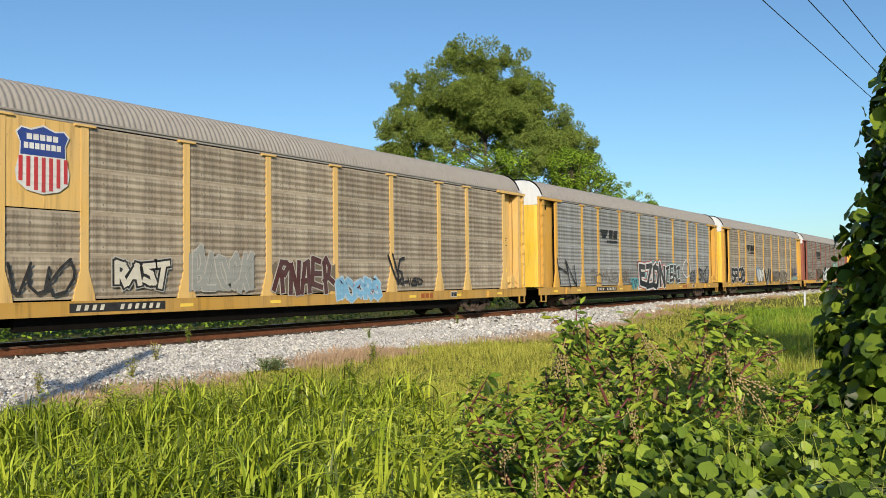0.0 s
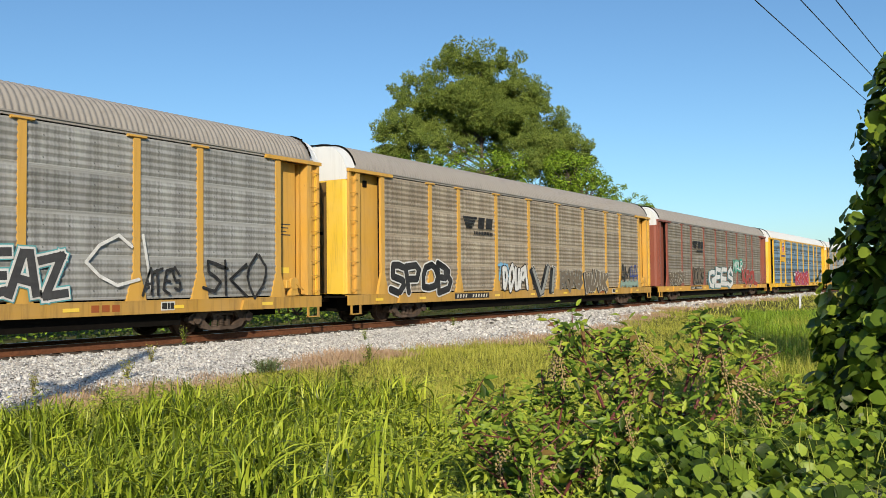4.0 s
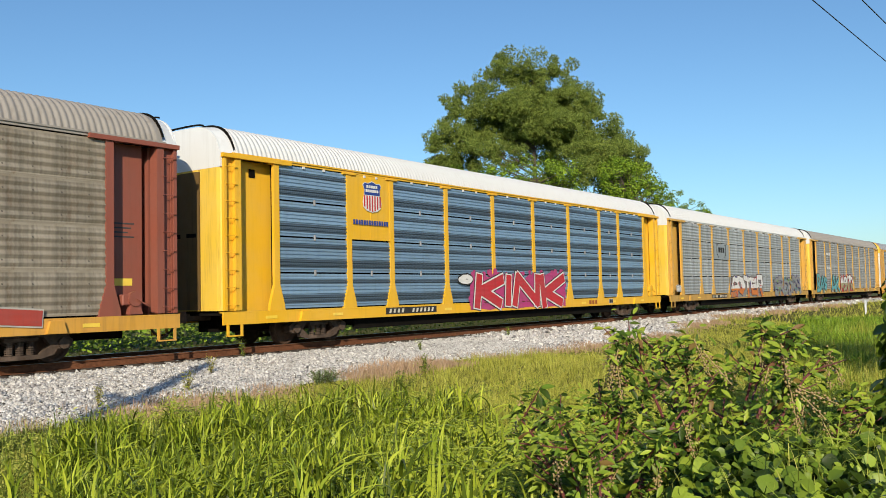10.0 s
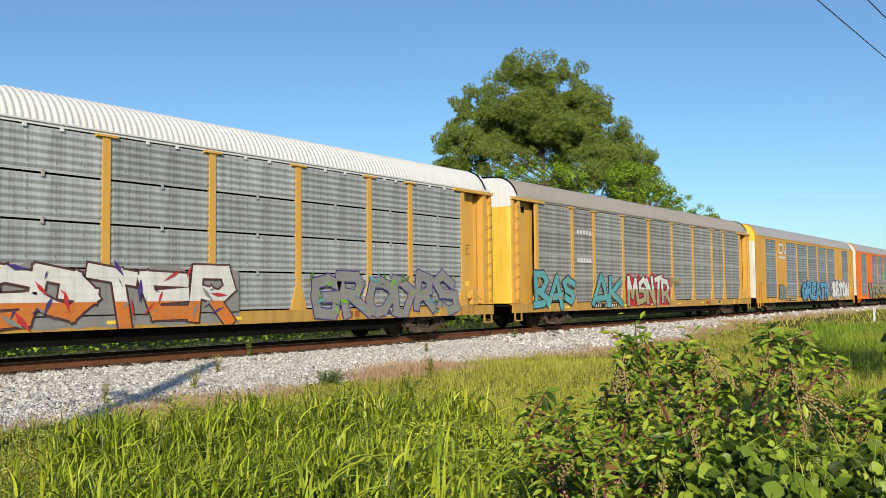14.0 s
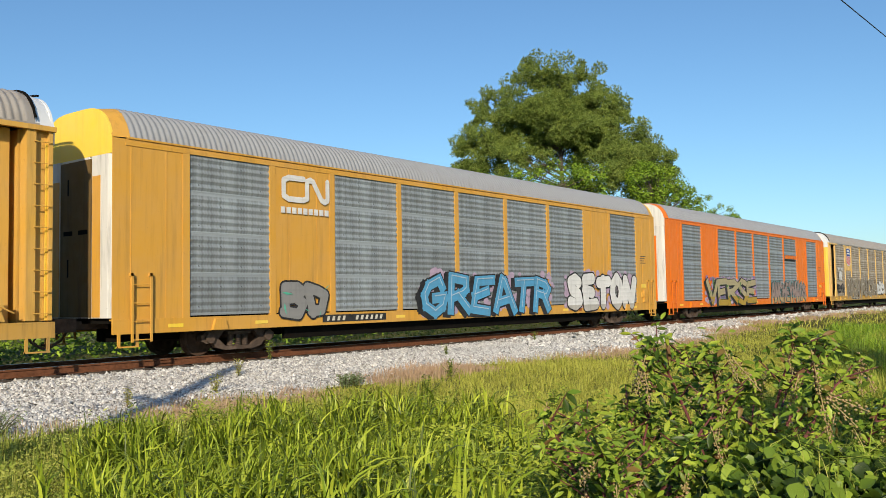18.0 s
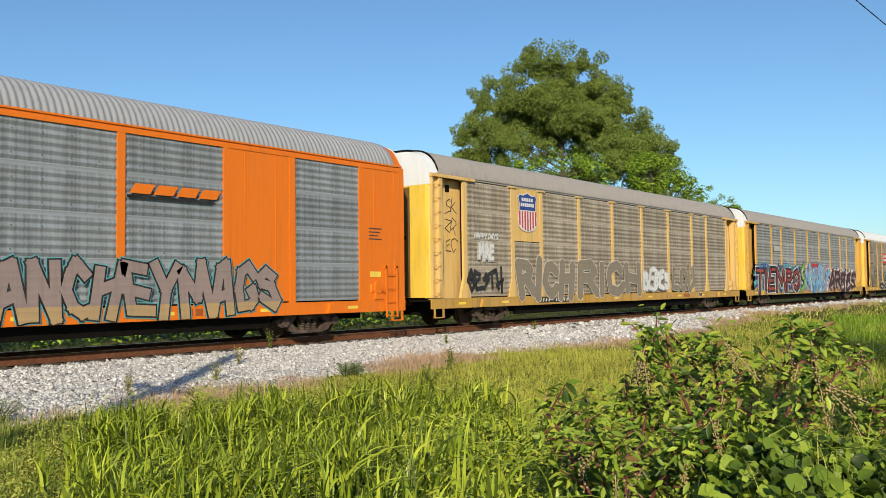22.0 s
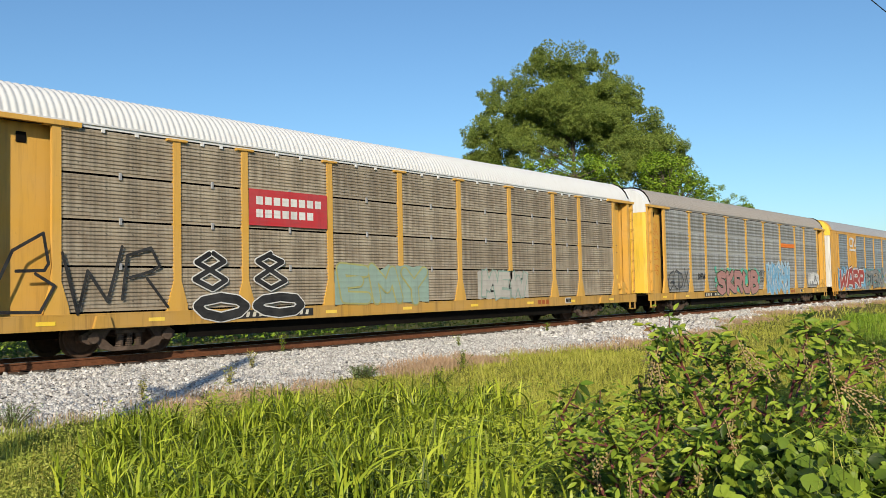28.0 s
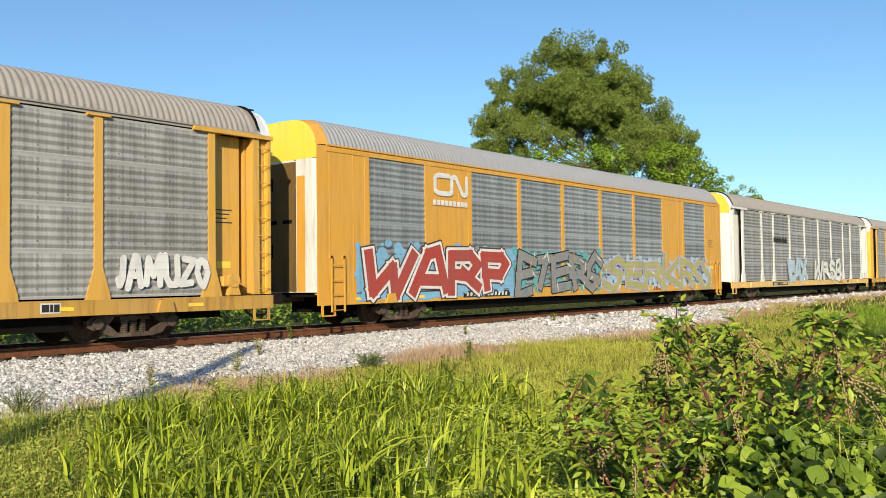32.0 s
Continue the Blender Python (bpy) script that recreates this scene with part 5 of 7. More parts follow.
graffiti(14, 1.51, 12.20, 0.66, 2.08, 'SERKRO', fill=OLIVE, line=LILAC, halo=PALEBLUE, clouds=PALEBLUE, fat=0.24, edge=0.05, wild=1.5, flecks=(LILAC, CREAM))
graffiti(15, -4.93, -1.14, 0.84, 2.21, 'EAX', fill=PALEBLUE, line=PALE, halo=PALEBLUE, wild=1.6)
graffiti(15, 0.14, 6.45, 0.84, 2.27, 'WRSB', fill=WHITE_P, line=SAGE, wild=1.5, flecks=(GREEN_P,))

shield(1, -8.75, -7.51, 3.21, 4.68)
shield(10, -8.73, -7.45, 3.25, 4.70)
shield(5, -8.47, -7.62, 3.74, 4.68)
bars(5, -8.9, -7.3, 3.36, 3.50, 14, DECAL_BLUE)
for i, u0, u1, z0, z1 in ((2, -6.9, -4.67, 2.95, 3.76), (3, -6.85, -4.6, 2.95, 3.80), (4, -6.85, -4.55, 2.95, 3.86)):
    striped_emblem(i, u0, u1, z0, z1)
# bracketed emblem on a plain grey field
field = part("emblem_field", slab(-6.95, -4.42, 2.93, 3.80), BLUISH_PANEL, CARS[6], "dark lettered field with brackets")
for u, s in ((-6.5, 1), (-4.95, -1)):
    part("bracket", slab(min(u, u + 0.06 * s), max(u, u + 0.06 * s), 3.15, 3.78, 0.005), DECAL_BLACK, field)
    for z in (3.15, 3.72):
        part("bracket", slab(min(u, u + 0.18 * s), max(u, u + 0.18 * s), z, z + 0.06, 0.009), DECAL_BLACK, field)
for j in range(3):
    part("emblem_block", slab(-6.22 + 0.36 * j, -5.93 + 0.36 * j, 3.32, 3.62, 0.005), DECAL_BLACK, field)
for u in (-6.35, -6.2, -5.3, -5.15):
    part("emblem_dot", slab(u, u + 0.07, 3.02, 3.10, 0.005), DECAL_BLACK, field)
red = part("red_sign", slab(-7.02, -4.40, 2.98, 3.88), DECAL_RED, CARS[12], "red sign with two rows of white bars")
for z, n in ((3.50, 8), (3.18, 7)):
    bars(12, -6.8, -6.8 + 0.28 * n, z, z + 0.2, n, WHITE_P, "sign_bar", red)
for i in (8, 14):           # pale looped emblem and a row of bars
    band = [(0.45, 1), (0.13, 1), (0.02, 0.87), (0.02, 0.13), (0.13, 0), (0.44, 0), (0.53, 0.10), (0.53, 0.90), (0.60, 1), (0.67, 0.92), (0.86, 0.08), (0.93, 0), (1.0, 0.10), (1.0, 1)]
    loop = part("ribbon_emblem", stroked([[[(-8.88 + 1.6 * a, 3.93 + 0.56 * b) for a, b in band]]], 0.075, 0.004, True), WHITE_P, CARS[i], "white ribbon emblem")
    loop["kind"] = "stuff"
    bars(i, -8.95, -7.2, 3.56, 3.72, 9, WHITE_P, "emblem_bar", loop)
bars(15, -7.2, -4.8, 3.2, 3.45, 5, DECAL_BLACK)
bars(7, -8.7, -7.4, 3.75, 3.95, 5, WHITE_P)
bars(7, -8.7, -7.4, 2.6, 2.78, 5, WHITE_P)
part("replaced_slat", slab(-8.75, -7.3, 3.30, 3.62), PALE, CARS[11], "pale patch over an old mark")
mark = part("slanted_emblem", flat([(4.40, 3.40), (6.75, 3.40), (6.60, 3.34), (4.40, 3.34)], 0.0), DECAL_BLACK, CARS[9], "orange slanted emblem over a black line")
for j in range(4):
    part("emblem_block", flat([(4.45 + 0.6 * j, 3.44), (4.97 + 0.6 * j, 3.44), (5.10 + 0.6 * j, 3.66), (4.60 + 0.6 * j, 3.66)], 0.0), ORANGE, mark)
for i, u0, u1, z0, z1 in ((13, 4.40, 6.98, 3.44, 3.68),):
    part("replaced_slat", Mesher().box(u0, u1, -SIDE + 0.0, -SIDE + 0.018, z0, z1, 0.004), ORANGE, CARS[i], "orange replacement slat")
for i, mat, top_z, rows_n in ((13, ORANGE_P, 4.25, 4), (10, INK, 4.3, 3)):      # thin scrawls on the end walls
    for j in range(rows_n):
        scrawl = stroked(letter_lines(("SK", "ZR", "EC", "AS")[j], -12.55, -11.98, top_z - 0.62 * (j + 1), top_z - 0.62 * j - 0.15, 0.02, 0.0, 50 + j + i, 1.8), 0.014, 0.0, True)
        tag = part("graffiti", scrawl, mat, CARS[i], "thin sprayed scrawl", pose(0, 0.305, 0))
        tag["kind"] = "stuff"
for i in CARS:
    plate(i, -7.5, -4.95, 0.70, 0.90)
    car = CARS[i]
    for u in (-12.1, -9.6, -4.3, -1.2, 2.1, 5.4, 8.3, 11.4):
        part("reflector", slab(u - 0.2, u + 0.2, 0.74, 0.82, 0.004), LEMON, car, "yellow reflective strip")
    for j in range(4):          # faded stencilled notices near the end
        part("stencil_line", Mesher().box(12.1, 12.65 - 0.08 * (j % 3), -SIDE + (0.004 if STYLES[i].get("flush") else 0.294), -SIDE + (0.008 if STYLES[i].get("flush") else 0.299), 3.0 - 0.10 * j, 3.03 - 0.10 * j), CHARCOAL, car)
    part("notice", Mesher().box(12.15, 12.6, -SIDE + (0.003 if STYLES[i].get("flush") else 0.292), -SIDE + (0.008 if STYLES[i].get("flush") else 0.299), 1.62, 1.78), LEMON, car, "small yellow notice")
    if not STYLES[i].get("flush"):
        tag = part("label_plate", slab(7.80, 8.22, 0.70, 0.91, 0.002), WHITE_P, car, "small black and white label plate")
        for a, b in ((7.83, 7.98), (8.00, 8.06), (8.08, 8.19)):
            part("label_block", slab(a, b, 0.73, 0.88, 0.007), DECAL_BLACK, tag)
    for j in range(3):
        part("faded_mark", slab(5.9 + 0.27 * j, 6.10 + 0.27 * j, 0.71, 0.87, 0.003), FADED_RED, car)
    if STYLES[i].get("gap"):
        edge = once("edge_clip", lambda: Mesher().box(-0.045, 0.045, -SIDE - 0.004, -SIDE + 0.03, -0.035, 0.035, 0.006).mesh("edge_clip"))
        for a, b in zip(POSTS, POSTS[1:]):
            for q in (0.36, 0.64):
                part("edge_clip", edge, ROOF_WHITE, car, "", pose(a + (b - a) * q, 0, EAVE - 0.07))
        clip = once("clip", lambda: Mesher().box(-0.035, 0.035, -SIDE - 0.006, -SIDE + 0.03, -0.08, 0.08, 0.008).mesh("clip"))
        h = (PANEL1 - PANEL0 - 0.135) / 4
        for a, b in zip(POSTS, POSTS[1:]):
            for r in (1, 2, 3):
                if not (r > 1 and POSTS.index(a) in STYLES[i].get("logo_bays", ())):
                    part("clip", clip, ROOF_STEEL, car, "", pose((a + b) / 2, 0, PANEL0 + r * (h + 0.045) - 0.022))
# ---------------------------------------------------------------- plants
GRASS = leaf_mat("tall_grass", (0.20, 0.29, 0.02), (0.52, 0.58, 0.06), 0.4, 0.18, deep=0.26)
# near-black green that paints the shade inside the tall grass
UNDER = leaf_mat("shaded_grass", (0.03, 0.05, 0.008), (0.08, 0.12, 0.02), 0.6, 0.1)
MEADOW = leaf_mat("short_grass", (0.38, 0.41, 0.05), (0.62, 0.58, 0.13), 0.6, 0.25, deep=0.08)
STRAW = leaf_mat("dry_grass", (0.56, 0.40, 0.26), (0.44, 0.29, 0.20), 0.8, 0.2)
LOW = leaf_mat("low_weed_blade", (0.24, 0.32, 0.035), (0.52, 0.50, 0.12), 0.6, 0.2, deep=0.2)
SEED = leaf_mat("grass_seed_head", (0.52, 0.45, 0.12), (0.36, 0.40, 0.06), 0.7, 0.3)
BLUEGRASS = leaf_mat("bluish_weed", (0.16, 0.24, 0.10), (0.26, 0.34, 0.14), 0.6, 0.25)
KUDZU = leaf_mat("vine_leaf", (0.07, 0.13, 0.014), (0.29, 0.38, 0.04), 0.42, 0.12, deep=0.24)
KUDZU_NEAR = leaf_mat("vine_leaf_single", (0.11, 0.19, 0.02), (0.34, 0.43, 0.05), 0.42, 0.16, "object", 0.25)
POKE = leaf_mat("pokeweed_leaf", (0.11, 0.20, 0.02), (0.40, 0.46, 0.05), 0.42, 0.22, "object", 0.16)
POKE_FILL = leaf_mat("pokeweed_foliage", (0.11, 0.20, 0.02), (0.36, 0.45, 0.05), 0.4, 0.2, deep=0.2)
RED_LEAF = leaf_mat("reddish_leaf", (0.20, 0.09, 0.05), (0.26, 0.2, 0.04), 0.45, 0.3, "object")
BERRY = leaf_mat("flower_spike", (0.50, 0.34, 0.20), (0.44, 0.36, 0.12), 0.6, 0.2)
WEED = leaf_mat("weed_leaf", (0.19, 0.30, 0.03), (0.42, 0.49, 0.055), 0.5, 0.2, deep=0.22)
LUSH = leaf_mat("fresh_weed_leaf", (0.26, 0.35, 0.035), (0.52, 0.56, 0.07), 0.5, 0.22, deep=0.15)
HEDGE = leaf_mat("hedge_leaf", (0.07, 0.115, 0.013), (0.19, 0.245, 0.03), 0.5, 0.12)
NEEDLE = leaf_mat("pine_needles", (0.13, 0.205, 0.04), (0.38, 0.45, 0.095), 0.5, 0.15, deep=0.12)
BROADLEAF = leaf_mat("broad_leaf", (0.14, 0.26, 0.02), (0.36, 0.50, 0.045), 0.5, 0.2, deep=0.2)
STEM = plain("purple_stem", (0.15, 0.045, 0.045), 0.5, 0.3, 15)
RANK = leaf_mat("rank_grass", (0.16, 0.29, 0.02), (0.36, 0.48, 0.05), 0.5, 0.2, deep=0.2)
FINE = leaf_mat("fine_weed_leaf", (0.22, 0.31, 0.03), (0.52, 0.55, 0.08), 0.5, 0.22, deep=0.2)
BARK = plain("pine_bark", (0.13, 0.10, 0.08), 0.9, 0.4, 6, bump=0.8, dist=0.03)
TWIG = plain("vine_stem", (0.09, 0.08, 0.035), 0.8, 0.3, 12)


def polar(g, n, r0, r1, a0, a1):
    """Random places by distance and bearing from the viewer's stand (bearing from +y towards +x, degrees)."""
    r = np.sqrt(g.uniform(r0 ** 2, r1 ** 2, n))
    a = np.radians(g.uniform(a0, a1, n))
    return r * np.sin(a), r * np.cos(a)


def blades(name, x, y, z, length, width, lean, g, seg=4):
    """Arching grass blades, all in one mesh."""
    n = len(x)
    d = g.uniform(0, 2 * np.pi, n)
    bend = lean * g.uniform(0.15, 1.0, n) ** 1.5
    dx, dy = np.cos(d), np.sin(d)
    turn = d + np.pi / 2 + g.normal(0, 0.5, n)
    wx, wy = np.cos(turn), np.sin(turn)
    vs = []
    for i in range(seg + 1):
        s = i / seg
        out = length * bend * s ** 2
        up = length * (s - 0.42 * bend * s ** 3)
        w = width * (1 - s ** 1.8) * 0.5 + 0.0004
        for k in (-1, 1):
            vs.append(np.stack([x + dx * out + k * w * wx, y + dy * out + k * w * wy, z + up + k * w * 0.3], 1))
    v = np.stack(vs, 1).reshape(-1, 3)
    q = np.array([(2 * i, 2 * i + 1, 2 * i + 3, 2 * i + 2) for i in range(seg)])
    f = (np.arange(n)[:, None, None] * (2 * seg + 2) + q[None]).reshape(-1, 4)
    return array_mesh(name, v, f)


def frames(normal, twist):
    """Turn matrices whose z follows the normals, spun by twist."""
    z = normal / np.linalg.norm(normal, axis=1)[:, None]
    h = np.stack([np.cos(twist), np.sin(twist), np.zeros_like(twist)], 1)
    x = h - z * (h * z).sum(1)[:, None]
    x /= np.linalg.norm(x, axis=1)[:, None] + 1e-9
    return np.stack([x, np.cross(z, x), z], 2)


def scatter(name, tv, tf, mats, places, scale, smooth=True):
    """Copies of one small shape, joined."""
    tv = np.asarray(tv, dtype=float)
    v = np.einsum("nij,kj->nki", mats, tv) * scale[:, None, None] + places[:, None]
    f = (np.arange(len(places))[:, None, None] * len(tv) + np.asarray(tf)[None]).reshape(-1, len(tf[0]))
    return array_mesh(name, v.reshape(-1, 3), f, smooth)


def leaflet(lobes=1.0, length=1.0, width=0.8, cup=0.12, plain_form=False):
    """A broad pointed leaf, folded along its midrib: outline and midrib as a strip of triangles."""
    ss = [0.0, 0.18, 0.42, 0.68, 0.88, 1.0]
    ww = [0.10, 0.62, 1.0, 0.80 * lobes, 0.36, 0.0]
    if plain_form:
        ss, ww = [0.0, 0.30, 0.66, 1.0], [0.25, 0.95, 0.80 * lobes, 0.0]
    v = []
    for s, w in zip(ss, ww):
        x = s * length
        droop = -0.22 * s ** 2 * length
        h = w * width * 0.5
        v += [(x, -h, droop + cup * h), (x, 0, droop - 0.02), (x, h, droop + cup * h)]
    f = []
    for i in range(len(ss) - 1):
        a, b = 3 * i, 3 * i + 3
        f += [(a, b, a + 1), (b, b + 1, a + 1), (a + 1, b + 1, a + 2), (b + 1, b + 2, a + 2)]
    return v, f


def small_leaf(width=0.6):
    """A plain folded leaf of four triangles, for what stays far off."""
    h = width * 0.5
    return [(0, 0, 0), (0.45, -h, 0.06), (0.45, h, 0.06), (1, 0, -0.15), (0.5, 0, -0.03)], [(0, 1, 4), (1, 3, 4), (3, 2, 4), (2, 0, 4)]


def stuff(name, me, mat, label, category):
    ob = part(name, me, mat)
    return tagged(ob, label, category, kind="stuff")


g = np.random.default_rng(21)


def verge(x, y):
    return y < ballast_edge(x) - 0.1


# tall grass before the track: leafy culms, the leaves arching out all the way up
cx, cy = polar(g, 760, 4.3, 10.6, 14, 66)
x = np.repeat(cx, 6) + g.normal(0, 0.085, 4560)
y = np.repeat(cy, 6) + g.normal(0, 0.085, 4560)
bear = np.degrees(np.arctan2(x, y))
keep = (y < 10.9) & (bear + g.normal(0, 2.0, len(x)) > 31.5) & (bear + g.normal(0, 2.5, len(x)) < 54)
x, y, bear = x[keep], y[keep], bear[keep]
tall = (0.62 + 0.24 * g.random(len(x))) * (0.82 + 0.18 * soft(34, 44, bear)) * (0.95 + 0.12 * np.sin(x * 0.9 + y))
per = 9
k = np.repeat(np.arange(len(x)), per)
step = np.tile(np.arange(per) / per, len(x)) + 0.08 * g.random(len(k))
lx, ly = x[k] + g.normal(0, 0.035, len(k)), y[k] + g.normal(0, 0.035, len(k))
lz = ground_z(lx, ly) + tall[k] * (0.10 + 0.66 * step)
stuff("tall_grass", blades("tall_grass", lx, ly, lz, (0.20 + 0.24 * g.random(len(k))) * (0.8 + 0.3 * tall[k]), 0.015 + 0.019 * g.random(len(k)), 1.6, g, 5), GRASS,
      "tall arching green grass growing on the verge", "grass")
# stalks and lower blades carry the painted shade of the stand
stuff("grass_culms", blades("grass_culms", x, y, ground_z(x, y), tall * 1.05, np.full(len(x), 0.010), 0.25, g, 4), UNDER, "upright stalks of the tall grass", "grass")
x, y = polar(g, 2000, 4.2, 10.8, 30, 64)
keep = (y < 11.2)
x, y = x[keep], y[keep]
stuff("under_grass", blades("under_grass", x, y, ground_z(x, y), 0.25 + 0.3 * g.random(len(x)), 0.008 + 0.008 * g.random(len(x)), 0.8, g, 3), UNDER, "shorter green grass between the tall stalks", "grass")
# lower, yellower growth to the side of it
x, y = polar(g, 15000, 4.2, 13.5, 14, 38)
keep = verge(x, y) & (np.degrees(np.arctan2(x, y)) + g.normal(0, 2.5, len(x)) < 35)
x, y = x[keep], y[keep]
stuff("low_grass", blades("low_grass", x, y, ground_z(x, y), 0.14 + 0.26 * g.random(len(x)) ** 2, 0.006 + 0.005 * g.random(len(x)), 1.2, g, 3), LOW,
      "yellowish low weeds and seeding grass", "grass")
# short meadow grass up to the stones
x, y = polar(g, 190000, 7.5, 26, 20, 90)
fx, fy = polar(g, 80000, 26, 48, 52, 90)
x, y = np.concatenate([x, fx]), np.concatenate([y, fy])
keep = verge(x, y) & (y > -2)
x, y = x[keep], y[keep]
r = np.hypot(x, y)
clump = np.clip(np.sin(x * 2.7 + 1.3 * np.sin(y * 1.9)) * np.sin(y * 3.1 + 1.1 * np.sin(x * 1.7)) + 0.6 * np.sin(x * 6.1) * np.sin(y * 5.3 + x), -0.6, 1.3)
hh = (0.07 + 0.13 * g.random(len(x))) * (1 + 0.55 * clump) * (1 + 1.6 * soft(8, 10, x) * soft(9, 6, y)) * (1 + 0.35 * np.sin(x * 0.5) * np.sin(y * 0.8))
stuff("meadow_grass", blades("meadow_grass", x, y, ground_z(x, y), hh, 0.004 + 0.00034 * r, 1.6, g, 1), MEADOW, "short light green grass beside the ballast", "grass")
x, y = polar(g, 50000, 44, 150, 62, 92)
keep = verge(x, y) & (y > -8)
x, y = x[keep], y[keep]
stuff("far_grass", blades("far_grass", x, y, ground_z(x, y), 0.16 + 0.20 * g.random(len(x)), 0.03 + 0.02 * g.random(len(x)), 0.9, g, 1), MEADOW, "light green grass far along the line", "grass")
# rank green grass farther along, in the lee of the bushes
x, y = polar(g, 60000, 14, 48, 73.5, 88)
keep = (y < ballast_edge(x) - 4.2) & (y > -1)
x, y = x[keep], y[keep]
r = np.hypot(x, y)
stuff("rank_grass", blades("rank_grass", x, y, ground_z(x, y), (0.34 + 0.30 * g.random(len(x))) * (0.85 + 0.25 * np.sin(x * 0.9) * np.sin(y * 1.3)), 0.006 + 0.0004 * r, 1.2, g, 2), RANK,
      "rank bright green grass beyond the bushes", "grass")
# feathery weeds standing in loose tufts on the verge
cx, cy = polar(g, 700, 6.0, 15, 30, 84)
keep = cy < ballast_edge(cx) - 0.7
cx, cy = cx[keep], cy[keep]
tuft = 0.16 + 0.34 * g.random(len(cx)) ** 1.5
k = np.repeat(np.arange(len(cx)), 46)
hgt = tuft[k] * g.random(len(k)) ** 0.7
x, y = cx[k] + g.normal(0, 0.09, len(k)), cy[k] + g.normal(0, 0.09, len(k))
nn = np.stack([g.normal(-0.5, 0.7, len(x)), g.normal(-0.4, 0.7, len(x)), np.ones(len(x))], 1)
v, f = small_leaf(0.26)
stuff("verge_tufts", scatter("verge_tufts", v, f, frames(nn, g.uniform(0, 6.28, len(x))), np.stack([x, y, ground_z(x, y) + hgt], 1), g.uniform(0.035, 0.085, len(x))), FINE,
      "feathery green weeds in loose tufts on the verge", "weeds")
# low leafy yellow-green growth beside the tall grass
x, y = polar(g, 24000, 4.2, 12.5, 14, 37)
keep = verge(x, y) & (np.degrees(np.arctan2(x, y)) + g.normal(0, 2.5, len(x)) < 35)
x, y = x[keep], y[keep]
hgt = (0.24 + 0.12 * np.sin(x * 3.1) * np.sin(y * 2.3)) * g.random(len(x)) ** 0.6
nn = np.stack([g.normal(-0.5, 0.7, len(x)), g.normal(-0.4, 0.7, len(x)), np.ones(len(x))], 1)
v, f = small_leaf(0.4)
stuff("low_weeds", scatter("low_weeds", v, f, frames(nn, g.uniform(0, 6.28, len(x))), np.stack([x, y, ground_z(x, y) + hgt], 1), g.uniform(0.02, 0.055, len(x))), LOW,
      "low yellow-green leafy weeds beside the tall grass", "weeds")
# bleached dead grass along the stones
n = 30000
x = np.concatenate([g.uniform(3, 75, n - 9000), g.normal(17.5, 2.0, 5500), g.normal(9.5, 1.5, 3500)])
y = ballast_edge(x) + g.normal(-0.22, 0.42, n)
keep = (np.sin(x * 0.83) + 0.7 * np.sin(x * 2.1 + 1) + g.normal(0, 0.5, n) > -0.25)
x, y = x[keep], y[keep]
z = np.maximum(ground_z(x, y), bed_z(x, y) - 0.02)
stuff("dry_grass", blades("dry_grass", x, y, z, 0.10 + 0.16 * g.random(len(x)), 0.008 + 0.0004 * x, 1.0, g, 2), STRAW, "bleached brown dead grass along the ballast edge", "grass")
# the rest of the verge, out of the way of the view
x, y = g.uniform(-30, 60, 16000), g.uniform(-25, 12.5, 16000)
keep = (np.hypot(x, y) > 2.5) & ~((np.degrees(np.arctan2(x, y)) > 14) & (np.degrees(np.arctan2(x, y)) < 90))
x, y = x[keep], y[keep]
stuff("verge_grass", blades("verge_grass", x, y, ground_z(x, y), 0.25 + 0.3 * g.random(len(x)), 0.02 + 0.01 * g.random(len(x)), 0.8, g, 2), MEADOW, "short green grass of the verge", "grass")


def weeds(name, cx, cy, n, height, spread, mat, label, leaf=0.07, top=None):
    """An upright bushy weed: stems with small narrow leaves all the way up."""
    base = thing(name, pose(cx, cy, float(ground_z(cx, cy)) if top is None else top), label, "weed", "weeds")
    gg = np.random.default_rng(int(abs(cx * 37 + cy * 91) * 10))
    m = Mesher()
    ps, ns, tw = [], [], []
    for _ in range(n):
        a = gg.uniform(0, 2 * np.pi)
        q = spread * gg.random()
        tip = Vector((math.cos(a) * q, math.sin(a) * q, height * gg.uniform(0.6, 1)))
        m.path([(0, 0, 0), tuple(tip * 0.5 + Vector((0, 0, height * 0.06))), tuple(tip)], [0.006, 0.004, 0.002], 4)
        for s in np.linspace(0.15, 1, 16):
            ps.append(np.array(tip) * s + gg.normal(0, 0.01, 3))
            ns.append([gg.normal(0, 0.6), gg.normal(0, 0.6), 1])
            tw.append(gg.uniform(0, 6.28))
    part("stems", m, TWIG, base)["kind"] = "stuff"
    v, f = small_leaf(0.35)
    part("leaves", scatter("leaves", v, f, frames(np.array(ns), np.array(tw)), np.array(ps), leaf * gg.uniform(0.6, 1.3, len(ps))), mat, base)["kind"] = "stuff"
    return base


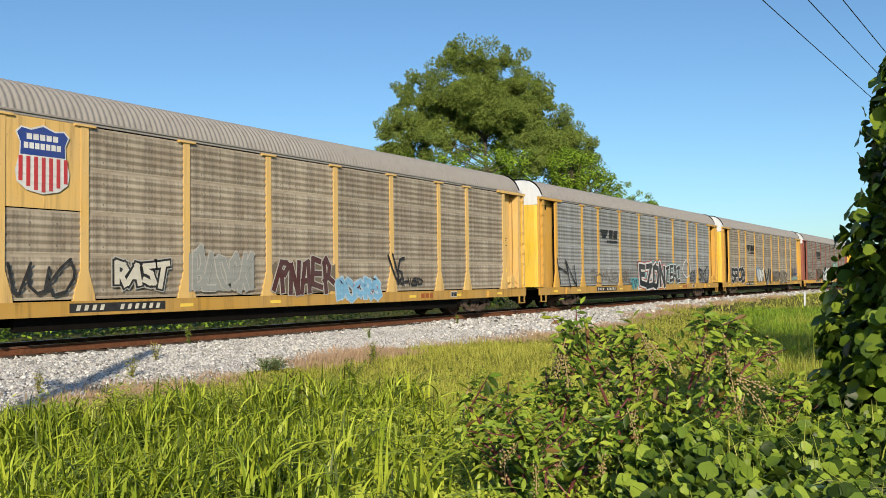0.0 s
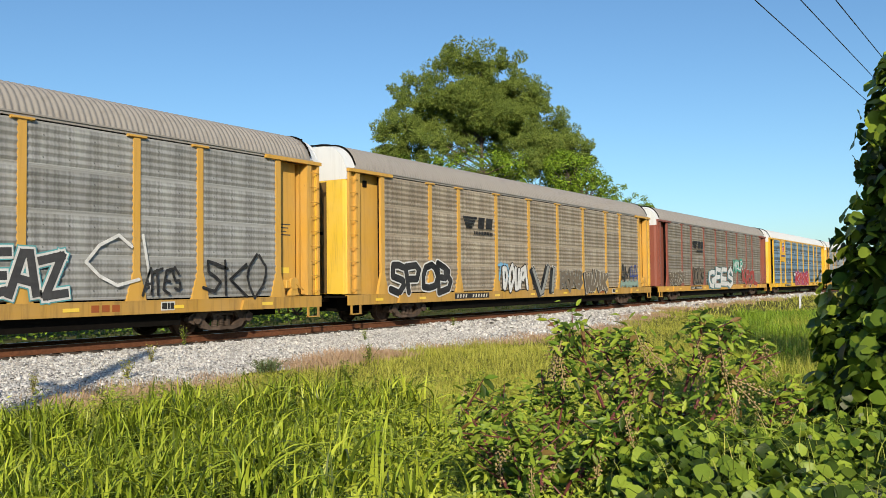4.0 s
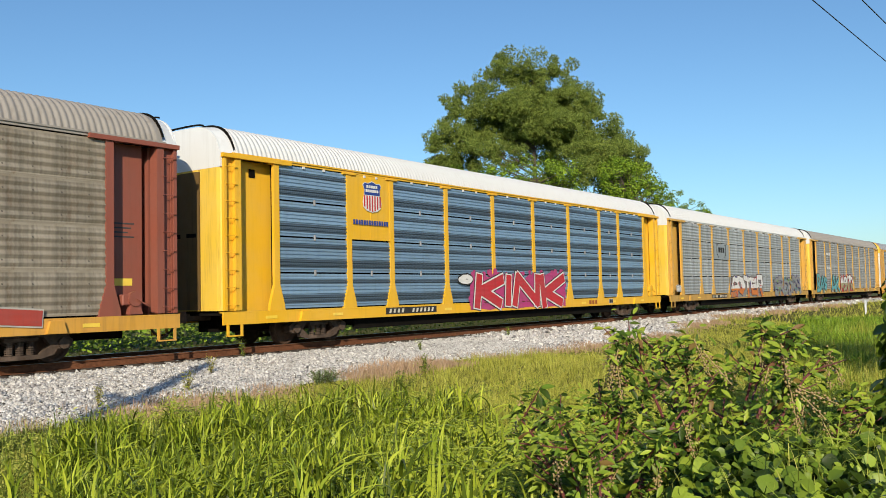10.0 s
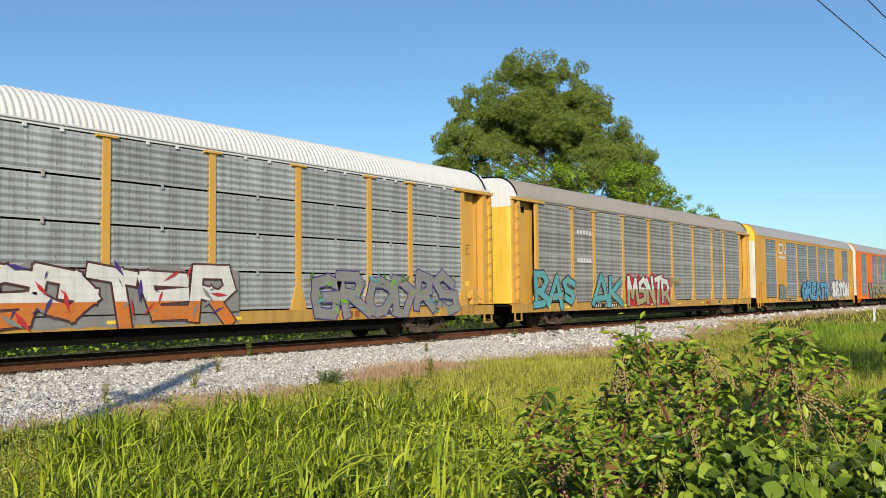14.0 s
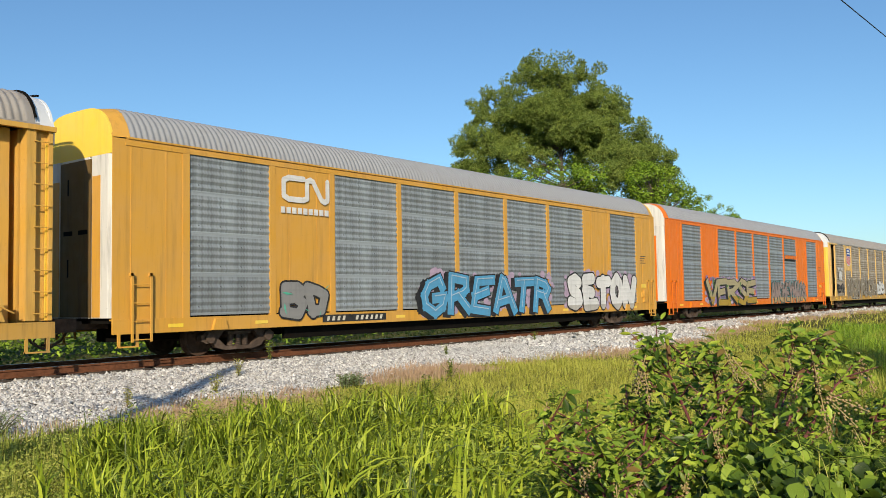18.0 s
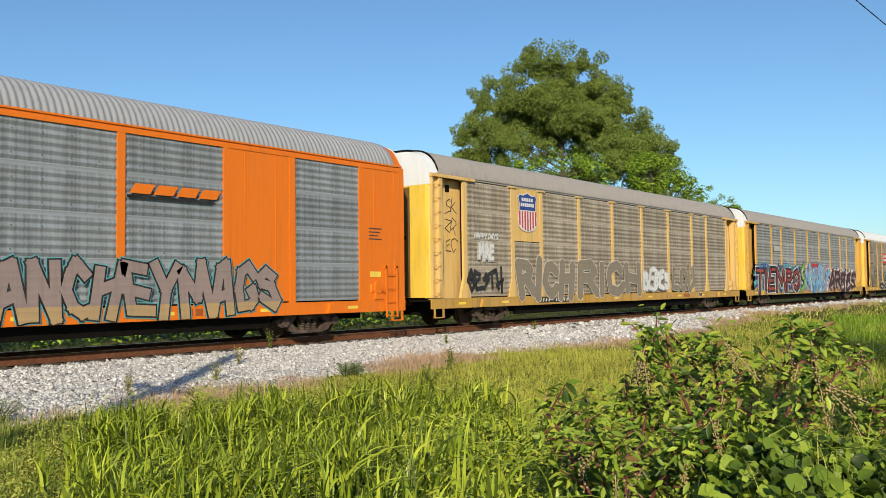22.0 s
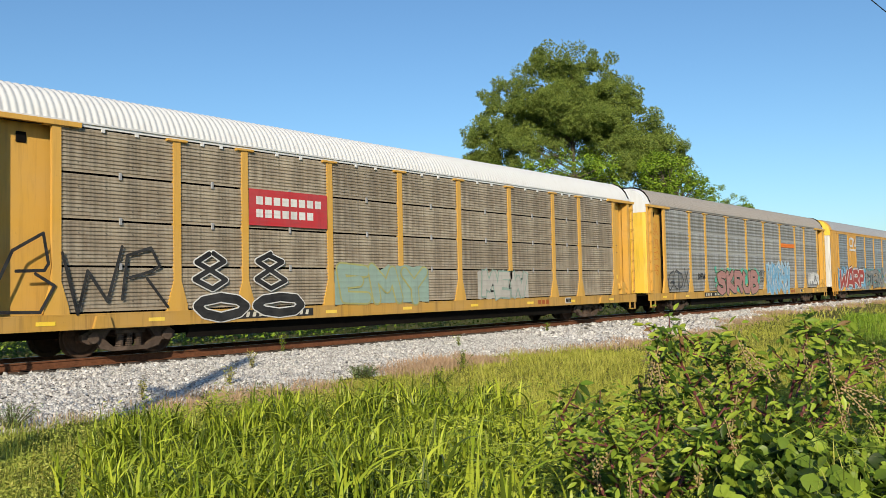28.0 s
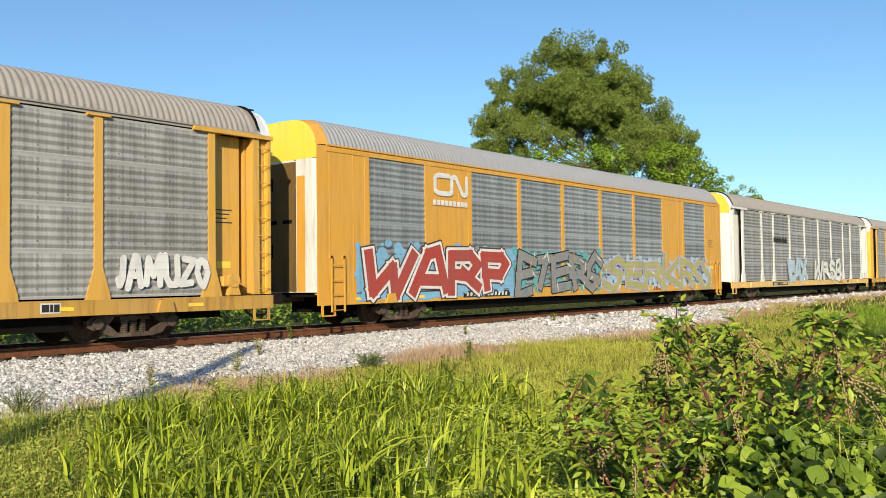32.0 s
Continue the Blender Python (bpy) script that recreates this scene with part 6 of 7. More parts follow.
for i, (cx, cy) in enumerate(((14.9, 17.2), (12.6, 15.6), (10.9, 14.2), (20.5, 15.9), (8.6, 13.6), (26.5, 16.6), (33.0, 16.4))):
    weeds("ballast_weed", cx, cy, 8, 0.50 - 0.03 * i, 0.16, SEED if i in (1, 2, 4) else WEED, "small green weed growing out of the ballast", 0.06, float(bed_z(cx, cy)))
for cx, cy, h in ((5.9, 12.6, 0.45), (13.6, 13.3, 0.35), (14.2, 13.6, 0.3)):
    weeds("bluish_weed", cx, cy, 46, h, 0.42, BLUEGRASS, "low bluish-green weed clump at the ballast edge", 0.05)
for cx, cy in ((2.55, 4.3), (2.95, 4.2), (3.4, 4.35), (2.2, 4.9), (3.9, 3.9), (4.3, 3.6)):
    weeds("broadleaf_weed", cx, cy, 12, 0.62, 0.28, WEED, "broad-leaved green weed among the grass", 0.15)
for cx, cy in ((16.8, 12.9), (13.4, 10.9), (11.5, 6.9), (9.6, 5.4)):
    weeds("verge_weed", cx, cy, 14, 0.5, 0.35, WEED, "leafy green weed on the verge", 0.07)

# leafy undergrowth between the grass and the bushes
x, y = polar(g, 34000, 3.9, 9.6, 43, 74)
keep = np.degrees(np.arctan2(x, y)) + g.normal(0, 2.5, len(x)) > 49
x, y = x[keep], y[keep]
hgt = (0.55 + 0.12 * np.sin(x * 2.1) * np.sin(y * 2.7)) * g.random(len(x)) ** 0.6 + 0.05
nn = np.stack([g.normal(-0.75, 0.5, len(x)), g.normal(-0.55, 0.5, len(x)), np.ones(len(x))], 1)
v, f = small_leaf(0.34)
stuff("undergrowth", scatter("undergrowth", v, f, frames(nn, g.uniform(0, 6.28, len(x))), np.stack([x, y, ground_z(x, y) + hgt], 1), g.uniform(0.03, 0.075, len(x))), LUSH,
      "dense low leafy weeds between grass and bushes", "undergrowth")


# ---- creeping vine over the ground
def vine_top(x, y):
    """Top of the mat of vines."""
    r = np.hypot(x, y)
    a = np.degrees(np.arctan2(x, y))
    return -0.55 + 0.92 * soft(60, 72, a) * soft(9.5, 6.0, r) + 0.10 * np.sin(x * 2.3) * np.sin(y * 2.9 + 0.4)


leaf_one = array_mesh("leaf", *[np.array(q) for q in leaflet(1.05, 1.0, 0.98, 0.18)])
LEAF_V, LEAF_F = leaflet(1.05, 1.0, 0.98, 0.18, True)
vine = thing("kudzu_patch", pose(5.2, 1.6, -0.6), "sprawling kudzu vine with broad green leaves covering the ground", "vine")
x, y = polar(g, 22000, 3.5, 9.2, 61, 96)
d = g.random(len(x)) ** 1.6 * 0.38
z = vine_top(x, y) - d
nn = np.stack([g.normal(-0.6, 1.0, len(x)), g.normal(-0.45, 1.0, len(x)), np.ones(len(x))], 1)
mats = frames(nn, g.uniform(0, 6.28, len(x)))
size = 0.028 + 0.078 * g.random(len(x)) ** 1.6
near = np.where((np.hypot(x, y) < 5.0) & (d < 0.05))[0][:280]
rest = np.setdiff1d(np.arange(len(x)), near)
off = np.array([5.2, 1.6, -0.6])
for form, pick in ((leaflet(1.05, 1.0, 0.98, 0.18), rest[np.hypot(x, y)[rest] < 6.2]), ((LEAF_V, LEAF_F), rest[np.hypot(x, y)[rest] >= 6.2])):
    part("leaves", scatter("leaves", *form, mats[pick], np.stack([x, y, z], 1)[pick] - off, size[pick]), KUDZU, vine)["kind"] = "stuff"
for i in near:
    m = Matrix(mats[i].tolist()).to_4x4()
    m.translation = Vector((x[i], y[i], z[i])) - Vector(off)
    part("leaf", leaf_one, KUDZU_NEAR, vine, "", m @ Matrix.Diagonal((size[i], size[i], size[i], 1)))
runners = Mesher()
for _ in range(46):
    px, py = polar(g, 1, 3.3, 8.5, 62, 92)
    px, py, a = float(px[0]), float(py[0]), g.uniform(0, 6.28)
    pts = []
    for s in range(7):
        pts.append((px - off[0], py - off[1], float(vine_top(px, py)) - off[2] + 0.03 + 0.05 * math.sin(s * 2 + px)))
        a += g.normal(0, 0.5)
        px, py = px + 0.14 * math.cos(a), py + 0.14 * math.sin(a)
    runners.path(pts, [0.0022] * 7, 4)
part("runner", runners, KUDZU, vine)["kind"] = "stuff"

x, y = polar(g, 1500, 3.9, 8.5, 60, 92)
stuff("vine_grass", blades("vine_grass", x, y, vine_top(x, y) - 0.16, 0.16 + 0.26 * g.random(len(x)), 0.004 + 0.005 * g.random(len(x)), 1.7, g, 4), LOW, "thin yellow-green grass growing up through the vines", "grass")

# ---- vine-smothered tree at the edge
tower = thing("kudzu_covered_tree", pose(7.4, -0.06, -0.6), "dead tree trunk smothered from top to bottom in dark kudzu leaves", "tree")
tm = Mesher()
tm.path([(0, 0, 0), (0.05, 0.1, 1.6), (0.0, -0.1, 3.2), (0.1, -0.2, 4.6)], [0.16, 0.13, 0.1, 0.05], 8)
for _ in range(26):
    a, z0 = g.uniform(0, 6.28), g.uniform(0.4, 3.8)
    q = g.uniform(0.4, 0.9)
    tm.path([(0, 0, z0), (math.cos(a) * q * 0.6, math.sin(a) * q * 0.6, z0 + 0.25), (math.cos(a) * q, math.sin(a) * q, z0 + 0.1)], [0.03, 0.02, 0.008], 5)
# trunk of a second leaf mass, outside the view
tm.path([(5.6, -2.2, 0), (5.65, -2.1, 4.0), (5.6, -2.2, 8.0)], [0.22, 0.16, 0.06], 8)
for a, z0, q in ((2.2, 3.9, 0.75), (2.6, 4.15, 0.6), (1.7, 4.2, 0.5), (2.9, 3.7, 0.5)):      # bare twigs above the leaves
    tip = (math.cos(a) * q, math.sin(a) * q, z0 + 0.75)
    tm.path([(0.05, -0.1, z0), (math.cos(a) * q * 0.5, math.sin(a) * q * 0.5, z0 + 0.5), tip], [0.012, 0.007, 0.003], 5)
    for e in (-0.7, 0.6):
        tm.path([(math.cos(a) * q * 0.7, math.sin(a) * q * 0.7, z0 + 0.6), (math.cos(a + e) * q * 1.1, math.sin(a + e) * q * 1.1, z0 + 0.68)], [0.005, 0.002], 4)
part("trunk", tm, BARK, tower)
n = 15000
zz = 4.35 * g.random(n) ** 1.05
aa = g.uniform(0, 2 * np.pi, n)
bulge = 0.07 * np.sin(aa * 3 + zz * 2.1) + 0.07 * np.sin(aa * 5 - zz * 3.3) + 0.06 * np.sin(zz * 4.2 + 1.0)
rad = np.interp(zz, [0, 0.7, 1.2, 1.7, 2.3, 2.7, 3.4, 4.1, 4.6], [1.80, 1.58, 1.3, 1.08, 1.12, 1.02, 0.84, 0.46, 0.12]) * (1 + bulge)
rad = rad * (1.06 - 0.42 * g.random(n) ** 1.2)
pos = np.stack([rad * np.cos(aa), rad * np.sin(aa), zz], 1)
nn = np.stack([np.cos(aa) + g.normal(0, 0.8, n), np.sin(aa) + g.normal(0, 0.8, n), 0.55 + g.normal(0, 0.65, n)], 1)
# that unseen mass, added to cast shade on the grass beyond
n2 = 5000
z2, a2 = 8.6 * g.random(n2), g.uniform(0, 2 * np.pi, n2)
r2 = np.interp(z2, [0, 1.5, 5.0, 7.4, 8.6], [1.9, 1.9, 1.9, 1.4, 0.5]) * (1 - 0.3 * g.random(n2))
pos = np.concatenate([pos, np.stack([5.6 + r2 * np.cos(a2), -2.2 + r2 * np.sin(a2), z2], 1)])
nn = np.concatenate([nn, np.stack([np.cos(a2), np.sin(a2), 0.5 + g.normal(0, 0.4, n2)], 1)])
n += n2
part("leaves", scatter("leaves", LEAF_V, LEAF_F, frames(nn, g.uniform(-2.2, -0.9, n)), pos, np.concatenate([g.uniform(0.06, 0.16, n - n2), g.uniform(0.14, 0.24, n2)])), KUDZU, tower, "overlapping broad vine leaves")["kind"] = "stuff"


# ---- pokeweed
def pokeweed(cx, cy, height, spread, seed, stems):
    gg = np.random.default_rng(seed)
    z0 = float(ground_z(cx, cy))
    ob = thing("pokeweed_bush", pose(cx, cy, z0), "bushy pokeweed with purple-red stems, flower spikes and pointed leaves", "bush")
    lv, lf = leaflet(1, 1, 0.36, 0.22)
    fill = []
    lm = once("poke_leaf", lambda: array_mesh("leaf", np.array(lv), np.array(lf)))
    sv = []
    for i in range(26):
        a = i * 2.4
        sv.append((0.012 * math.cos(a), 0.012 * math.sin(a), -i * 0.0065))
    spike = once("spike", lambda: spike_mesh(sv))
    count = 0
    for k in range(stems):
        a = 2 * math.pi * k / stems + gg.normal(0, 0.3)
        q = spread * gg.uniform(0.45, 1.0)
        tip = Vector((math.cos(a) * q, math.sin(a) * q, height * gg.uniform(0.72, 1.0)))
        mid = tip * 0.5 + Vector((0, 0, height * 0.10))
        m = Mesher()
        pts = [Vector((0, 0, 0)), tip * 0.25 + Vector((0, 0, height * 0.07)), mid, tip * 0.78 + Vector((0, 0, height * 0.07)), tip]
        m.path([tuple(p) for p in pts], [0.017, 0.014, 0.011, 0.007, 0.004], 7)
        twigs = []
        for j in range(13):
            s = gg.uniform(0.22, 0.97)
            i0 = min(int(s * 4), 3)
            p = pts[i0].lerp(pts[i0 + 1], s * 4 - i0)
            b = a + gg.normal(0, 1.3)
            e = p + Vector((math.cos(b), math.sin(b), gg.uniform(0.2, 1.1))) * gg.uniform(0.12, 0.26)
            m.path([tuple(p), tuple(e)], [0.006, 0.003], 5)
            twigs.append((p, e))
        part("stem", m, STEM, ob, "purple-red stem")
        for p, e in twigs + [(mid, tip), (pts[3], tip), (pts[3], tip)]:
            for s in (0.35, 0.6, 0.85, 1.0, 1.0, 1.0):
                at = p.lerp(e, s)
                d = gg.uniform(0, 2 * math.pi)
                nrm = Vector((gg.normal(-0.5, 0.8), gg.normal(-0.4, 0.8), 1)).normalized()
                rot = Matrix(frames(np.array([nrm]), np.array([d]))[0].tolist()).to_4x4()
                rot.translation = at
                L = gg.uniform(0.04, 0.105) if at.z > height * 0.55 else gg.uniform(0.09, 0.23)
                part("leaf", lm, RED_LEAF if gg.random() < 0.10 else POKE, ob, "", rot @ Matrix.Diagonal((L, L, L, 1)))
                count += 1
            for s in gg.uniform(0.1, 1.0, 9):
                fill.append(np.array(p.lerp(e, s)) + gg.normal(0, 0.05, 3))
            if gg.random() < 0.17:
                rot = pose(*e, gg.normal(0, 22), gg.normal(0, 22), 0) @ Matrix.Scale(gg.uniform(1.1, 1.7), 4)
                part("flower_spike", spike, BERRY, ob, "", rot)
    fill = np.array(fill)
    nn = np.stack([gg.normal(-0.7, 0.55, len(fill)), gg.normal(-0.5, 0.55, len(fill)), np.ones(len(fill))], 1)
    part("foliage", scatter("foliage", lv, lf, frames(nn, gg.uniform(0, 6.28, len(fill))), fill, gg.uniform(0.04, 0.09, len(fill))), POKE_FILL, ob)["kind"] = "stuff"
    return ob


def spike_mesh(sv):
    m = Mesher()
    m.path([(0, 0, 0.02), (0, 0, -0.17)], [0.003, 0.002], 4)
    for p in sv:
        r = 0.006
        x, y, z = p
        m.add([(x + r, y, z), (x - r, y, z), (x, y + r, z), (x, y - r, z), (x, y, z + r), (x, y, z - r)],
              [(0, 2, 4), (2, 1, 4), (1, 3, 4), (3, 0, 4), (2, 0, 5), (1, 2, 5), (3, 1, 5), (0, 3, 5)])
    return m.mesh("flower_spike")


pokeweed(5.75, 2.05, 1.60, 0.86, 5, 10)
pokeweed(5.0, 2.52, 1.30, 0.70, 6, 7)
pokeweed(6.5, 1.60, 1.12, 0.55, 8, 5)


# ---- hedge of shrubs behind the track
n = 36000
x = g.uniform(4, 140, n)
y = 26.3 + g.exponential(1.3, n)
top = 1.35 + 0.25 * np.sin(x * 0.9) + 0.25 * np.sin(x * 2.2 + 1) + 0.18 * (y - 26.3)
z = ground_z(x, y) + top * np.sqrt(g.random(n))
nn = np.stack([g.normal(-0.5, 0.6, n), g.normal(-0.6, 0.6, n), np.ones(n)], 1)
v, f = small_leaf(0.6)
stuff("hedge", scatter("hedge", v, f, frames(nn, g.uniform(0, 6.28, n)), np.stack([x, y, z], 1), g.uniform(0.08, 0.18, n)), HEDGE,
      "sunlit green scrub growing behind the track", "bushes")
n = 9000
x = g.uniform(-2, 60, n)
y = 20.6 + g.exponential(0.7, n)
stuff("trackside_grass", blades("trackside_grass", x, y, np.maximum(ground_z(x, y), -0.6), 0.25 + 0.4 * g.random(n), 0.02 + 0.01 * g.random(n), 0.9, g, 3), HEDGE, "rough grass behind the far rail", "grass")
n = 24000
x = g.uniform(2, 62, n)
y = 34 + 3 * g.random(n)
top = 3.4 + 0.6 * np.sin(x * 0.5) + 0.5 * np.sin(x * 1.3 + 1)
z = ground_z(x, y) + top * g.random(n) ** 0.7
nn = np.stack([g.normal(-0.5, 0.6, n), g.normal(-0.7, 0.6, n), np.ones(n) * 0.7], 1)
stuff("thicket", scatter("thicket", v, f, frames(nn, g.uniform(0, 6.28, n)), np.stack([x, y, z], 1), g.uniform(0.18, 0.34, n)), BROADLEAF,
      "thicket of leafy young trees behind the track", "bushes")


# ---- trees behind the train
def needle_tuft():
    """A brush of needles: thin blades fanning out round a twig's end."""
    v, f = [], []
    gg = np.random.default_rng(2)
    for i in range(6):
        a, e = i * 2.4 + gg.normal(0, 0.3), gg.uniform(-0.1, 1.45)
        d = np.array([math.cos(a) * math.cos(e), math.sin(a) * math.cos(e), math.sin(e)])
        s = np.cross(d, [0.3, 0.2, 1.0])
        s = s / np.linalg.norm(s) * 0.12
        k = len(v)
        v += [tuple(-s), tuple(s), tuple(d * gg.uniform(0.75, 1.1))]
        f.append((k, k + 1, k + 2))
    return v, f


def crown(gg, lobes, clumps, per, size, shell=0.55):
    """Clump centres inside a union of ellipsoids, then tufts round each clump. lobes: centre and half axes."""
    cs = []
    while len(cs) < clumps:
        c, h = lobes[gg.integers(len(lobes))]
        d = gg.normal(0, 1, 3)
        d /= np.linalg.norm(d)
        cs.append(np.array(c) + np.array(h) * d * (shell + (1 - shell) * gg.random()))
    cs = np.array(cs)
    idx = gg.integers(0, clumps, clumps * per)
    rad = size * gg.uniform(0.6, 1.25, clumps)[idx]
    off = gg.normal(0, 1, (len(idx), 3))
    off /= np.linalg.norm(off, axis=1)[:, None]
    off[:, 2] = off[:, 2] * 0.9 + 0.08
    p = cs[idx] + off * (rad * gg.random(len(idx)) ** 0.3)[:, None]
    return cs, p, off


def tree(name, cx, cy, lobes, clumps, per, size, tuft, leaf_mat_, label, category, trunk_r, trunk_top, leaf_size, seed, shell=0.55, sprout=0.3):
    gg = np.random.default_rng(seed)
    z0 = float(ground_z(cx, cy))
    ob = thing(name, pose(cx, cy, z0), label, category)
    cs, p, off = crown(gg, lobes, clumps, per, size, shell)
    m = Mesher()
    m.path([(0, 0, 0), (0.15, 0.1, trunk_top * 0.4), (0, 0.2, trunk_top * 0.75), (0.1, 0, trunk_top)], [trunk_r, trunk_r * 0.8, trunk_r * 0.5, trunk_r * 0.15], 10)
    for c in cs[:: max(1, clumps // 60)]:
        s = min(0.92, max(sprout, (c[2] - np.hypot(c[0], c[1]) * 0.45) / trunk_top))
        a = np.array([0, 0, s * trunk_top])
        k = (a + c) / 2 + np.array([0, 0, 0.4])
        m.path([tuple(a), tuple(k), tuple(c)], [trunk_r * 0.22, trunk_r * 0.13, trunk_r * 0.05], 5)
    part("trunk", m, BARK, ob, "grey-brown trunk and limbs")
    tv, tf = tuft
    n = len(p)
    nn = off + np.array([0, 0, 0.5]) + gg.normal(0, 0.35, (n, 3))
    part("crown", scatter("crown", tv, tf, frames(nn, gg.uniform(0, 6.28, n)), p, leaf_size * gg.uniform(0.7, 1.3, n), False), leaf_mat_, ob)["kind"] = "stuff"
    return ob


def axes(px, py):
    """Unit vectors to the viewer's right and away, at a far place."""
    r = math.hypot(px, py)
    return np.array([py / r, -px / r, 0]), np.array([px / r, py / r, 0])


def lobe(right, away, r, z, d, hw, hz, hd):
    c = right * r + away * d + np.array([0, 0, z])
    h = np.abs(right) * hw + np.abs(away) * hd
    return (c, (h[0], h[1], hz))


TUFT = needle_tuft()
PX, PY = 65.0, 37.5
R, A = axes(PX, PY)
pine_lobes = [lobe(R, A, r, z - 0.15, d, w - 0.3, h - 0.4, e - 0.2) for r, z, d, w, h, e in (
    (-2.4, 19.0, 0, 3.4, 3.0, 3.5), (1.0, 19.6, 1, 2.9, 2.9, 3.5), (-5.0, 18.0, 0, 2.3, 2.4, 3.0), (-6.8, 15.0, -1, 2.2, 1.6, 2.5), (0.8, 16.4, 2.5, 4.2, 2.6, 3.0),
    (4.4, 15.6, 0, 2.6, 2.2, 3.0), (6.9, 12.6, -1, 2.3, 2.0, 2.5), (4.6, 11.0, -2, 3.8, 2.2, 3.0), (4.2, 13.6, -1, 2.6, 2.0, 3.0), (5.8, 12.6, -2, 2.6, 2.0, 2.4), (-0.8, 21.2, 0, 3.0, 1.7, 2.6),
    (2.8, 18.0, 0, 2.3, 2.2, 2.6), (-4.6, 13.4, -1, 3.6, 1.8, 3.5), (-5.2, 16.4, 0, 2.6, 2.2, 3.0), (-7.6, 13.0, 0, 1.5, 1.0, 1.5), (-1.4, 17.0, -2.5, 2.4, 1.6, 1.2), (2.0, 15.9, -2.5, 1.7, 1.1, 1.0),
    (-1.0, 17.6, 0.5, 3.2, 2.4, 2.5), (1.6, 17.4, 0.5, 3.2, 2.4, 2.5), (0.0, 14.8, 3.0, 4.4, 2.2, 2.0), (3.0, 14.6, 1.0, 2.6, 2.0, 2.0), (-3.4, 15.0, 1.0, 2.6, 2.2, 2.0), (5.6, 14.4, 0.5, 2.3, 2.0, 2.2), (-3.2, 17.4, 0.5, 2.6, 2.4, 2.4), (0.2, 18.6, 1.0, 3.4, 2.2, 2.4), (0.4, 15.4, -1.6, 2.2, 1.0, 1.0))]
tree("pine_tree", PX, PY, pine_lobes, 860, 112, 0.66, TUFT, NEEDLE, "large spreading pine tree with a dense rounded dark green crown", "tree", 0.26, 20.2, 0.21, 31, 0.55, 0.55)
ax, ay = PX - 6.5 * A[0] - 3.5 * R[0], PY - 6.5 * A[1] - 3.5 * R[1]
R2, A2 = axes(ax, ay)
bl = small_leaf(0.7)
tree("broadleaf_tree", ax, ay, [lobe(R2, A2, *q) for q in ((0, 9.6, 0, 3.6, 2.6, 3.0), (3.6, 9.9, 0, 2.6, 2.6, 3.0), (-3.4, 8.6, 0, 3.0, 2.4, 3))], 170, 140, 0.75, bl, BROADLEAF,
     "leafy broadleaf tree below the pine", "tree", 0.3, 8.5, 0.17, 33)
bx2, by2 = PX - 6.0 * A[0] + 7.4 * R[0], PY - 6.0 * A[1] + 7.4 * R[1]
R3, A3 = axes(bx2, by2)
tree("broadleaf_tree", bx2, by2, [lobe(R3, A3, *q) for q in ((-0.6, 10.6, 0, 1.3, 2.0, 2.0), (0.8, 8.8, 0, 1.3, 2.0, 2.0), (-0.8, 8.4, 0, 1.8, 2.2, 2.0))], 110, 140, 0.6, bl, BROADLEAF,
     "bright green leafy tree beside the pine", "tree", 0.25, 8.0, 0.16, 34)
sx, sy = 105.0 * math.sin(radians(68.6)), 105.0 * math.cos(radians(68.6))
R4, A4 = axes(sx, sy)
tree("small_tree", sx, sy, [lobe(R4, A4, *q) for q in ((0, 11.0, 0, 2.0, 2.2, 2.0), (-1.8, 9.6, 0, 1.8, 2.2, 2.0), (2.2, 10.1, 0, 1.9, 1.5, 2.0), (3.9, 9.3, 0, 1.3, 1.0, 1.2))], 130, 80, 0.5, bl, BROADLEAF,
     "small sparse green tree farther off", "tree", 0.2, 10.0, 0.19, 35, 0.3)
# ---------------------------------------------------------------- power line beside the track, milepost
WOOD = plain("weathered_pole_wood", (0.17, 0.125, 0.09), 0.9, 0.35, 7, bump=0.6)
WIRE = plain("power_cable", (0.02, 0.02, 0.022), 0.6, 0.2, 5)
PORCELAIN = plain("insulator", (0.25, 0.24, 0.23), 0.3, 0.2, 8)
LEAN, ARM_Z = 0.0428, 6.88       # the line draws slowly nearer to the verge


def line_y(x):
    return 4.20 - LEAN * (x + 4.0)


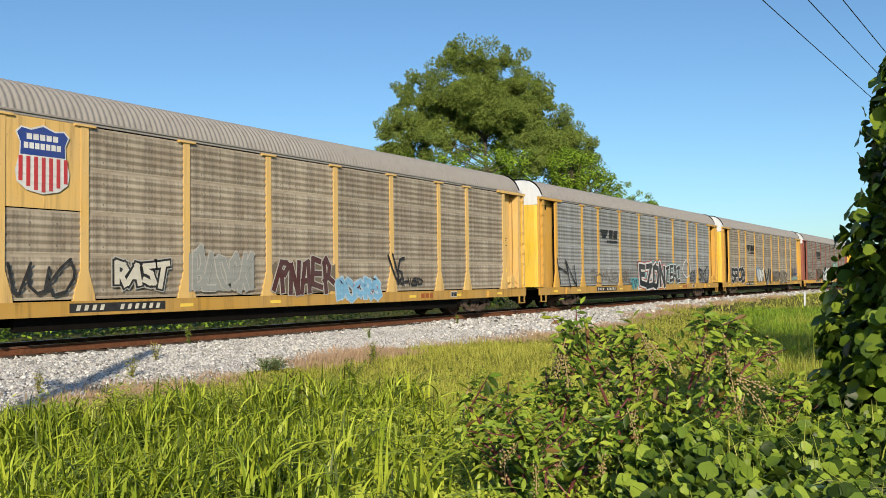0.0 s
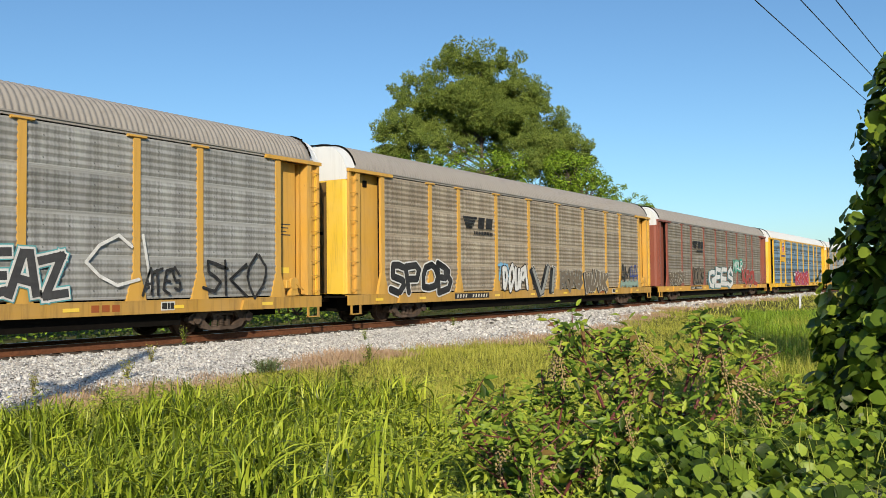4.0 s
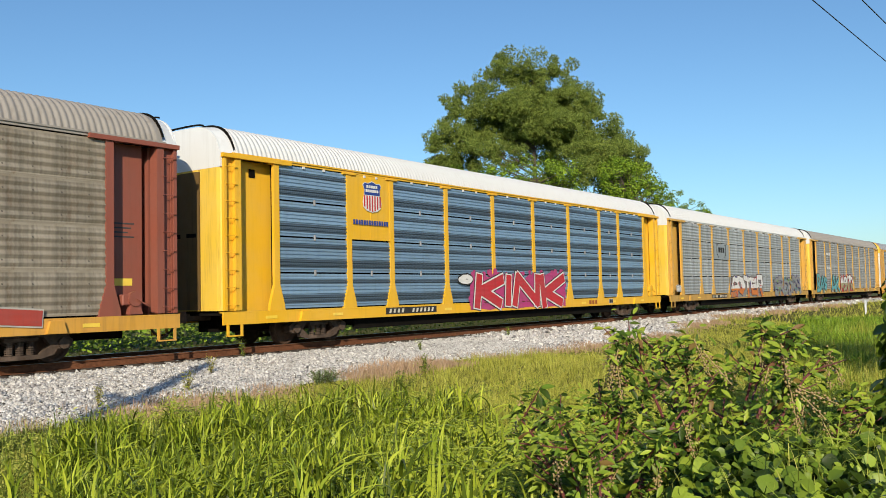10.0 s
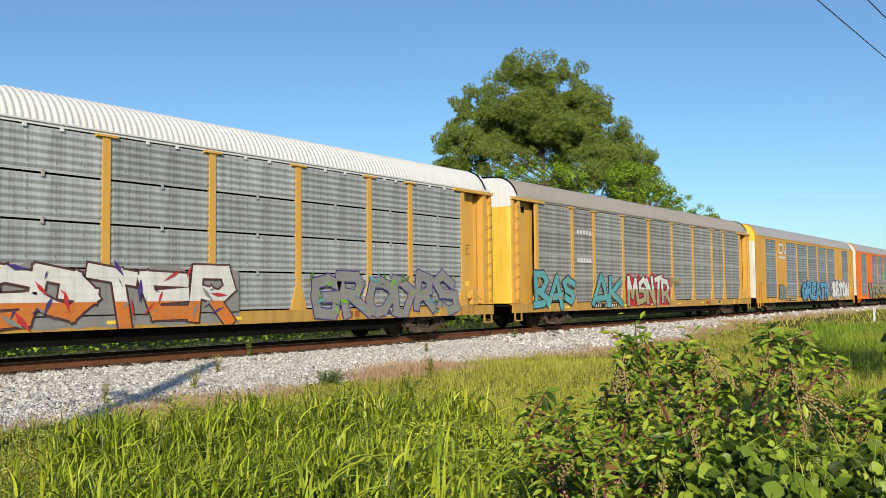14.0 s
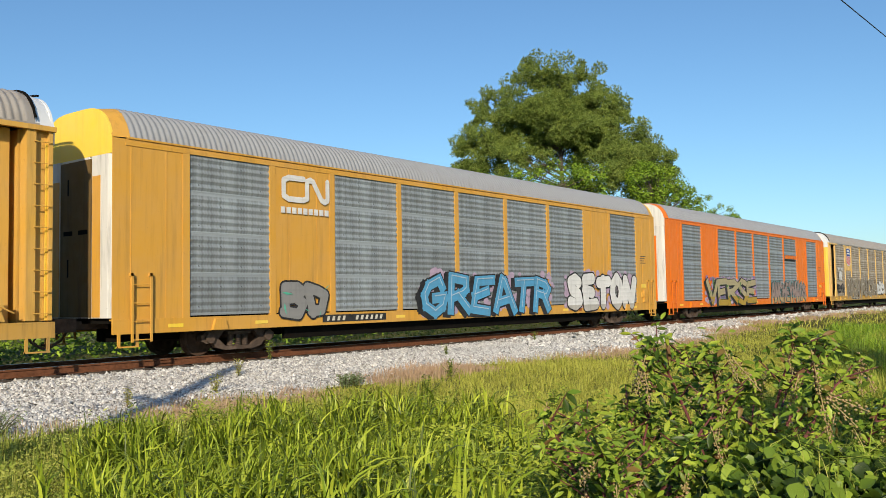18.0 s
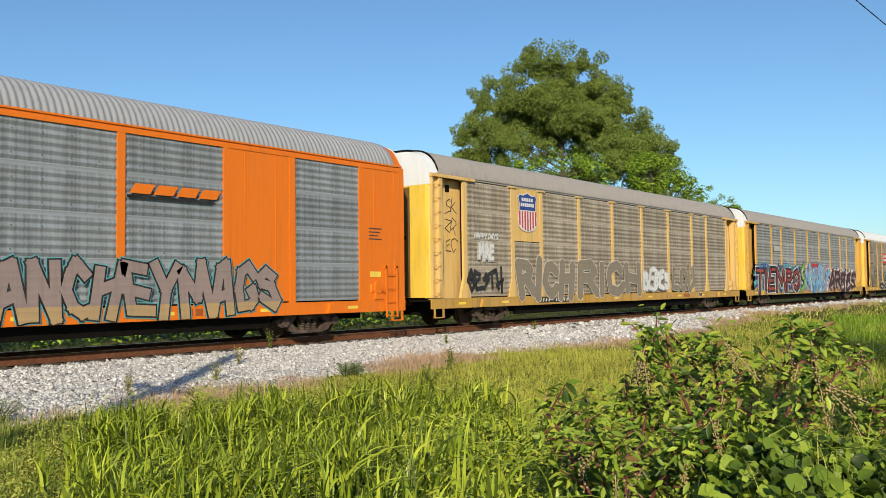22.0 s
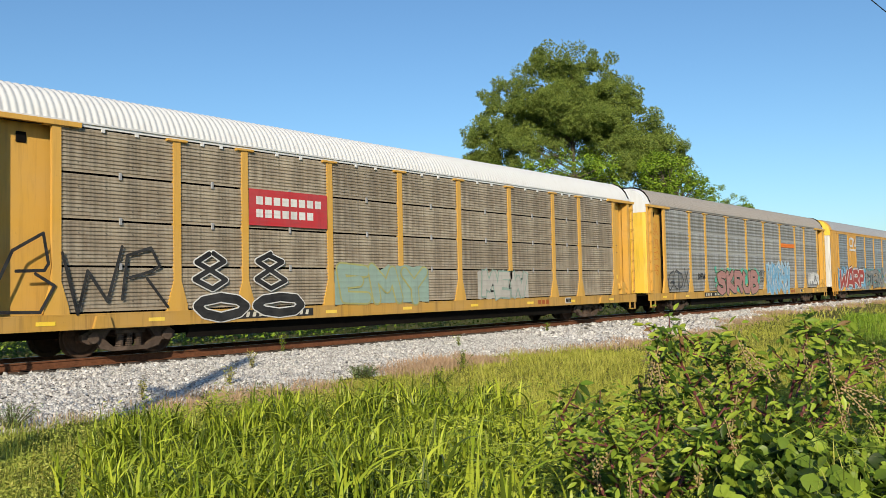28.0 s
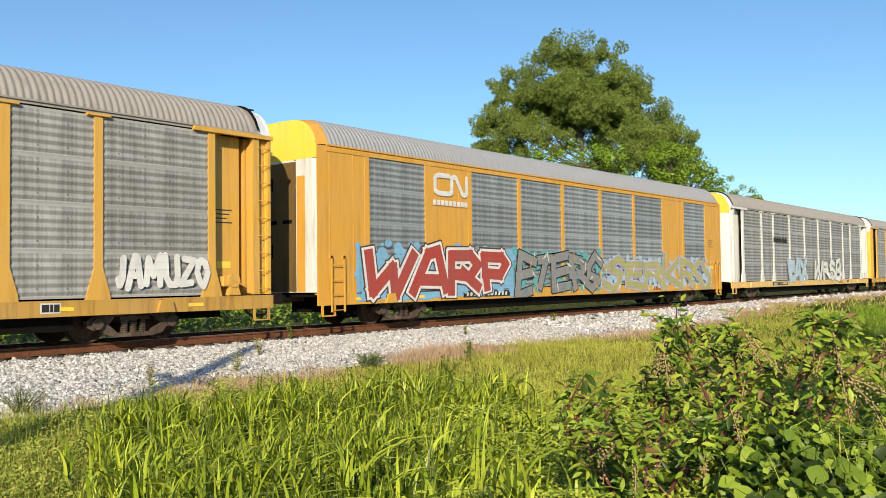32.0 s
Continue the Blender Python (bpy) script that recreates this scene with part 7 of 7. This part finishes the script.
POLES = [-53.0, -3.80, 46.5, 96.5, 146.0]
WIRES = (-0.56, 0.0, 0.73)
for px in POLES[1:4]:
    pole = thing("utility_pole", pose(px, line_y(px), -0.65), "weathered wooden utility pole with a crossarm", "utility pole", "utility poles")
    part("shaft", Mesher().tube((0, 0, 0), (0, 0, 9.9), 0.25, 0.15, 14), WOOD, pole)
    part("crossarm", Mesher().box(0.17, 0.29, -0.95, 1.05, 7.23, 7.36, 0.01), WOOD, pole)
    for dy in WIRES:
        part("insulator", Mesher().tube((0.23, dy, 7.36), (0.23, dy, 7.42), 0.03, n=8).tube((0.23, dy, 7.42), (0.23, dy, 7.53), 0.06, 0.04, 10), PORCELAIN, pole)
for dy in WIRES:
    m = Mesher()
    pts = []
    for a, b in zip(POLES, POLES[1:]):
        for i in range(12):
            q = i / 12
            px = a + (b - a) * q + 0.23
            pts.append((px, line_y(px) + dy, ARM_Z - 4 * 0.10 * q * (1 - q)))
    ring = [(0.011 * math.cos(1.257 * q), 0.011 * math.sin(1.257 * q)) for q in range(5)]
    m.add([(x, y + c, z + s) for x, y, z in pts for c, s in ring], [(5 * i + q, 5 * i + (q + 1) % 5, 5 * i + 5 + (q + 1) % 5, 5 * i + 5 + q) for i in range(len(pts) - 1) for q in range(5)])
    tagged(part("power_line", m, WIRE), "black overhead cable strung along the track", "cable", "overhead cables")
post = thing("track_marker", pose(61.5, 11.5, float(ground_z(61.5, 11.5))), "short white trackside marker post in the grass", "marker post")
part("marker_post", Mesher().box(-0.11, 0.11, -0.05, 0.05, 0, 0.95, 0.012), WHITE, post)
part("marker_plate", Mesher().box(-0.13, 0.13, -0.065, -0.05, 0.62, 0.93, 0.005), WHITE, post)


# ---------------------------------------------------------------- motion
def travelled(t):
    """Metres that the train has gone at t seconds; it slowly gathers speed."""
    return 9.6017 + 10.18654 * t + 0.038088 * t ** 2 - 0.000101796 * t ** 3


def motions():
    times = [i for i in range(0, 33)]
    for i, car in CARS.items():
        walk(car, [(t, pose(i * PITCH + SHIFT.get(i, 0.0) - travelled(t), TRACK_Y, 0)) for t in times])
    for w, s in WHEELS:
        walk(w, [(k / FPS, pose(s, 0, 0.425, 0, -math.degrees(travelled(k / FPS) / 0.425) % 360, 0)) for k in range(0, 32 * FPS + 1)])


motions()
